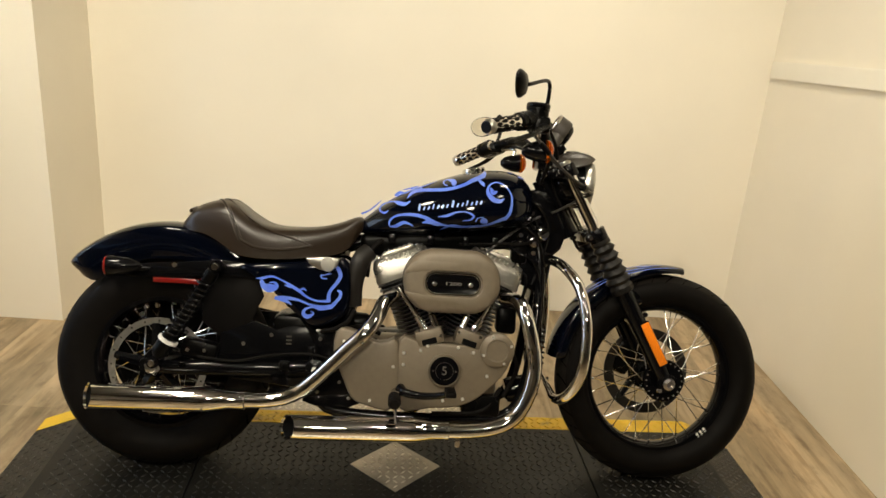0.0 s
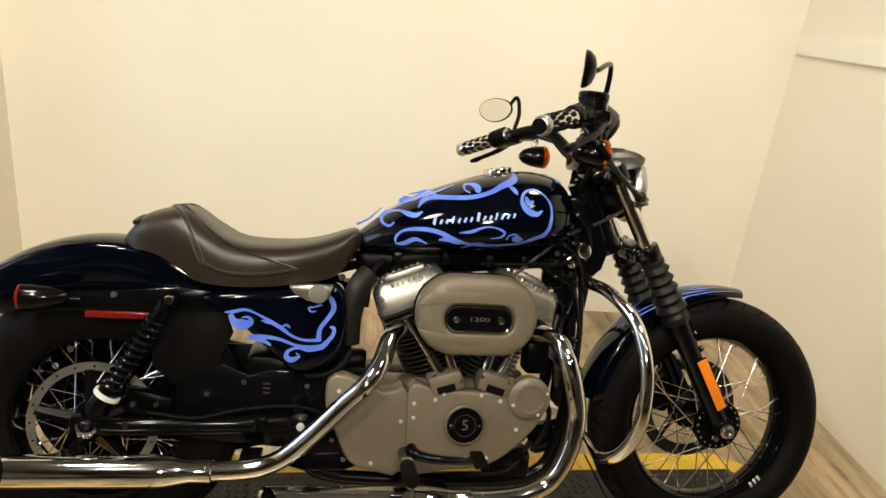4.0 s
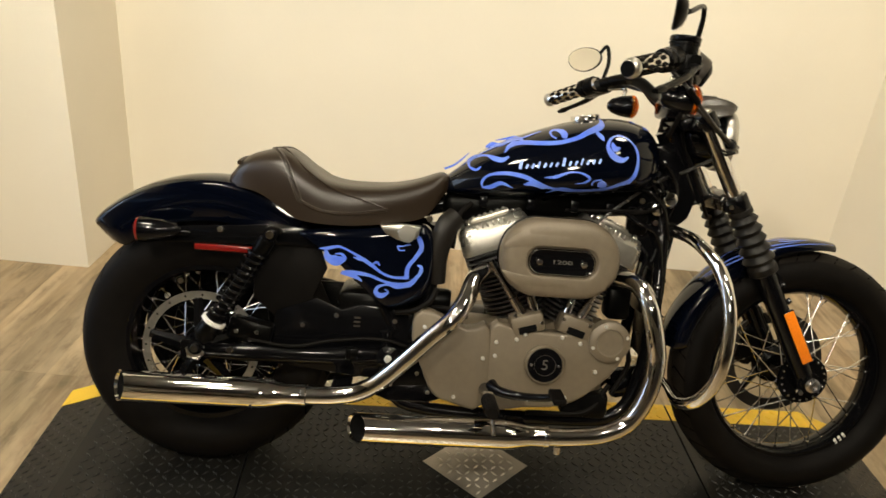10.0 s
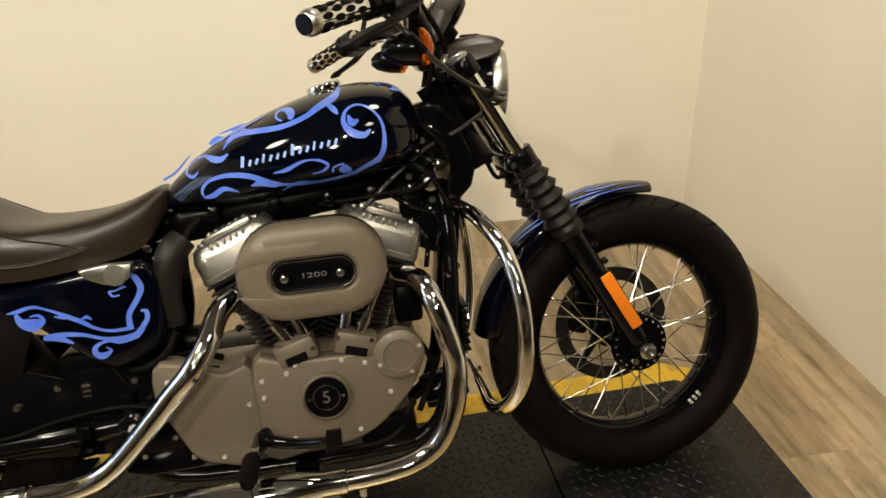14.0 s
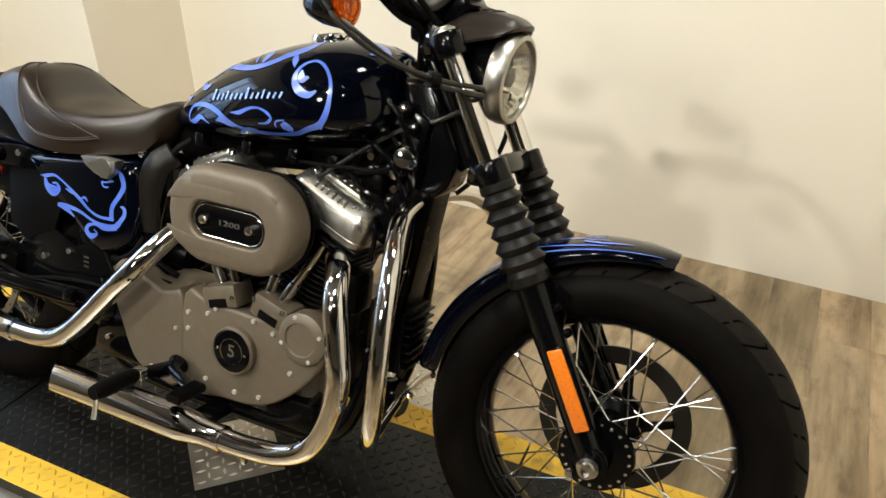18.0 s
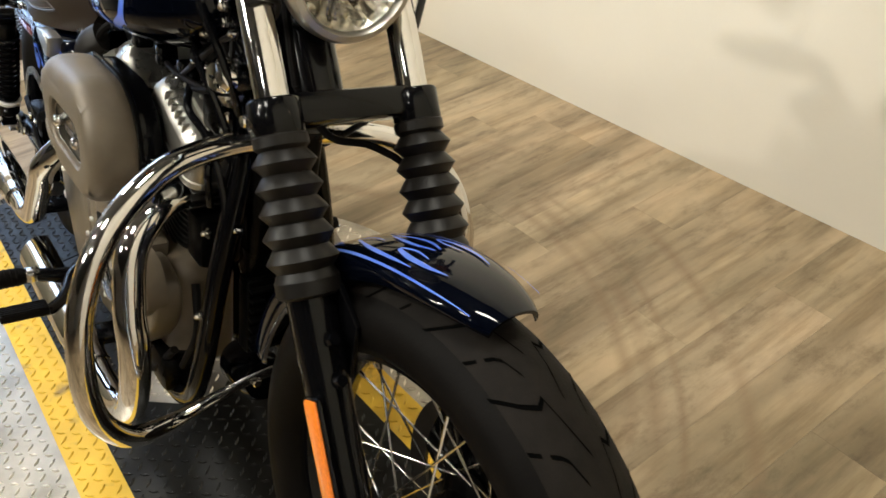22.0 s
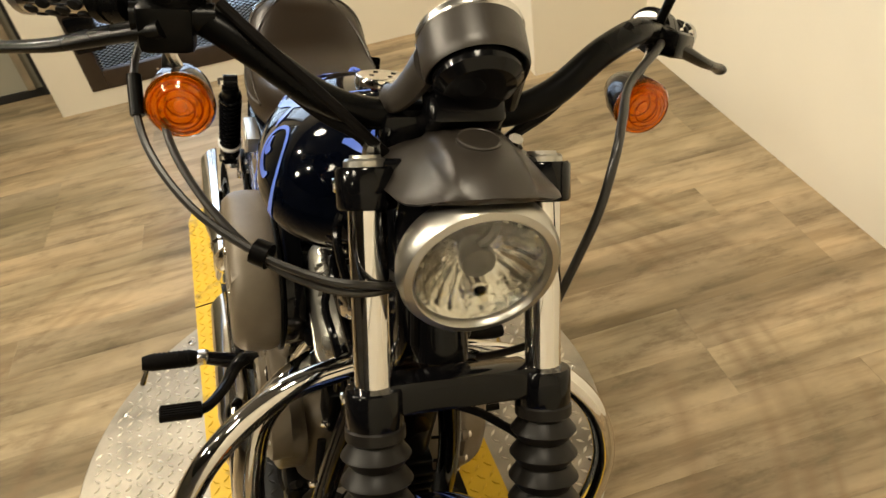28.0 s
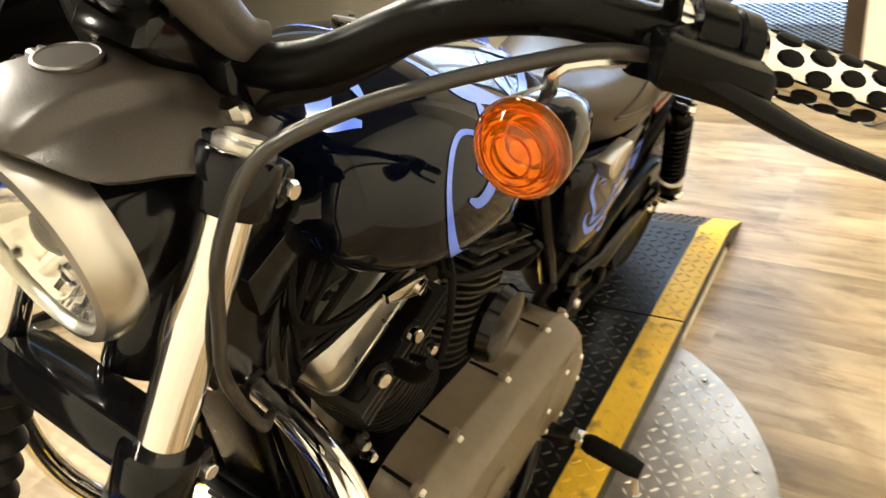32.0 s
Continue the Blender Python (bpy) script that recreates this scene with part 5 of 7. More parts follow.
pc = bp("primary_cover", loft(bmesh.new(), [primary_ring(k, y) for k, y in ((0.97, 0.090), (0.985, 0.140), (1.0, 0.146), (1.005, 0.150), (1.0, 0.155), (0.985, 0.160), (0.96, 0.178), (0.915, 0.194), (0.85, 0.203), (0.70, 0.206), (0.3, 0.207))]), M_TAN, None, "pewter powder-coated primary cover", False, 30)
pts = spline([(a, 0, b_) for a, b_ in P_OUT], 1, True)
for i, p in enumerate(pts):
    q = P_MID.lerp(p, 0.99)
    out_ = (p - P_MID).normalized()
    part("screw_boss", lathe([(0.011, 0), (0.011, 0.010), (0.009, 0.012)], (q.x, 0.143, q.z), (0, 1, 0), 14), M_TAN, pc)
    part("cover_screw", bolt((q.x, 0.155, q.z), (0, 1, 0), 0.0055, 0.006), M_SCREW, pc)
    # black lines laid across the rim for the shade in its grooves
    part("groove_shade_line", tube([P_MID.lerp(p, 0.990) + V(0, 0.142, 0), P_MID.lerp(p, 0.984) + V(0, 0.12, 0), P_MID.lerp(p, 0.973) + V(0, 0.092, 0)], 0.0030, 6), M_HOLE, pc)
dc = part("clutch_cover", lathe([(0.080, 0), (0.080, 0.004), (0.074, 0.009), (0, 0.012)], (-0.10, 0.203, 0.33), (0, 1, 0), 40), M_TAN, pc)
for i in range(6):
    a = 2 * math.pi * (i + 0.3) / 6
    part("cover_screw", bolt((-0.10 + 0.068 * math.cos(a), 0.210, 0.33 + 0.068 * math.sin(a)), (0, 1, 0), 0.0045, 0.005), M_SCREW, dc)
part("inspection_cover", lathe([(0.040, 0), (0.040, 0.006), (0.034, 0.010), (0, 0.012)], (0.13, 0.203, 0.335), (0, 1, 0), 30), M_TAN, pc)
# fittings on the left of the engine: plug boots, a bracket and head bolts
for u, w_, r_ in ((0.204, 0.656, 0.010), (0.268, 0.641, 0.011), (0.300, 0.560, 0.008), (0.285, 0.520, 0.007), (0.165, 0.60, 0.007)):
    hb = bp("head_bolt", bolt((u, 0.098, w_), (0.3, 1, 0.1), r_, 0.014), M_CHROME)
    part("bolt_washer", lathe([(r_ * 1.5, -0.002), (r_ * 1.5, 0.002), (r_, 0.003)], (u, 0.098, w_), (0.3, 1, 0.1), 16), M_SATIN, hb)
mb = bp("mount_bracket", plate([(0.255, 0.738), (0.258, 0.752), (0.205, 0.738), (0.186, 0.732), (0.182, 0.718), (0.194, 0.708), (0.208, 0.714)], 0.090, 0.102, "y", 0.003), M_STEEL, None, "bright steel engine mount bracket")
part("bracket_eye", lathe([(0.010, 0), (0.010, 0.004), (0.004, 0.005)], (0.195, 0.102, 0.721), (0, 1, 0), 18), M_CHROME, mb)
for deg in (-22.5, 22.5):
    ax = tilt(deg)
    plug = bp("plug_boot", tube([CRANK + ax * 0.315 + V(0.02, 0.088, 0), CRANK + ax * 0.325 + V(0.025, 0.125, 0.004), CRANK + ax * 0.345 + V(0.02, 0.145, 0.02)], [0.012, 0.011, 0.008], 12, 3), M_RUBBER)
    part("plug_hex", lathe([(0.011, 0), (0.011, 0.010), (0.007, 0.012)], CRANK + ax * 0.313 + V(0.02, 0.082, 0), (0.1, 1, 0.1), 6), M_STEEL, plug)

# air cleaner
ACX, ACZ = 0.085, 0.628


def stadium(w, h, r, n=10):
    return rounded(w, h, min(r, h / 2 - 1e-4), n)


rings = []
for y, k in ((-0.146, 0.95), (-0.152, 0.98), (-0.162, 1.0), (-0.182, 1.0), (-0.195, 0.985), (-0.204, 0.95), (-0.210, 0.89), (-0.213, 0.80), (-0.2140, 0.68)):
    d = (1 - k) * 0.19
    rings.append([(ACX + a, y, ACZ + z) for a, z in stadium(0.290 - d, 0.190 - d, 0.092, 10)])
for y, w_, h_ in ((-0.2146, 0.184, 0.086), (-0.2140, 0.176, 0.078), (-0.2110, 0.1705, 0.0725), (-0.2020, 0.168, 0.070), (-0.2015, 0.06, 0.02)):
    rings.append([(ACX + 0.002 + a, y, ACZ - 0.005 + z) for a, z in stadium(w_, h_, 0.034, 10)])
ac = bp("air_cleaner", loft(bmesh.new(), rings), M_TAN, None, "pewter oval air cleaner cover", False, 30)
# raised upper and lower pads leave a lower band that runs back from the badge
for zz, sg in ((0.032, 1), (-0.044, -1)):
    rows = []
    for q in range(15):
        f_ = q / 14
        xx_ = -0.140 + 0.250 * f_
        edge = zz + sg * (0.004 * math.sin(f_ * 3.0) - 0.012 * (1 - f_) ** 2)
        lim = 0.094 * math.sqrt(max(0.02, 1 - (max(0.0, abs(xx_) - 0.052) / 0.094) ** 2)) * 0.93
        lim = max(lim, abs(edge) + 0.004)
        skin_y = -0.2138 + 0.9 * max(0.0, abs(xx_) - 0.105) ** 1.6
        row = []
        fade_ = (1 - f_) ** 0.8
        for h, lift in ((0.0, -0.002), (0.05, -0.0012 + 0.0030 * fade_), (0.16, -0.0012 + 0.0036 * fade_), (0.45, -0.0012 + 0.0034 * fade_), (0.75, -0.0012 + 0.0017 * fade_), (1.0, -0.008)):
            z_ = abs(edge) + (lim - abs(edge)) * h
            row.append((ACX + xx_, skin_y - lift + (0.012 * max(0.0, z_ - 0.066) / 0.024 if z_ > 0.066 else 0.0), ACZ + sg * z_))
        rows.append(row)
    part("cover_pad", loft(bmesh.new(), rows, False, False), M_TAN, ac)
rings = [[(ACX + 0.002 + a, y, ACZ - 0.006 + z) for a, z in stadium(w, h, 0.03, 10)] for y, w, h in ((-0.198, 0.164, 0.066), (-0.2055, 0.162, 0.064), (-0.2075, 0.158, 0.060), (-0.2060, 0.150, 0.053))]
bd = part("badge", loft(bmesh.new(), rings), M_BLACK, ac, "gloss black badge reading 1200")
part("badge_rim", loft(bmesh.new(), [[(ACX + 0.002 + a, y, ACZ - 0.006 + z) for a, z in stadium(w, h, 0.03, 10)] for y, w, h in ((-0.2073, 0.1585, 0.0605), (-0.2080, 0.157, 0.059), (-0.2073, 0.1555, 0.0575))], True, False), M_STEEL, bd)
for k in (-0.053, 0.053):
    part("badge_bolt", lathe([(0.009, 0), (0.009, 0.007), (0.0075, 0.0095), (0.004, 0.0105), (0, 0.0107)], (ACX + k, -0.206, ACZ - 0.006), (0, -1, 0), 20), M_CHROME, bd)
lettering("1200", 0.0135, M_BRUSHED, bd, Matrix.Translation((ACX + 0.002, -0.2066, ACZ - 0.006)) @ FACE_R @ Matrix.Diagonal((1.9, 1, 1, 1)))
part("cover_gasket", plate([(ACX + a, ACZ + z) for a, z in stadium(0.293, 0.193, 0.094, 10)], -0.1475, -0.141, "y", 0.001), M_SATIN, ac)
bp("air_cleaner_backplate", plate([(ACX + a, ACZ + z) for a, z in stadium(0.276, 0.178, 0.087, 10)], -0.141, -0.110, "y", 0.004), M_BLACK)
bp("throttle_body", lathe([(0.035, 0), (0.035, 0.10), (0.045, 0.11), (0.045, 0.14)], (0.08, 0.03, 0.60), (0, -1, 0), 24), M_ALU)
bp("intake_manifold", tube([(-0.005, 0, 0.585), (0.08, 0.03, 0.605), (0.165, 0, 0.585)], 0.024, 14, 4), M_ALU)
bp("horn_cover", lathe([(0.05, 0), (0.055, 0.012), (0.05, 0.028), (0.02, 0.034), (0, 0.034)], (0.08, 0.135, 0.60), (0, 1, 0), 32), M_BLACK)
bp("ignition_coil", box((0.30, -0.055, 0.72), (0.05, 0.04, 0.07), 0.010), M_SATIN)
bp("ignition_switch", lathe([(0.020, 0), (0.020, 0.02), (0.016, 0.03), (0.006, 0.034), (0, 0.034)], (0.345, -0.045, 0.755), (0, -1, 0), 20), M_STEEL)
bp("coil_cover", tube([(-0.165, -0.085, 0.700), (-0.19, -0.105, 0.67), (-0.205, -0.11, 0.60), (-0.20, -0.105, 0.53)], [0.028, 0.03, 0.026, 0.02], 12, 4, side=(0, 1, 0), flat=0.6), M_WRINKLE)

# -- exhaust --
PY = -0.205


def exhaust(name, head, muff0, muff1, r):
    pipe = bp(name, tube(head, [0.0225] * len(head), 18, 6), M_CHROME, None, "chrome exhaust header and slash-cut muffler")
    d = (muff0 - muff1).normalized()
    ln = (muff0 - muff1).length
    rings = []
    x = V(0, 1, 0)
    y = d.cross(x)
    for f, rr in ((0, 0.0225), (0.004, 0.026), (0.05, 0.026), (0.055, 0.0275), (0.10, r * 0.97), (0.115, r), (ln - 0.04, r)):
        rings.append([muff0 - d * f + rr * (math.cos(a) * x + math.sin(a) * y) for a in [2 * math.pi * j / 28 for j in range(28)]])
    sgn = -1 if y.z > 0 else 1
    def cut(rr, f0):
        return [muff0 - d * (f0 + 0.024 * math.cos(a) + sgn * 0.006 * math.sin(a)) + rr * (math.cos(a) * x + math.sin(a) * y) for a in [2 * math.pi * j / 28 for j in range(28)]]
    rings += [cut(r, ln), cut(r - 0.0025, ln), cut(r - 0.003, ln - 0.012)]
    m = part("muffler", loft(bmesh.new(), rings, True, False), M_CHROME, pipe)
    part("muffler_bore", loft(bmesh.new(), [cut(r - 0.0032, ln - 0.008), cut(r - 0.0035, ln - 0.07), cut(r * 0.4, ln - 0.12), cut(0.002, ln - 0.12)], True, False), M_HOLE, m, "dark open muffler end")
    part("clamp", lathe([(0.0245, 0), (0.027, 0.002), (0.027, 0.012), (0.0245, 0.014)], muff0, -d, 28), M_CHROME, pipe)
    return pipe


exhaust("upper_exhaust", [V(-0.085, -0.095, 0.572), V(-0.112, -0.135, 0.550), V(-0.132, -0.180, 0.508), V(-0.162, PY, 0.464), V(-0.208, PY, 0.418), V(-0.270, PY, 0.353), V(-0.326, PY, 0.299), V(-0.372, PY, 0.270), V(-0.430, PY, 0.256), V(-0.498, PY, 0.252)], V(-0.498, PY, 0.252), V(-0.945, PY, 0.247), 0.037)
exhaust("lower_exhaust", [V(0.255, -0.10, 0.575), V(0.292, -0.15, 0.572), V(0.315, -0.19, 0.530), V(0.336, PY, 0.45), V(0.345, PY, 0.385), V(0.332, PY, 0.305), V(0.295, PY, 0.235), V(0.235, PY, 0.200), V(0.16, PY, 0.187), V(0.10, PY, 0.184)], V(0.10, PY, 0.184), V(-0.375, PY, 0.178), 0.036)
# black plate added to fill the dark gap under the rear header
pvp = bp("header_gap_filler", plate([(-0.345, 0.236), (-0.330, 0.300), (-0.285, 0.345), (-0.215, 0.390), (-0.150, 0.395), (-0.135, 0.250), (-0.200, 0.222), (-0.300, 0.220)], -0.128, -0.096, "y", 0.006), M_BLACK, None, "black filler plate added behind the rear header")
for q in ((-0.300, 0.268), (-0.235, 0.300), (-0.205, 0.252)):
    part("plate_bolt", bolt((q[0], -0.128, q[1]), (0, -1, 0), 0.007, 0.006), M_STEEL, pvp)
bp("exhaust_bracket", box((-0.42, -0.15, 0.262), (0.05, 0.09, 0.02), 0.004), M_BLACK)
bp("exhaust_bracket", box((0.02, -0.15, 0.195), (0.05, 0.08, 0.02), 0.004), M_BLACK)
bp("drain_plug", bolt((0.13, -0.18, 0.150), (0, 0, -1), 0.009, 0.02), M_STEEL)


# -- controls at the feet --
def foot_side(s):
    up = 0.013 if s < 0 else 0.0
    mount = bp("peg_mount", tube([(-0.06, s * 0.12, 0.262 + up), (-0.062, s * 0.20, 0.272 + up), (-0.066, s * 0.255, 0.284 + up)], [0.020, 0.016, 0.013], 12), M_BLACK)
    part("peg_clevis", box((-0.067, s * 0.262, 0.286 + up), (0.026, 0.024, 0.022), 0.004), M_STEEL, mount)
    pg = bp("foot_peg", tube([(-0.067, s * 0.270, 0.286 + up), (-0.068, s * 0.282, 0.286 + up), (-0.066, s * 0.355, 0.287 + up), (-0.066, s * 0.372, 0.287 + up)], [0.012, 0.0165, 0.0165, 0.013], 16), M_RUBBER, None, "ribbed black rubber foot peg")
    for i in range(8):
        part("peg_rib", lathe([(0.0155, 0), (0.0175, 0.002), (0.0175, 0.004), (0.0155, 0.006)], (-0.068, s * (0.284 + i * 0.009), 0.286 + up), (0, s, 0), 16, closed=True), M_RUBBER, pg)
    part("peg_feeler", tube([(-0.066, s * 0.362, 0.280 + up), (-0.060, s * 0.376, 0.238 + up)], [0.0045, 0.0055], 8), M_STEEL, pg)
    arm = [(-0.052, -0.180, 0.302), (-0.036, -0.204, 0.294), (0.012, -0.226, 0.292), (0.062, -0.256, 0.302), (0.086, -0.280, 0.315)] if s < 0 else [(-0.035, 0.20, 0.262), (0.02, 0.215, 0.248), (0.075, 0.225, 0.245), (0.115, 0.235, 0.255)]
    lever = bp("brake_pedal" if s < 0 else "shift_lever", tube(arm, [0.015, 0.013, 0.011, 0.010, 0.009][:len(arm)], 10, 4), M_BLACK)
    if s < 0:
        part("pedal_pad", box((0.089, -0.303, 0.323), (0.030, 0.072, 0.014), 0.003), M_RUBBER, lever)
        for i in range(5):
            part("pad_rib", box((0.078 + i * 0.0055, -0.303, 0.331), (0.0025, 0.067, 0.003)), M_RUBBER, lever)
    else:
        part("shift_peg", tube([(0.115, 0.235, 0.255), (0.116, 0.30, 0.258)], 0.011, 12), M_RUBBER, lever)


both(foot_side)
stand = bp("jiffy_stand", tube([(0.02, 0.135, 0.165), (-0.01, 0.20, 0.125), (-0.05, 0.265, 0.084)], [0.013, 0.012, 0.011], 12), M_BLACK, None, "black side stand")
part("stand_foot", tube([(-0.05, 0.258, 0.084), (-0.075, 0.285, 0.0835), (-0.06, 0.30, 0.085)], 0.010, 8), M_BLACK, stand)

# -- engine guard --
def guard(s):
    s = s * (1.0 if s < 0 else 0.95)
    tail = [(0.428, s * 0.225, 0.300), (0.414, s * 0.180, 0.291), (0.411, s * 0.130, 0.303), (0.408, s * 0.080, 0.314)]
    bp("engine_guard", tube([(0.385, s * 0.02, 0.700), (0.396, s * 0.09, 0.703), (0.418, s * 0.175, 0.690), (0.450, s * 0.252, 0.638), (0.467, s * 0.292, 0.555), (0.470, s * 0.300, 0.465), (0.463, s * 0.288, 0.385), (0.447, s * 0.258, 0.330)] + tail, [0.0158] * 8 + [0.0152, 0.0135, 0.0100, 0.0085], 16, 6), M_CHROME, None, "chrome engine guard hoop")


both(guard)
brace = bp("guard_brace", tube([(0.408, -0.095, 0.311), (0.407, -0.03, 0.322), (0.405, 0.03, 0.322), (0.404, 0.08, 0.314)], [0.0088, 0.0095, 0.0095, 0.0088], 12, 4, side=(1, 0, 0), flat=0.6), M_STEEL, None, "bright flattened guard brace")
part("brace_bolt", bolt((0.416, -0.05, 0.319), (1, 0, 0.1), 0.008, 0.008), M_CHROME, brace)
bp("guard_clamp", tube([(0.390, -0.035, 0.700), (0.390, 0.035, 0.700)], 0.021, 16), M_CHROME)

# -- fork --
HEADW = 0.965


def fork_side(s):
    v = s * 0.094
    up = bp("fork_tube", tube([fork(0.986, v), fork(0.60, v)], 0.0195, 24), M_CHROME, None, "bright chromed fork tube", "fork")
    part("fork_cap", lathe([(0.0215, 0), (0.0215, 0.007), (0.0195, 0.009), (0.0155, 0.0095), (0.0150, 0.0125), (0, 0.0125)], fork(0.986, v), RAKE, 24), M_BRUSHED, up, "pale metal fork cap")
    for w in (0.970, 0.781):
        part("triple_clamp", lathe([(0.028, -0.021), (0.030, -0.018), (0.030, 0.017), (0.028, 0.020)] if w > 0.9 else [(0.028, -0.022), (0.030, -0.019), (0.030, 0.016), (0.028, 0.019)], fork(w, v), RAKE, 24), M_BLACK, up)
        part("clamp_boss", box(fork(w, v) + V(-0.024, s * 0.008, -0.012), (0.026, 0.026, 0.030), 0.006), M_BLACK, up)
        part("pinch_bolt", bolt(fork(w, v) + V(-0.024, s * 0.020, -0.012), (0, s, 0), 0.0075, 0.009), M_CHROME, up)
    # gaiter
    prof = [(0.028, 0.0), (0.031, 0.003), (0.031, 0.014)]
    for i in range(5):
        z = 0.018 + i * 0.027
        k = 0.0015 * i
        prof += [(0.0262 + k, z), (0.0358 + k * 0.8, z + 0.0125), (0.0364 + k * 0.8, z + 0.0140), (0.0262 + k, z + 0.026)]
    prof += [(0.035, 0.158), (0.037, 0.162), (0.037, 0.178), (0.031, 0.182)]
    bp("fork_gaiter", lathe(prof, fork(0.765, v), -RAKE, 32), M_GAITER, None, "ribbed black rubber fork gaiter", "fork", 20)
    low = bp("fork_leg", tube([fork(0.625, v), fork(0.50, v), fork(0.38, v), fork(0.322, v)], [0.0285, 0.0265, 0.0265, 0.024], 24), M_BLACK, None, "gloss black fork leg", "fork")
    if s < 0:
        part("axle_end", lathe([(0.019, 0), (0.019, 0.008), (0.013, 0.010), (0.013, 0.022), (0.008, 0.022), (0.008, 0.014), (0, 0.014)], FAX + V(0, v - 0.026, 0), (0, -1, 0), 24), M_STEEL, low)
        part("axle_pinch_bolt", bolt(FAX + V(-0.028, v - 0.024, -0.022), (0, -1, 0), 0.008, 0.012), M_STEEL, low)
    part("axle_lug", lathe([(0.029, -0.022), (0.031, -0.018), (0.031, 0.020), (0.028, 0.024)], FAX + V(0, v, 0), (0, 1, 0), 24), M_BLACK, low)
    d = -RAKE
    side = V(0, s, 0)
    xx = d.cross(side)
    rot = Matrix((xx, side, d)).transposed()
    c = fork(0.445, v) + V(0.006, s * 0.028, 0.012)
    part("reflector_base", box(c - side * 0.002, (0.032, 0.006, 0.152), 0.003, None, rot), M_BLACK, low)
    part("amber_reflector", box(c + side * 0.002, (0.027, 0.006, 0.146), 0.003, None, rot), M_AMBERREF, low, "amber strip reflector")
    for q in (0.57, 0.53):
        part("fender_bolt", bolt(fork(q, v - s * 0.0) + V(0.026, 0, 0.01), (0.7, 0, 0.7), 0.008, 0.012), M_BLACK, low)
    part("fender_bracket", plate([(0.61, 0.60), (0.645, 0.63), (0.69, 0.60), (0.69, 0.53), (0.66, 0.52)], s * 0.064, s * 0.072, "y", 0.002), M_BLACK, low)


both(fork_side)
for w, nm, h in ((0.781, "lower_triple", 0.037), (0.970, "upper_triple", 0.032)):
    c = fork(w)
    rot = Matrix((V(0, 1, 0).cross(RAKE), (0, 1, 0), RAKE)).transposed()
    bp(nm, box(c + V(-0.012 if w < 0.9 else -0.022, 0, 0), (0.052 if w < 0.9 else 0.075, 0.17, h), 0.008, None, rot), M_BLACK, None, "", "fork")
cal2 = bp("front_caliper", box((0.705, 0.108, 0.375), (0.07, 0.055, 0.12), 0.016, None, Matrix.Rotation(radians(20), 3, "Y")), M_SATIN, None, "black front brake caliper", True)
part("caliper_bolt", bolt((0.69, 0.137, 0.40), (0, 1, 0), 0.008, 0.008), M_STEEL, cal2)
bp("brake_hose", tube([(0.70, 0.115, 0.43), (0.645, 0.128, 0.55), (0.56, 0.10, 0.69), (0.53, 0.05, 0.735), (0.50, 0.0, 0.745), (0.47, -0.03, 0.80)], 0.005, 8, 5), M_RUBBER, None, "", True)

# -- headlamp, visor, gauge --
HL = V(0.491, 0.012, 0.943)
HD = V(0.995, 0, -0.08).normalized()
K = 0.89
hl = bp("headlamp", lathe([(K * r_, K * h_) for r_, h_ in [(0.001, -0.107), (0.02, -0.105), (0.045, -0.098), (0.070, -0.075), (0.080, -0.04), (0.083, 0.0), (0.083, 0.02), (0.0805, 0.02), (0.080, 0.0), (0.077, -0.04), (0.067, -0.073), (0.043, -0.094), (0.001, -0.102)]], HL, HD, 48, closed=True), M_BLACK, None, "round headlamp with bright trim ring", True)
part("trim_ring", lathe([(K * r_, K * h_) for r_, h_ in [(0.083, 0.006), (0.0885, 0.008), (0.091, 0.020), (0.090, 0.034), (0.085, 0.043), (0.077, 0.045), (0.0735, 0.040), (0.0735, 0.034), (0.079, 0.02)]], HL, HD, 64, closed=True), M_BRUSHED, hl, "brushed silver trim ring")
part("reflector_bowl", lathe([(K * r_, K * h_) for r_, h_ in [(0.001, -0.008), (0.020, -0.007), (0.036, -0.002), (0.052, 0.009), (0.066, 0.023), (0.0765, 0.037), (0.079, 0.036), (0.068, 0.020), (0.053, 0.005), (0.036, -0.006), (0.001, -0.012)]], HL, HD, 24, closed=True), M_BOWL, hl, "faceted bright reflector", sharp=8)
part("lamp_glass", lathe([(K * r_, K * h_) for r_, h_ in [(0.074, 0.038), (0.060, 0.047), (0.045, 0.053), (0.028, 0.0565), (0.012, 0.058), (0.0005, 0.0583), (0.0005, 0.0563), (0.012, 0.056), (0.028, 0.0545), (0.045, 0.051), (0.060, 0.045), (0.073, 0.036)]], HL, HD, 48, closed=True), M_LENS, hl).visible_shadow = False
part("bulb_shield", lathe([(K * r_, K * h_) for r_, h_ in [(0.014, -0.008), (0.018, 0.006), (0.0205, 0.018), (0.019, 0.026), (0.012, 0.030), (0.0, 0.031)]], HL + K * V(0, 0.0, 0.002), HD, 24), M_SHIELD, hl, "grey bulb shield")
part("shield_bracket", tube([HL + K * V(0.006, 0.020, 0.040), HL + K * V(0.014, 0.012, 0.028), HL + K * V(0.016, 0, 0.018)], 0.0065, 8, 3), M_SHIELD, hl)
pl = part("pilot_lamp", lathe([(K * r_, K * h_) for r_, h_ in [(0.011, -0.004), (0.011, 0.024), (0.008, 0.026), (0.007, 0.022), (0.0, 0.022)]], HL + K * V(0, 0.006, -0.036), HD, 20), M_STEEL, hl)
part("pilot_bulb", lathe([(0.005, 0.0), (0.0055, 0.002), (0.003, 0.004), (0.0, 0.0045)], HL + K * V(0.022, 0.006, -0.037), HD, 14), M_HOLE, pl)
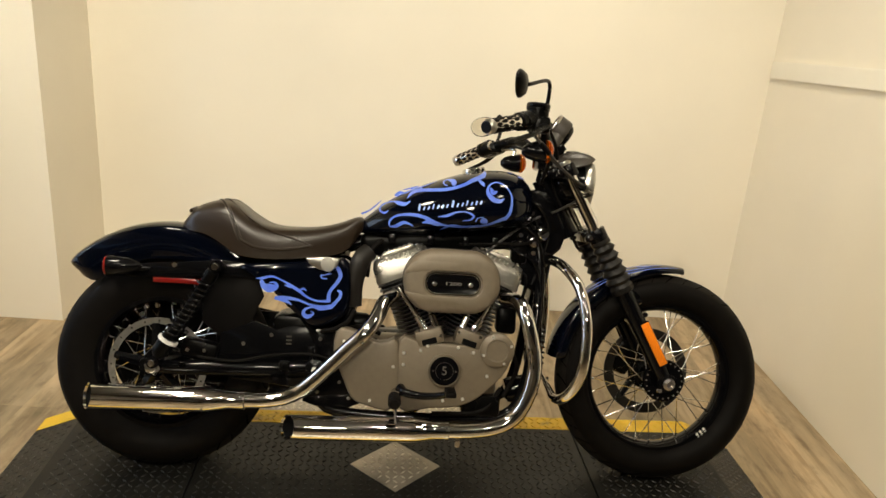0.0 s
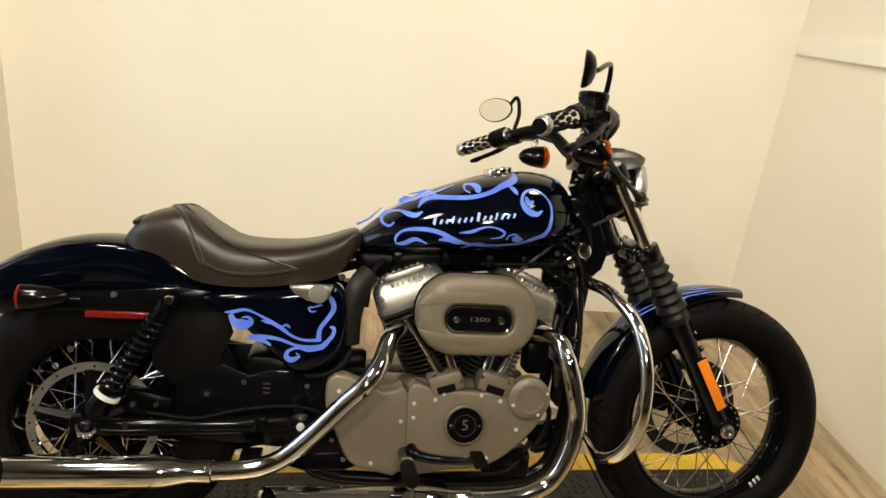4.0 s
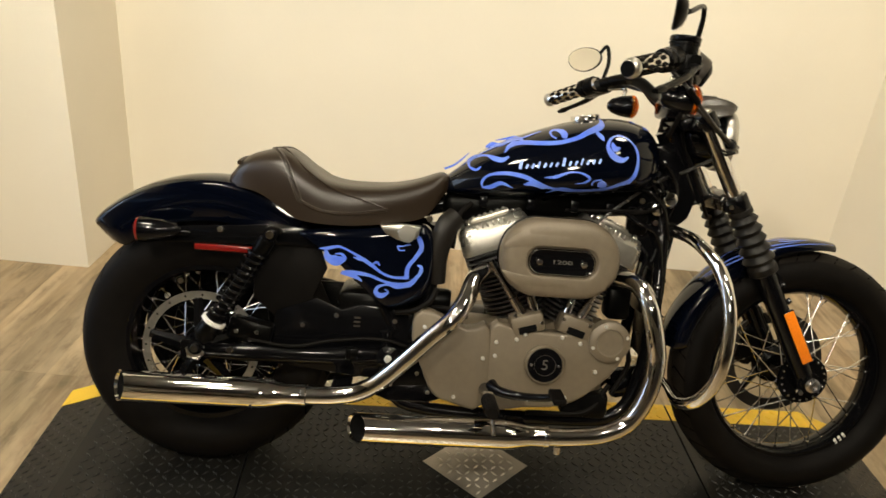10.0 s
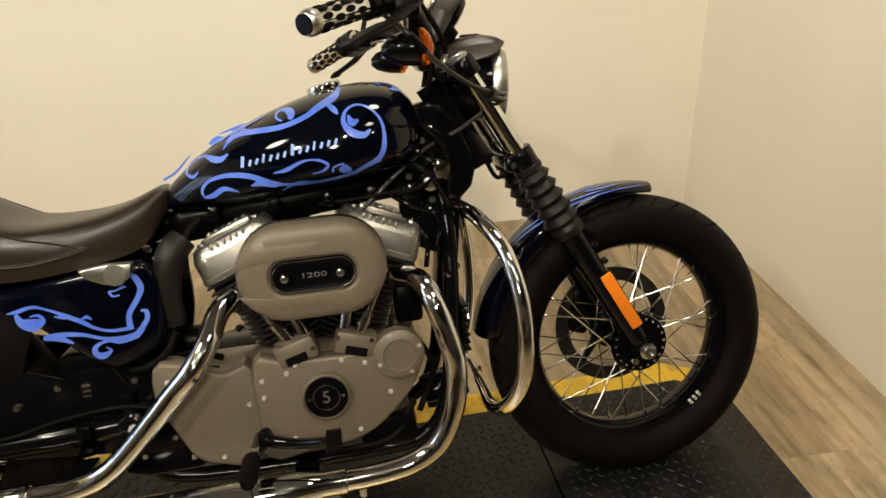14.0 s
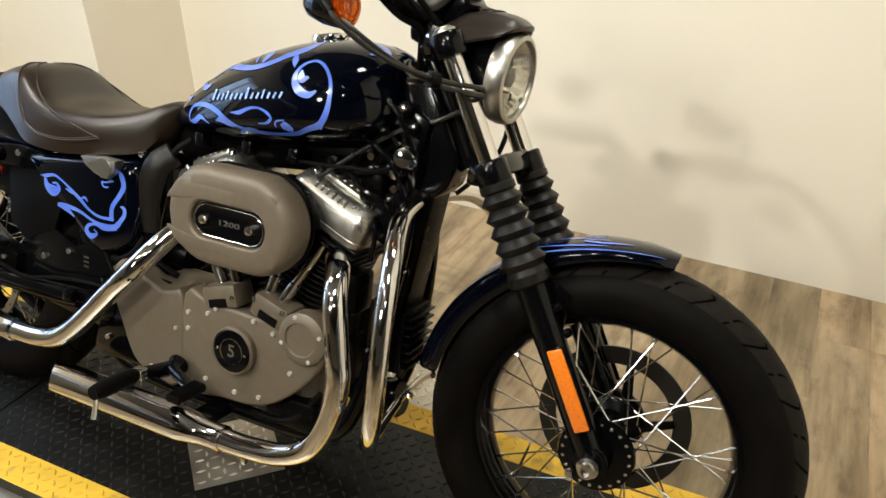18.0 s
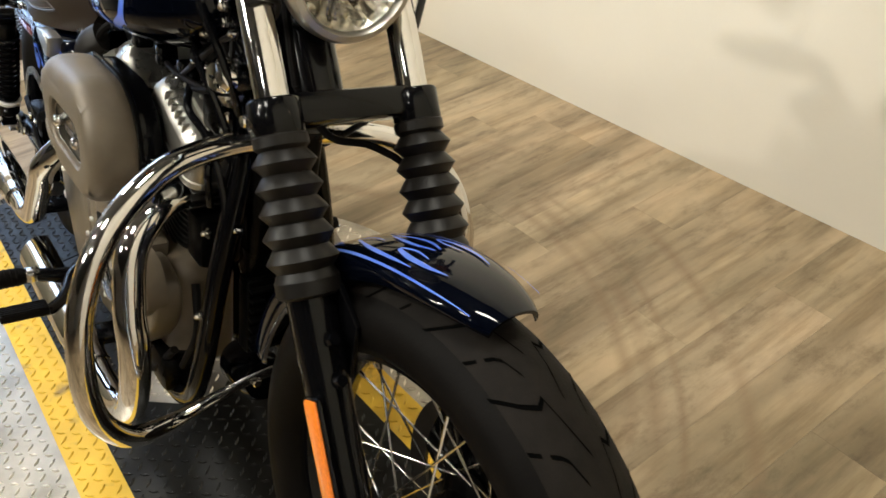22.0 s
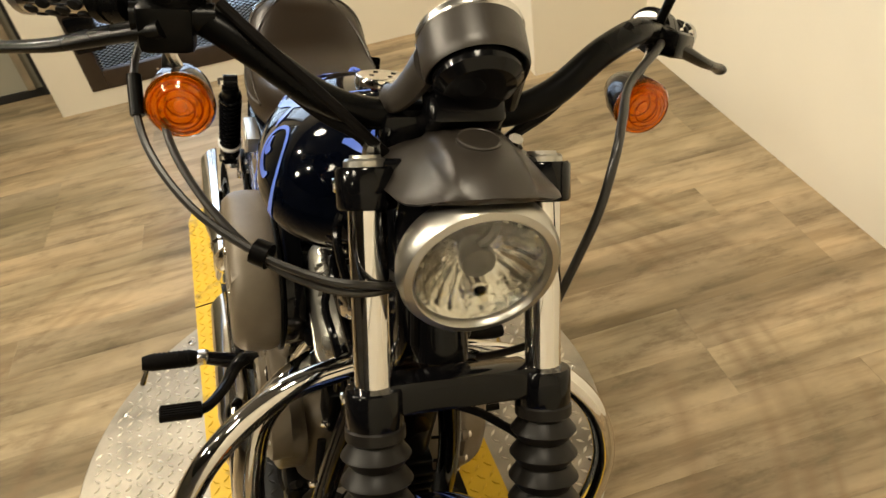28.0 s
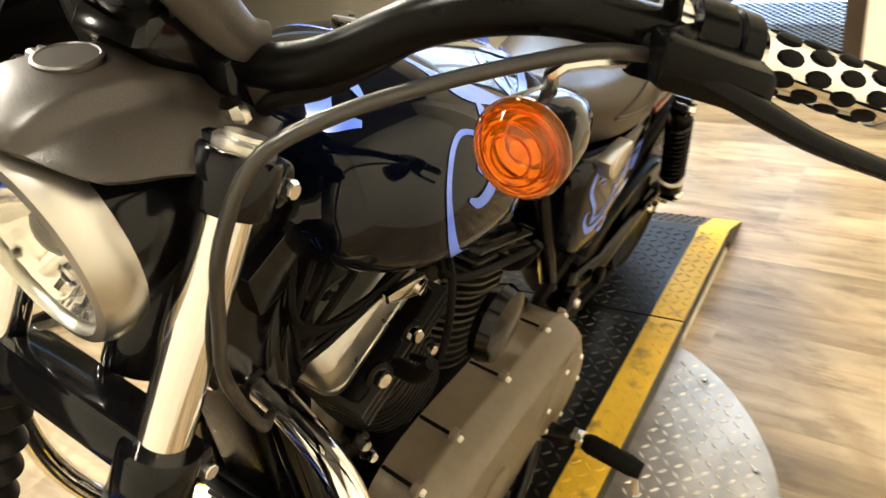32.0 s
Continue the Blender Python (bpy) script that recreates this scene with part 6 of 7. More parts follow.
side_ = HD.cross(V(0, 1, 0)).normalized()
for i in range(22):
    a = 2 * math.pi * (i + 0.5) / 22
    n = V(0, 1, 0) * math.cos(a) + side_ * math.sin(a)
    p0, p1 = HL + K * (HD * 0.0005 + n * 0.034), HL + K * (HD * 0.028 + n * 0.066)
    part("bowl_facet", tube([p0, p0.lerp(p1, 0.5) - HD * 0.004, p1], [0.0022, 0.0036, 0.0046], 4), (M_CHROME, M_BOWL, M_STEEL)[i % 3], hl)
for a in (35, 80, 145, 215, 325):
    part("lens_lug", lathe([(0.004, 0), (0.004, 0.003), (0, 0.004)], HL + HD * K * 0.030 + K * V(0, 0.070 * math.cos(radians(a)), 0.070 * math.sin(radians(a))), HD, 10), M_STEEL, hl)

rings = []
for u, hw, z, drop, up, bw in ((0.386, 0.078, 1.014, 0.020, 0.002, 0.36), (0.403, 0.086, 1.025, 0.034, 0.006, 0.38), (0.430, 0.089, 1.035, 0.048, 0.010, 0.40), (0.460, 0.087, 1.039, 0.047, 0.011, 0.42), (0.488, 0.083, 1.039, 0.038, 0.011, 0.44), (0.508, 0.080, 1.037, 0.031, 0.010, 0.46), (0.522, 0.075, 1.034, 0.024, 0.008, 0.50), (0.532, 0.064, 1.031, 0.016, 0.005, 0.56), (0.538, 0.046, 1.029, 0.008, 0.003, 0.64)):
    ring = []
    for k in range(33):
        t = -1 + 2 * k / 32
        bump_ = max(0.0, min(1.0, (bw + 0.08 - abs(t)) / 0.09))
        ring.append((u - 0.016 * abs(t) ** 3, 0.011 + hw * t, z - drop * abs(t) ** 2.3 + up * (bump_ * bump_ * (3 - 2 * bump_))))
    for k in range(32, -1, -1):
        t = -1 + 2 * k / 32
        ring.append((u - 0.004 - 0.016 * abs(t) ** 3, 0.011 + hw * t * 0.965, z - 0.005 - drop * abs(t) ** 2.3))
    rings.append(ring)
vis = bp("headlamp_visor", loft(bmesh.new(), rings), M_VISOR, None, "black headlamp visor with raised centre rib", True, 42)
part("visor_emblem", lathe([(0.0215, -0.003), (0.0215, 0.0012), (0.0195, 0.0022), (0.0185, 0.0014), (0, 0.0014)], (0.466, 0.011, 1.0502), (0.0, 0, 1), 32), M_VISOR, vis, "flush oval emblem plate")
GD = V(-0.84, 0, 0.54).normalized()
GC = V(0.431, 0.013, 1.099)
gg = bp("speedometer", lathe([(0.0, -0.022), (0.020, -0.021), (0.034, -0.017), (0.042, -0.009), (0.0445, 0.004), (0.0445, 0.012)], GC, GD, 48), M_BLACK, None, "round black speedometer in a hooded bracket", True, 25)
part("gauge_hood", lathe([(0.0450, 0.012), (0.0455, 0.000), (0.0485, -0.002), (0.0505, 0.002), (0.0510, 0.010), (0.0512, 0.043), (0.0475, 0.043), (0.0455, 0.030)], GC, GD, 48, closed=True), M_VISOR, gg, "satin black hood band")
part("gauge_rim", lathe([(0.0510, 0.039), (0.0525, 0.042), (0.0515, 0.048), (0.046, 0.048), (0.045, 0.044)], GC, GD, 48, closed=True), M_STEEL, gg)
part("gauge_face", lathe([(0.0455, 0.0435), (0.0, 0.0435)], GC, GD, 40), M_BLACK, gg)
part("gauge_glass", lathe([(0.0452, 0.0455), (0.03, 0.047), (0.0, 0.048)], GC, GD, 40), M_LENS, gg)
gb = bp("gauge_bracket", plate([(0.345, 1.012), (0.348, 1.050), (0.372, 1.072), (0.400, 1.084), (0.428, 1.074), (0.440, 1.056), (0.428, 1.040), (0.40, 1.024)], -0.030, 0.048, "y", 0.010, None, 3), M_BLACK, None, "gloss black gauge clamp", True)
for s in (-1, 1):
    part("bracket_ear", tube([(0.408, 0.013 + s * 0.044, 1.098), (0.392, 0.011 + s * 0.052, 1.070), (0.378, 0.009 + s * 0.060, 1.052), (0.362, 0.008 + s * 0.066, 1.046)], [0.022, 0.019, 0.016, 0.013], 14, 5, side=(0, 1, 0), flat=0.55), M_VISOR, gb)
bp("bar_riser", box((0.368, 0, 1.012), (0.05, 0.13, 0.055), 0.012), M_BLACK, None, "", True)
for s in (-1, 1):
    bp("riser_bolt", bolt((0.395, s * 0.075, 0.995), (0.3, 0, 1), 0.010, 0.022), M_STEEL, None, "", True)

# -- handlebar: the ends differ a little from side to side --
BAR_L = [(0.368, 0.0, 1.030), (0.368, 0.07, 1.030), (0.358, 0.125, 1.046), (0.330, 0.185, 1.080), (0.295, 0.240, 1.091), (0.250, 0.287, 1.078), (0.188, 0.340, 1.056), (0.107, 0.430, 1.020)]
BAR_R = [(0.368, -0.07, 1.030), (0.361, -0.125, 1.047), (0.342, -0.185, 1.085), (0.318, -0.235, 1.110), (0.288, -0.285, 1.116), (0.245, -0.326, 1.101), (0.152, -0.426, 1.072)]
bp("handlebar", tube(BAR_R[::-1] + BAR_L, 0.0162, 18, 6), M_SATIN, None, "satin black handlebar", True)


def bar_side(s):
    def P(a, b_, c):
        return V(a, s * b_, c)
    g0, g1 = (V(*BAR_R[-2]), V(*BAR_R[-1])) if s < 0 else (V(*BAR_L[-2]), V(*BAR_L[-1]))
    d = (g1 - g0).normalized()
    gp = bp("hand_grip", lathe([(0.017, 0.0), (0.0195, 0.004), (0.0185, 0.012), (0.0185, 0.112), (0.0205, 0.117), (0.0205, 0.128), (0.014, 0.136), (0.0, 0.136)], g0, d, 28), M_CHROME, None, "chrome grip with oval rubber pads", True)
    part("grip_end", lathe([(0.0206, 0.1165), (0.0212, 0.118), (0.0212, 0.128), (0.0185, 0.1335), (0.0140, 0.1366), (0.0, 0.1372)], g0, d, 28), M_BRUSHED, gp, "bright grip end cap")
    x = d.orthogonal().normalized()
    y = d.cross(x)
    for row in range(4):
        for col in range(8):
            a = 2 * math.pi * (col + 0.5 * (row % 2)) / 8
            n = math.cos(a) * x + math.sin(a) * y
            tt = d.cross(n)
            o = g0 + d * (0.022 + 0.026 * row)
            rings = [[o + (n * (0.0182 + h) + d * 0.0105 * k * math.cos(q) + tt * 0.0058 * k * math.sin(q)) for q in [2 * math.pi * j / 10 for j in range(10)]] for h, k in ((0, 1.0), (0.0022, 0.92), (0.0028, 0.6))]
            part("grip_pad", loft(bmesh.new(), rings), M_RUBBER, gp)
    sw = bp("switch_housing", lathe([(0.020, -0.056), (0.027, -0.052), (0.027, -0.026), (0.0235, -0.024), (0.023, -0.020), (0.026, -0.018), (0.026, -0.004), (0.020, 0.0)], g0, d, 24), M_SATIN, None, "", True)
    part("switch_button", box(g0 - d * 0.03 + V(-0.022, 0, 0.012), (0.012, 0.014, 0.010), 0.003), M_SATIN, sw)
    part("turn_button", box(g0 - d * 0.012 + V(-0.024, 0, -0.006), (0.012, 0.012, 0.010), 0.003), M_SATIN, sw)
    pc0 = V(0.300, -0.262, 1.106) if s < 0 else g0 - d * 0.052
    reach = 1.14 if s < 0 else 1.0
    perch = bp("lever_perch", box(pc0 + V(0.016, 0, -0.004), (0.055, 0.052, 0.046) if s < 0 else (0.055, 0.040, 0.034), 0.008), M_SATIN, None, "", True)
    if s > 0:
        rot_ = Matrix((d.cross(V(0, 0, 1)).normalized(), d, V(0, 0, 1))).transposed()
        part("clutch_perch", box(pc0 + d * 0.022 + V(0.030, 0.012, -0.006), (0.040, 0.085, 0.034), 0.008, None, rot_), M_SATIN, perch)
    part("perch_clamp", lathe([(0.0215, -0.012), (0.0215, 0.012)], pc0, d, 20), M_STEEL, perch)
    l0 = pc0 + V(0.040, 0, 0.0)
    lever = bp("brake_lever" if s < 0 else "clutch_lever", tube([l0, l0 + d * 0.05 * reach + V(0.012, s * 0.006, -0.005), l0 + d * 0.11 * reach + V(0.026, s * 0.018, -0.014), l0 + d * 0.17 * reach + V(0.022, s * 0.030, -0.022), l0 + d * 0.187 * reach + V(0.020, s * 0.034, -0.025), l0 + d * 0.205 * reach + V(0.018, s * 0.038, -0.026)], [0.013, 0.0125, 0.0098, 0.0085, 0.011, 0.007], 12, 4, side=(0, 0, 1), flat=0.75), M_SATIN, None, "black control lever", True)
    if s < 0:
        mc = bp("master_cylinder", lathe([(0.010, -0.022), (0.028, -0.020), (0.032, -0.012), (0.032, 0.028), (0.034, 0.030), (0.034, 0.034), (0.032, 0.035)], pc0 + V(0.008, 0.010, 0.010), (0.05, 0, 1), 32), M_SATIN, None, "black round brake fluid reservoir", True)
        part("reservoir_lid", lathe([(0.0335, 0.036), (0.0345, 0.038), (0.0345, 0.045), (0.032, 0.048), (0.026, 0.049), (0.025, 0.047), (0.0, 0.047)], pc0 + V(0.008, 0.010, 0.010), (0.05, 0, 1), 32), M_BLACK, mc)
        for q in (-0.017, 0.017):
            part("lid_screw", bolt(pc0 + V(0.0105, 0.010 + q, 0.0570), (0.05, 0, 1), 0.0040, 0.002), M_STEEL, mc)
        part("sight_glass", lathe([(0.009, 0), (0.009, 0.002), (0, 0.003)], pc0 + V(-0.0235, 0.010, 0.022), (-1, 0, 0), 16), M_STEEL, mc)
        part("cylinder_body", tube([pc0 + V(0.026, 0.045, 0.004), pc0 + V(0.026, -0.030, 0.004)], 0.014, 14), M_SATIN, mc)
        bp("brake_hose", tube([pc0 + V(0.03, 0.05, 0.02), pc0 + V(0.06, 0.09, -0.01), V(0.40, -0.09, 1.03), V(0.40, -0.03, 0.95), V(0.47, -0.03, 0.80)], 0.0055, 8, 6), M_RUBBER, None, "", True)
    # turn signal under the perch
    c = V(0.332, -0.256, 1.029) if s < 0 else V(0.318, 0.256, 1.015)
    ts = bp("turn_signal", lathe([(0.008, -0.062), (0.020, -0.050), (0.029, -0.025), (0.0325, 0.0), (0.0325, 0.006)], c, (1, 0, 0.02), 28), M_BLACK, None, "bullet turn signal with amber lens", True)
    amber = part("amber_lens", lathe([(0.0315, 0.004), (0.0335, 0.007), (0.0335, 0.013), (0.0300, 0.019), (0.0285, 0.0188), (0.0240, 0.0235), (0.0225, 0.0232), (0.0170, 0.0268), (0.0155, 0.0264), (0.0100, 0.0292), (0.0, 0.0302)], c, (1, 0, 0.02), 36), M_AMBER, ts, "domed amber signal lens")
    amber.visible_shadow = False
    part("reflector", lathe([(0.0305, 0.012), (0.0285, 0.004), (0.024, -0.004), (0.017, -0.010), (0.011, -0.012), (0.0, -0.012)], c, (1, 0, 0.02), 18), M_CHROME, ts, sharp=6)
    for r_, h_ in ((0.0262, 0.0155), (0.0195, 0.0200), (0.0128, 0.0228)):
        part("lens_ring", lathe([(r_, h_), (r_ + 0.0016, h_ - 0.0008), (r_ + 0.0008, h_ - 0.0024)], c, (1, 0, 0.02), 28, closed=True), M_AMBERDARK, ts)
    part("bulb_seat", lathe([(0.0125, -0.0115), (0.0125, -0.004), (0.0085, -0.003), (0.0085, -0.009), (0.0, -0.009)], c, (1, 0, 0.02), 20), M_SATIN, ts)
    part("bulb", lathe([(0.0055, -0.009), (0.0080, 0.000), (0.0085, 0.006), (0.0060, 0.012), (0.0, 0.014)], c, (1, 0, 0.02), 18), M_BULB, ts)
    part("signal_stem", tube([c + V(-0.018, 0, 0.026), c + V(-0.016, s * 0.008, 0.050), pc0 + V(0.012, 0, -0.014)], 0.0055, 8, 3), M_STEEL, ts)
    # mirror
    m0 = pc0 + V(0.022, 0, 0.018)
    mc_ = V(0.235, -0.430, 1.190) if s < 0 else V(0.195, 0.366, 1.146)
    mir = bp("mirror", tube([m0, m0 + V(0.012, s * 0.004, 0.05), m0 + V(0.006, s * 0.03, 0.098), mc_ + V(0.028, -s * 0.01, 0.002), mc_ + V(0.012, 0, 0)], [0.0062, 0.006, 0.0055, 0.0055, 0.008], 10, 5), M_SATIN, None, "teardrop mirror on a bent black stem", True)
    nrm = (V(-0.97, 0.24, 0.05) if s < 0 else V(-0.70, -0.70, 0.10)).normalized()
    xx = V(0, 0, 1).cross(nrm).normalized()
    yy = nrm.cross(xx)

    def shell(k, off, kx=1.0):
        return [mc_ + nrm * off + k * (0.062 * math.cos(q) * (1 + 0.10 * math.sin(q)) * xx + 0.037 * math.sin(q) * yy) for q in [2 * math.pi * j / 28 for j in range(28)]]
    part("mirror_shell", loft(bmesh.new(), [shell(0.30, -0.020), shell(0.70, -0.015), shell(0.95, -0.004), shell(1.0, 0.003), shell(0.96, 0.005)]), M_SATIN, mir)
    part("mirror_glass", loft(bmesh.new(), [shell(0.93, 0.0045), shell(0.93, 0.0062)]), M_MIRROR, mir)


both(bar_side)
# cables
bp("clutch_cable", tube([(0.262, 0.300, 1.068), (0.300, 0.274, 1.074), (0.36, 0.214, 1.058), (0.42, 0.180, 1.047), (0.458, 0.160, 1.028), (0.479, 0.146, 0.975), (0.481, 0.134, 0.913), (0.477, 0.123, 0.845), (0.455, 0.125, 0.775), (0.41, 0.08, 0.71), (0.35, 0.04, 0.66)], 0.0050, 10, 6), M_CABLE, None, "black clutch cable", True)
for k, dv in ((0, 0.0), (1, 0.016)):
    bp("throttle_cable", tube([(0.275, -0.285 + dv, 1.090 - 0.03 * k), (0.318, -0.298 + dv * 1.6, 1.050 - 0.02 * k), (0.365, -0.290 + dv * 1.4, 1.000), (0.420, -0.250 + dv, 0.960), (0.472, -0.190 + dv * 0.3, 0.938 - 0.008 * k), (0.505, -0.135, 0.930 - 0.01 * k), (0.512, -0.095, 0.925 - 0.01 * k), (0.485, -0.060, 0.90), (0.42, -0.05, 0.86), (0.33, -0.07, 0.82), (0.20, -0.10, 0.72), (0.12, -0.08, 0.64)], 0.0041, 8, 6), M_CABLE, None, "black throttle cable", True)
part("cable_sleeve", tube([(0.318, -0.298, 1.050), (0.345, -0.296, 1.020)], 0.0072, 10), M_SATIN, bpy.data.objects["throttle_cable"])
bp("cable_clip", lathe([(0.013, -0.008), (0.013, 0.008)], (0.468, -0.188, 0.936), (0.5, 0.8, -0.15), 12), M_SATIN, None, "", True)
for s in (-1, 1):
    bp("switch_wiring", tube([(0.31, s * 0.225, 1.105), (0.355, s * 0.13, 1.030), (0.375, s * 0.08, 1.005), (0.36, s * 0.04, 0.94)], 0.0065, 8, 5), M_RUBBER, None, "", True)
    for i in range(2 if s < 0 else 4):
        bp("wiring_hose", tube([(0.33 - i * 0.02, s * (0.05 + 0.01 * i), 0.86 - i * 0.02), (0.36, s * 0.07, 0.78 - i * 0.02), (0.30 - 0.06 * i, s * 0.085, 0.745), (0.20 - 0.09 * i, s * 0.07, 0.735)], 0.0045, 7, 4), M_RUBBER)
# hoses and pipes round the engine
for q in ([(-0.22, -0.09, 0.46), (-0.17, -0.12, 0.47), (-0.12, -0.11, 0.45)], [(-0.23, -0.10, 0.44), (-0.18, -0.13, 0.44), (-0.13, -0.12, 0.43)], [(0.28, -0.09, 0.43), (0.31, -0.10, 0.36), (0.27, -0.11, 0.27)], [(0.26, -0.12, 0.30), (0.20, -0.14, 0.23), (0.05, -0.13, 0.215)], [(-0.13, -0.07, 0.735), (-0.16, -0.09, 0.70), (-0.17, -0.09, 0.62)]):
    bp("engine_hose", tube(q, 0.007, 9, 5), M_RUBBER)
for q in ((0.335, -0.06, 0.845), (0.345, -0.055, 0.80), (0.30, -0.075, 0.775), (0.345, -0.06, 0.72), (-0.232, -0.098, 0.690), (0.35, -0.05, 0.655)):
    bp("frame_bolt", bolt(q, (0, -1, 0), 0.009, 0.010), M_CHROME)
bp("engine_mount", plate([(0.30, 0.68), (0.35, 0.73), (0.375, 0.66), (0.35, 0.60), (0.31, 0.62)], -0.065, -0.045, "y", 0.004), M_BLACK)
bp("engine_mount", plate([(0.33, 0.88), (0.40, 0.85), (0.39, 0.80), (0.33, 0.82)], -0.06, 0.06, "y", 0.004), M_BLACK)
# small fittings round the steering neck and under the tank
for u, v, w, r_ in ((0.300, -0.085, 0.862, 0.008), (0.352, -0.072, 0.868, 0.010), (0.372, -0.066, 0.838, 0.007), (0.322, -0.082, 0.826, 0.007), (0.368, -0.060, 0.776, 0.009), (0.300, -0.070, 0.752, 0.007), (0.338, -0.062, 0.700, 0.008), (0.372, -0.058, 0.640, 0.007), (0.360, -0.100, 0.560, 0.006), (0.262, -0.072, 0.772, 0.006), (0.385, -0.064, 0.570, 0.006), (0.352, -0.110, 0.420, 0.007)):
    fit_ = bp("neck_bolt", lathe([(r_ * 0.8, 0), (r_ * 0.8, 0.006), (r_ * 0.55, 0.010), (0, 0.011)], (u, v, w), (0, -1, 0.1), 12), M_CHROME)
    part("bolt_washer", lathe([(r_ * 1.4, -0.002), (r_ * 1.4, 0.001), (r_ * 0.5, 0.001)], (u, v, w), (0, -1, 0.1), 14), M_BLACK, fit_)
sw_ = bp("ignition_lock", lathe([(0.024, -0.03), (0.026, 0.0), (0.024, 0.012), (0.017, 0.020), (0.006, 0.022), (0.0, 0.022)], (0.366, -0.074, 0.783), (0.2, -1, 0.1), 24), M_CHROME, None, "chrome ignition lock")
part("key_slot", box((0.369, -0.0965, 0.785), (0.010, 0.002, 0.003)), M_HOLE, sw_)
for q in ([(0.285, -0.07, 0.89), (0.345, -0.10, 0.87), (0.385, -0.085, 0.80), (0.375, -0.06, 0.71), (0.345, -0.07, 0.62)], [(0.265, -0.06, 0.80), (0.31, -0.095, 0.80), (0.355, -0.09, 0.76), (0.385, -0.07, 0.68)], [(0.24, -0.07, 0.755), (0.29, -0.098, 0.72), (0.345, -0.092, 0.69), (0.372, -0.08, 0.60), (0.372, -0.095, 0.48)], [(0.30, -0.06, 0.67), (0.325, -0.085, 0.64), (0.318, -0.08, 0.58)]):
    bp("neck_hose", tube(q, 0.0055, 8, 5), M_BLACK)
for u in (-0.10, 0.02, 0.13, 0.22):
    bp("tank_bracket", box((u, -0.070, 0.742 + 0.02 * (u + 0.1)), (0.022, 0.030, 0.030), 0.005), M_BLACK)
# upper rocker covers with raised ridges
for deg in (-22.5, 22.5):
    ax = tilt(deg)
    x = V(ax.z, 0, -ax.x)
    rot = Matrix((x, (0, 1, 0), ax)).transposed()
    ridge = bp("rocker_ridge", box(CRANK + ax * 0.418 + V(0, -0.02, 0), (0.105, 0.100, 0.014), 0.006, None, rot), M_ALU)
    for k in range(6):
        part("ridge_tooth", box(CRANK + ax * 0.426 + x * (-0.040 + 0.016 * k) + V(0, -0.050, 0), (0.008, 0.022, 0.006), 0.002, None, rot), M_ALU, ridge)

# ---- parked motorcycle far behind, by the garage door ----
pk = thing("parked_motorcycle", "dark motorcycle with pale fairing parked by the garage door", "motorcycle", Matrix.Translation((-1.65, -0.22, FLOOR)) @ Matrix.Rotation(radians(115), 4, "Z"))
part("front_tyre", lathe(tyre_profile(0.31, 0.22, 0.055, 0.03), (0, 0, 0.31), (0, 1, 0), 48, closed=True), M_RUBBER, pk)
part("front_rim", lathe([(0.225, 0.03), (0.205, 0.02), (0.205, -0.02), (0.225, -0.03)], (0, 0, 0.31), (0, 1, 0), 48, closed=True), M_STEEL, pk)
for i in range(10):
    part("wheel_spoke", tube([(0, 0, 0.31), (0.21 * math.cos(i * 0.628), 0, 0.31 + 0.21 * math.sin(i * 0.628))], 0.006, 6), M_STEEL, pk)
part("front_fender", fender(V(0, 0, 0.31), 0.325, 40, 150, 0.06, 0.03, 24), M_TRIM, pk)
for s in (-1, 1):
    part("fork_leg", tube([(0, s * 0.09, 0.31), (-0.28, s * 0.09, 0.86)], 0.022, 12), M_STEEL, pk)
part("fairing", loft(bmesh.new(), [[(-0.30 + dx, w * math.cos(a), z + h * math.sin(a)) for a in [2 * math.pi * j / 20 for j in range(20)]] for dx, w, z, h in ((0.22, 0.05, 0.80, 0.05), (0.16, 0.15, 0.83, 0.12), (0.02, 0.20, 0.88, 0.18), (-0.12, 0.17, 0.86, 0.15))]), M_TRIM, pk, "pale painted fairing")
part("body", loft(bmesh.new(), [[(dx, w * math.cos(a), z + h * math.sin(a)) for a in [2 * math.pi * j / 18 for j in range(18)]] for dx, w, z, h in ((-0.35, 0.10, 0.60, 0.20), (-0.6, 0.14, 0.62, 0.26), (-0.95, 0.13, 0.58, 0.22), (-1.4, 0.10, 0.66, 0.10))]), M_BLACK, pk)
part("rear_tyre", lathe(tyre_profile(0.31, 0.22, 0.065, 0.03), (-1.45, 0, 0.31), (0, 1, 0), 40, closed=True), M_RUBBER, pk)
part("turn_signal", lathe([(0.02, -0.03), (0.026, 0.0), (0.02, 0.02), (0, 0.025)], (-0.18, 0.20, 0.92), (1, 0, 0), 16), M_AMBERREF, pk, "amber turn signal")
part("handlebar", tube([(-0.42, -0.36, 1.06), (-0.34, -0.16, 1.02), (-0.34, 0.16, 1.02), (-0.42, 0.36, 1.06)], 0.013, 10, 4), M_SATIN, pk)

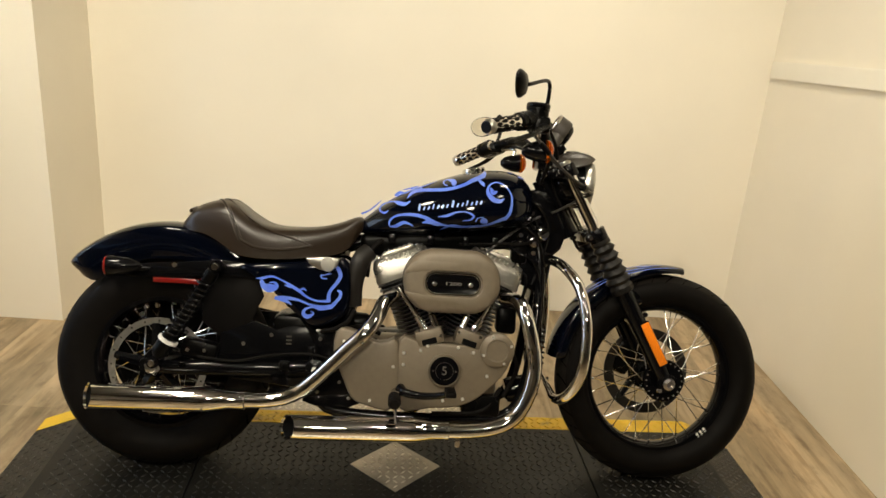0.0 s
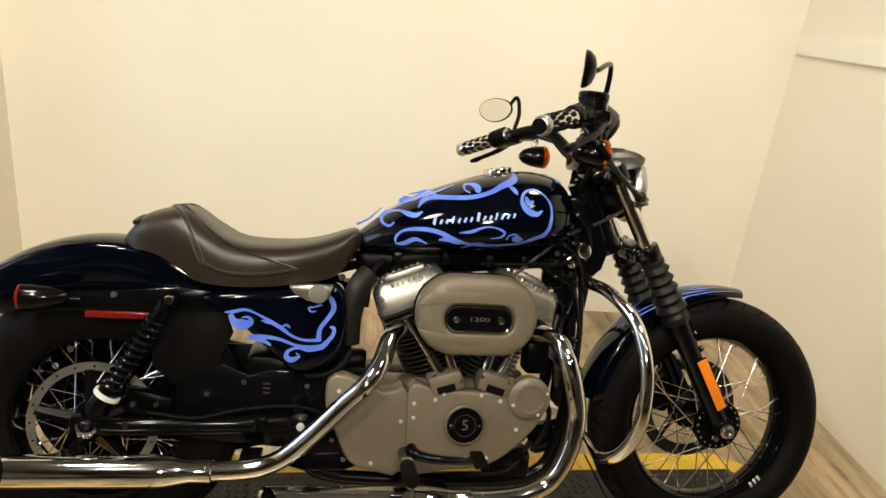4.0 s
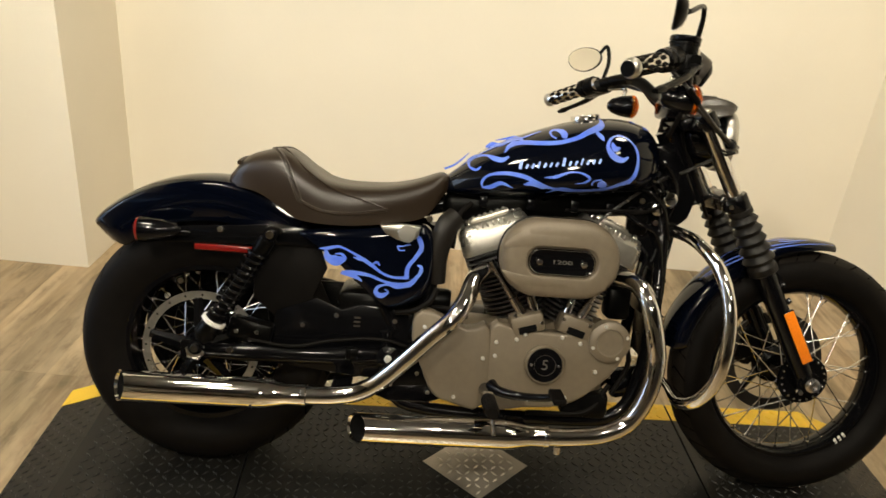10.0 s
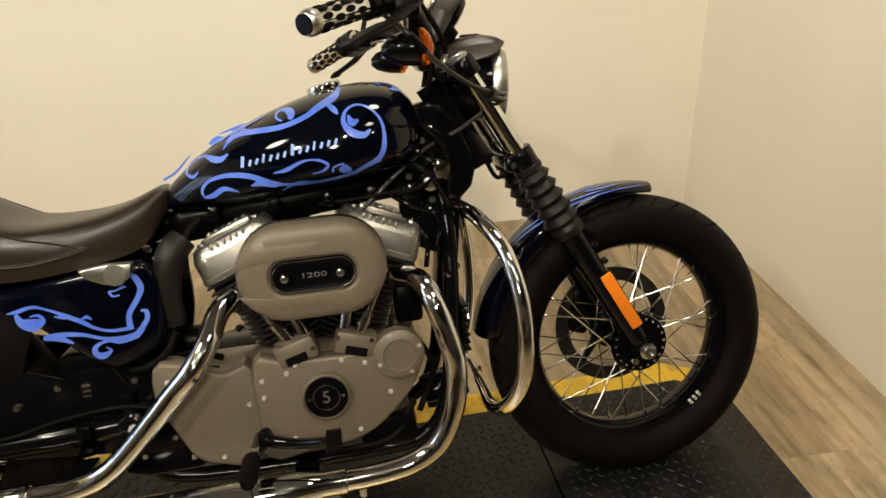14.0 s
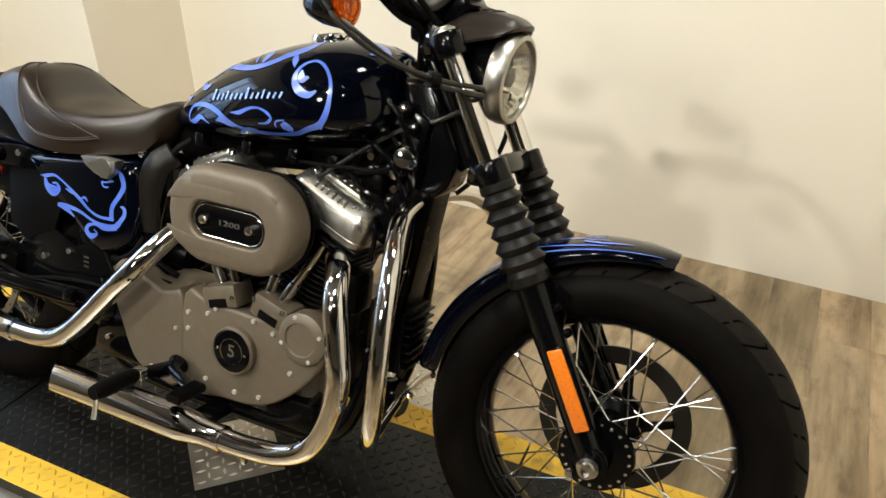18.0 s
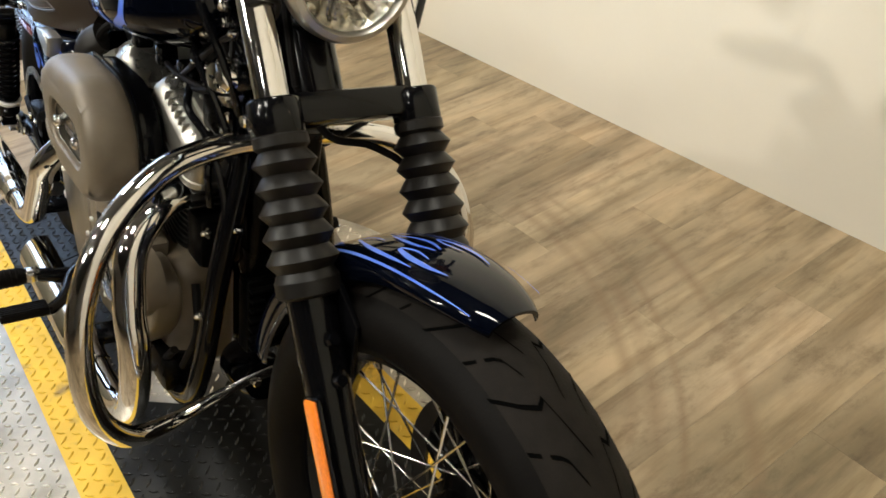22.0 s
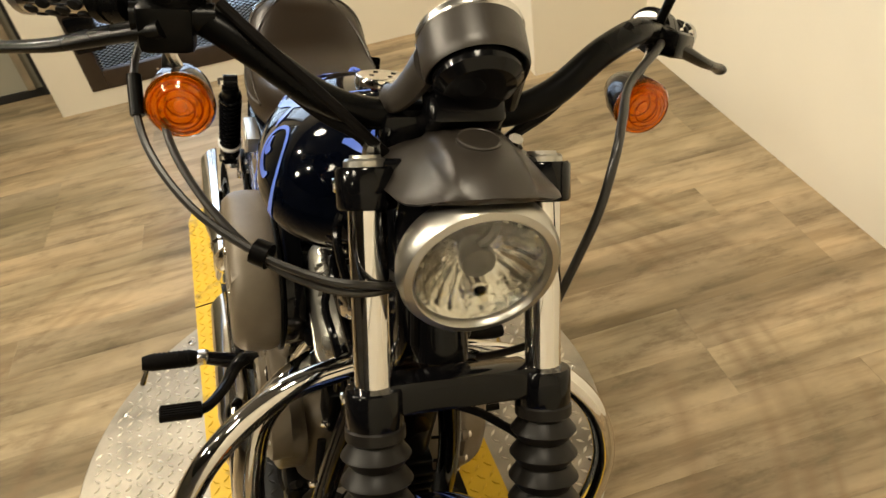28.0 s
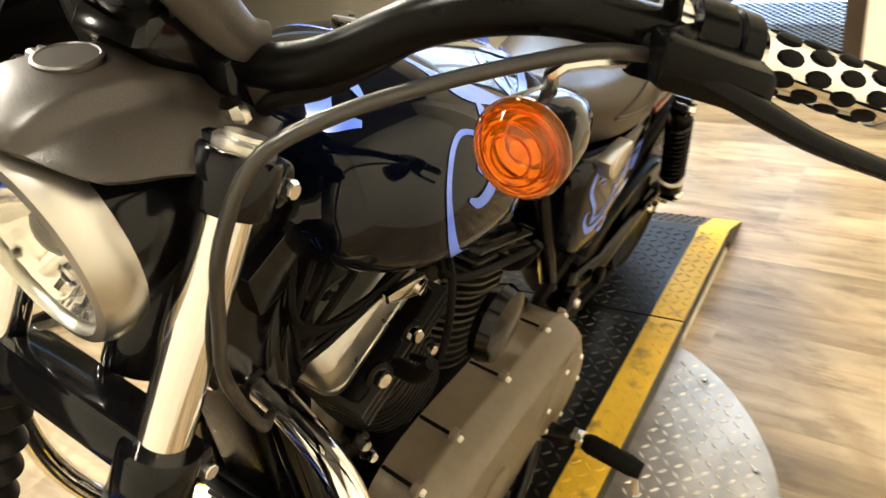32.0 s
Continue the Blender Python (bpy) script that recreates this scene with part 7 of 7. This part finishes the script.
# ---- floor planks ----
def plank_material():
    m = bpy.data.materials.new("vinyl_plank")
    m.use_nodes = True
    nt = m.node_tree
    b = nt.nodes["Principled BSDF"]
    N, L = nt.nodes.new, nt.links.new
    geo, info = N("ShaderNodeNewGeometry"), N("ShaderNodeObjectInfo")
    shift = N("ShaderNodeVectorMath")
    shift.operation = "MULTIPLY_ADD"
    comb = N("ShaderNodeCombineXYZ")
    for k in ("X", "Y", "Z"):
        L(info.outputs["Random"], comb.inputs[k])
    L(comb.outputs[0], shift.inputs[0])
    shift.inputs[1].default_value = (37.0, 91.0, 13.0)
    L(geo.outputs["Position"], shift.inputs[2])
    st = N("ShaderNodeMapping")
    st.inputs["Scale"].default_value = (1.0, 0.10, 1.0)
    L(shift.outputs[0], st.inputs["Vector"])

    st2 = N("ShaderNodeMapping")
    st2.inputs["Scale"].default_value = (1.0, 0.38, 1.0)
    L(geo.outputs["Position"], st2.inputs["Vector"])

    def noise_of(scale, detail, rough, src):
        n = N("ShaderNodeTexNoise")
        n.inputs["Scale"].default_value, n.inputs["Detail"].default_value, n.inputs["Roughness"].default_value = scale, detail, rough
        L(src, n.inputs["Vector"])
        return n.outputs["Fac"]

    def ramp(src, stops):
        r = N("ShaderNodeValToRGB")
        while len(r.color_ramp.elements) < len(stops):
            r.color_ramp.elements.new(0.5)
        for e, (pos, col) in zip(r.color_ramp.elements, stops):
            e.position, e.color = pos, (*col, 1)
        L(src, r.inputs["Fac"])
        return r.outputs["Color"]

    def mix(a, b_, fac, mode="MIX"):
        x = N("ShaderNodeMix")
        x.data_type, x.blend_type = "RGBA", mode
        for s_, key in ((a, "A"), (b_, "B")):
            if type(s_) is tuple:
                x.inputs[key].default_value = (*s_, 1)
            else:
                L(s_, x.inputs[key])
        if type(fac) is float:
            x.inputs["Factor"].default_value = fac
        else:
            L(fac, x.inputs["Factor"])
        return x.outputs["Result"]

    grain = noise_of(26, 9, 0.62, st.outputs["Vector"])
    broad = noise_of(7, 5, 0.55, st.outputs["Vector"])
    patch = noise_of(2.6, 4, 0.6, st2.outputs["Vector"])
    tone = ramp(info.outputs["Random"], [(0.0, (0.44, 0.355, 0.24)), (0.35, (0.47, 0.375, 0.255)), (0.7, (0.455, 0.352, 0.235)), (1.0, (0.43, 0.35, 0.25))])
    streak = ramp(broad, [(0.34, (0.48, 0.45, 0.38)), (0.48, (0.84, 0.82, 0.78)), (0.60, (1.08, 1.05, 1.0))])
    fine = ramp(grain, [(0.36, (0.62, 0.58, 0.52)), (0.52, (1.0, 1.0, 1.0))])
    col = mix(mix(mix(tone, streak, 0.85, "MULTIPLY"), fine, 0.8, "MULTIPLY"), ramp(patch, [(0.36, (0.66, 0.66, 0.60)), (0.52, (1.0, 1.0, 1.0)), (0.68, (1.10, 1.06, 1.0))]), 0.8, "MULTIPLY")
    mottle = N("ShaderNodeMapping")
    mottle.inputs["Scale"].default_value = (1.0, 0.42, 1.0)
    L(shift.outputs[0], mottle.inputs["Vector"])
    smudge = noise_of(15, 8, 0.68, mottle.outputs["Vector"])
    col = mix(col, ramp(smudge, [(0.33, (0.52, 0.48, 0.40)), (0.47, (0.93, 0.92, 0.88)), (0.62, (1.08, 1.05, 0.98))]), 0.8, "MULTIPLY")
    # worn rings where tyres have been swung round the turntable
    sub = N("ShaderNodeVectorMath")
    sub.operation = "SUBTRACT"
    L(geo.outputs["Position"], sub.inputs[0])
    sub.inputs[1].default_value = (DX, DY, FLOOR)
    ln = N("ShaderNodeVectorMath")
    ln.operation = "LENGTH"
    L(sub.outputs[0], ln.inputs[0])
    wob = noise_of(3.0, 3, 0.5, geo.outputs["Position"])
    rings = None
    for rad, wd in ((0.80, 0.016), (0.985, 0.012), (1.035, 0.014), (1.09, 0.007), (1.22, 0.012)):
        d = N("ShaderNodeMath")
        d.operation = "SUBTRACT"
        L(ln.outputs["Value"], d.inputs[0])
        d.inputs[1].default_value = rad
        ab = N("ShaderNodeMath")
        ab.operation = "ABSOLUTE"
        L(d.outputs[0], ab.inputs[0])
        mr = N("ShaderNodeMapRange")
        mr.inputs["From Min"].default_value, mr.inputs["From Max"].default_value = wd * 2, wd * 0.2
        L(ab.outputs[0], mr.inputs["Value"])
        if rings:
            mx = N("ShaderNodeMath")
            mx.operation = "MAXIMUM"
            L(rings, mx.inputs[0])
            L(mr.outputs[0], mx.inputs[1])
            rings = mx.outputs[0]
        else:
            rings = mr.outputs[0]
    fade = N("ShaderNodeMapRange")
    fade.inputs["From Min"].default_value, fade.inputs["From Max"].default_value, fade.inputs["To Max"].default_value = 0.36, 0.58, 0.40
    L(wob, fade.inputs["Value"])
    amt = N("ShaderNodeMath")
    amt.operation = "MULTIPLY"
    L(rings, amt.inputs[0])
    L(fade.outputs[0], amt.inputs[1])
    col = mix(col, (0.20, 0.12, 0.06), amt.outputs[0])
    L(col, b.inputs["Base Color"])
    rr = N("ShaderNodeMapRange")
    rr.inputs["To Min"].default_value, rr.inputs["To Max"].default_value = 0.30, 0.46
    L(broad, rr.inputs["Value"])
    L(rr.outputs[0], b.inputs["Roughness"])
    bm_ = N("ShaderNodeBump")
    bm_.inputs["Strength"].default_value, bm_.inputs["Distance"].default_value = 0.2, 0.001
    L(grain, bm_.inputs["Height"])
    L(bm_.outputs["Normal"], b.inputs["Normal"])
    return m


M_PLANK = plank_material()
PW, PL = 0.152, 1.22
floor_ob = bpy.data.objects["floor"]
plank_mesh = None
rng = random.Random(4)
x = DOOR_X + 0.02
col_i = 0
lengths = {}
while x < SHOP_X - 0.01:
    w = min(PW, SHOP_X - x)
    back = WALL_B if x < WALL_R else NIB_Y
    y = WALL_F - rng.choice((0.0, 0.31, 0.62, 0.87, 0.15))
    while y < back:
        y0, y1 = max(y, WALL_F), min(y + PL, back)
        if y1 - y0 > 0.02:
            key = (round(w, 3), round(y1 - y0, 3))
            if key not in lengths:
                bmk = box((0, 0, 0), (w - 0.0004, y1 - y0 - 0.0004, 0.004))
                me = bpy.data.meshes.new("plank")
                bmk.to_mesh(me)
                bmk.free()
                me.materials.append(M_PLANK)
                lengths[key] = me
            o = new("plank", lengths[key])
            o.parent = floor_ob
            o.location = (x + w / 2, (y0 + y1) / 2, FLOOR - 0.002)
        y += PL
    x += PW
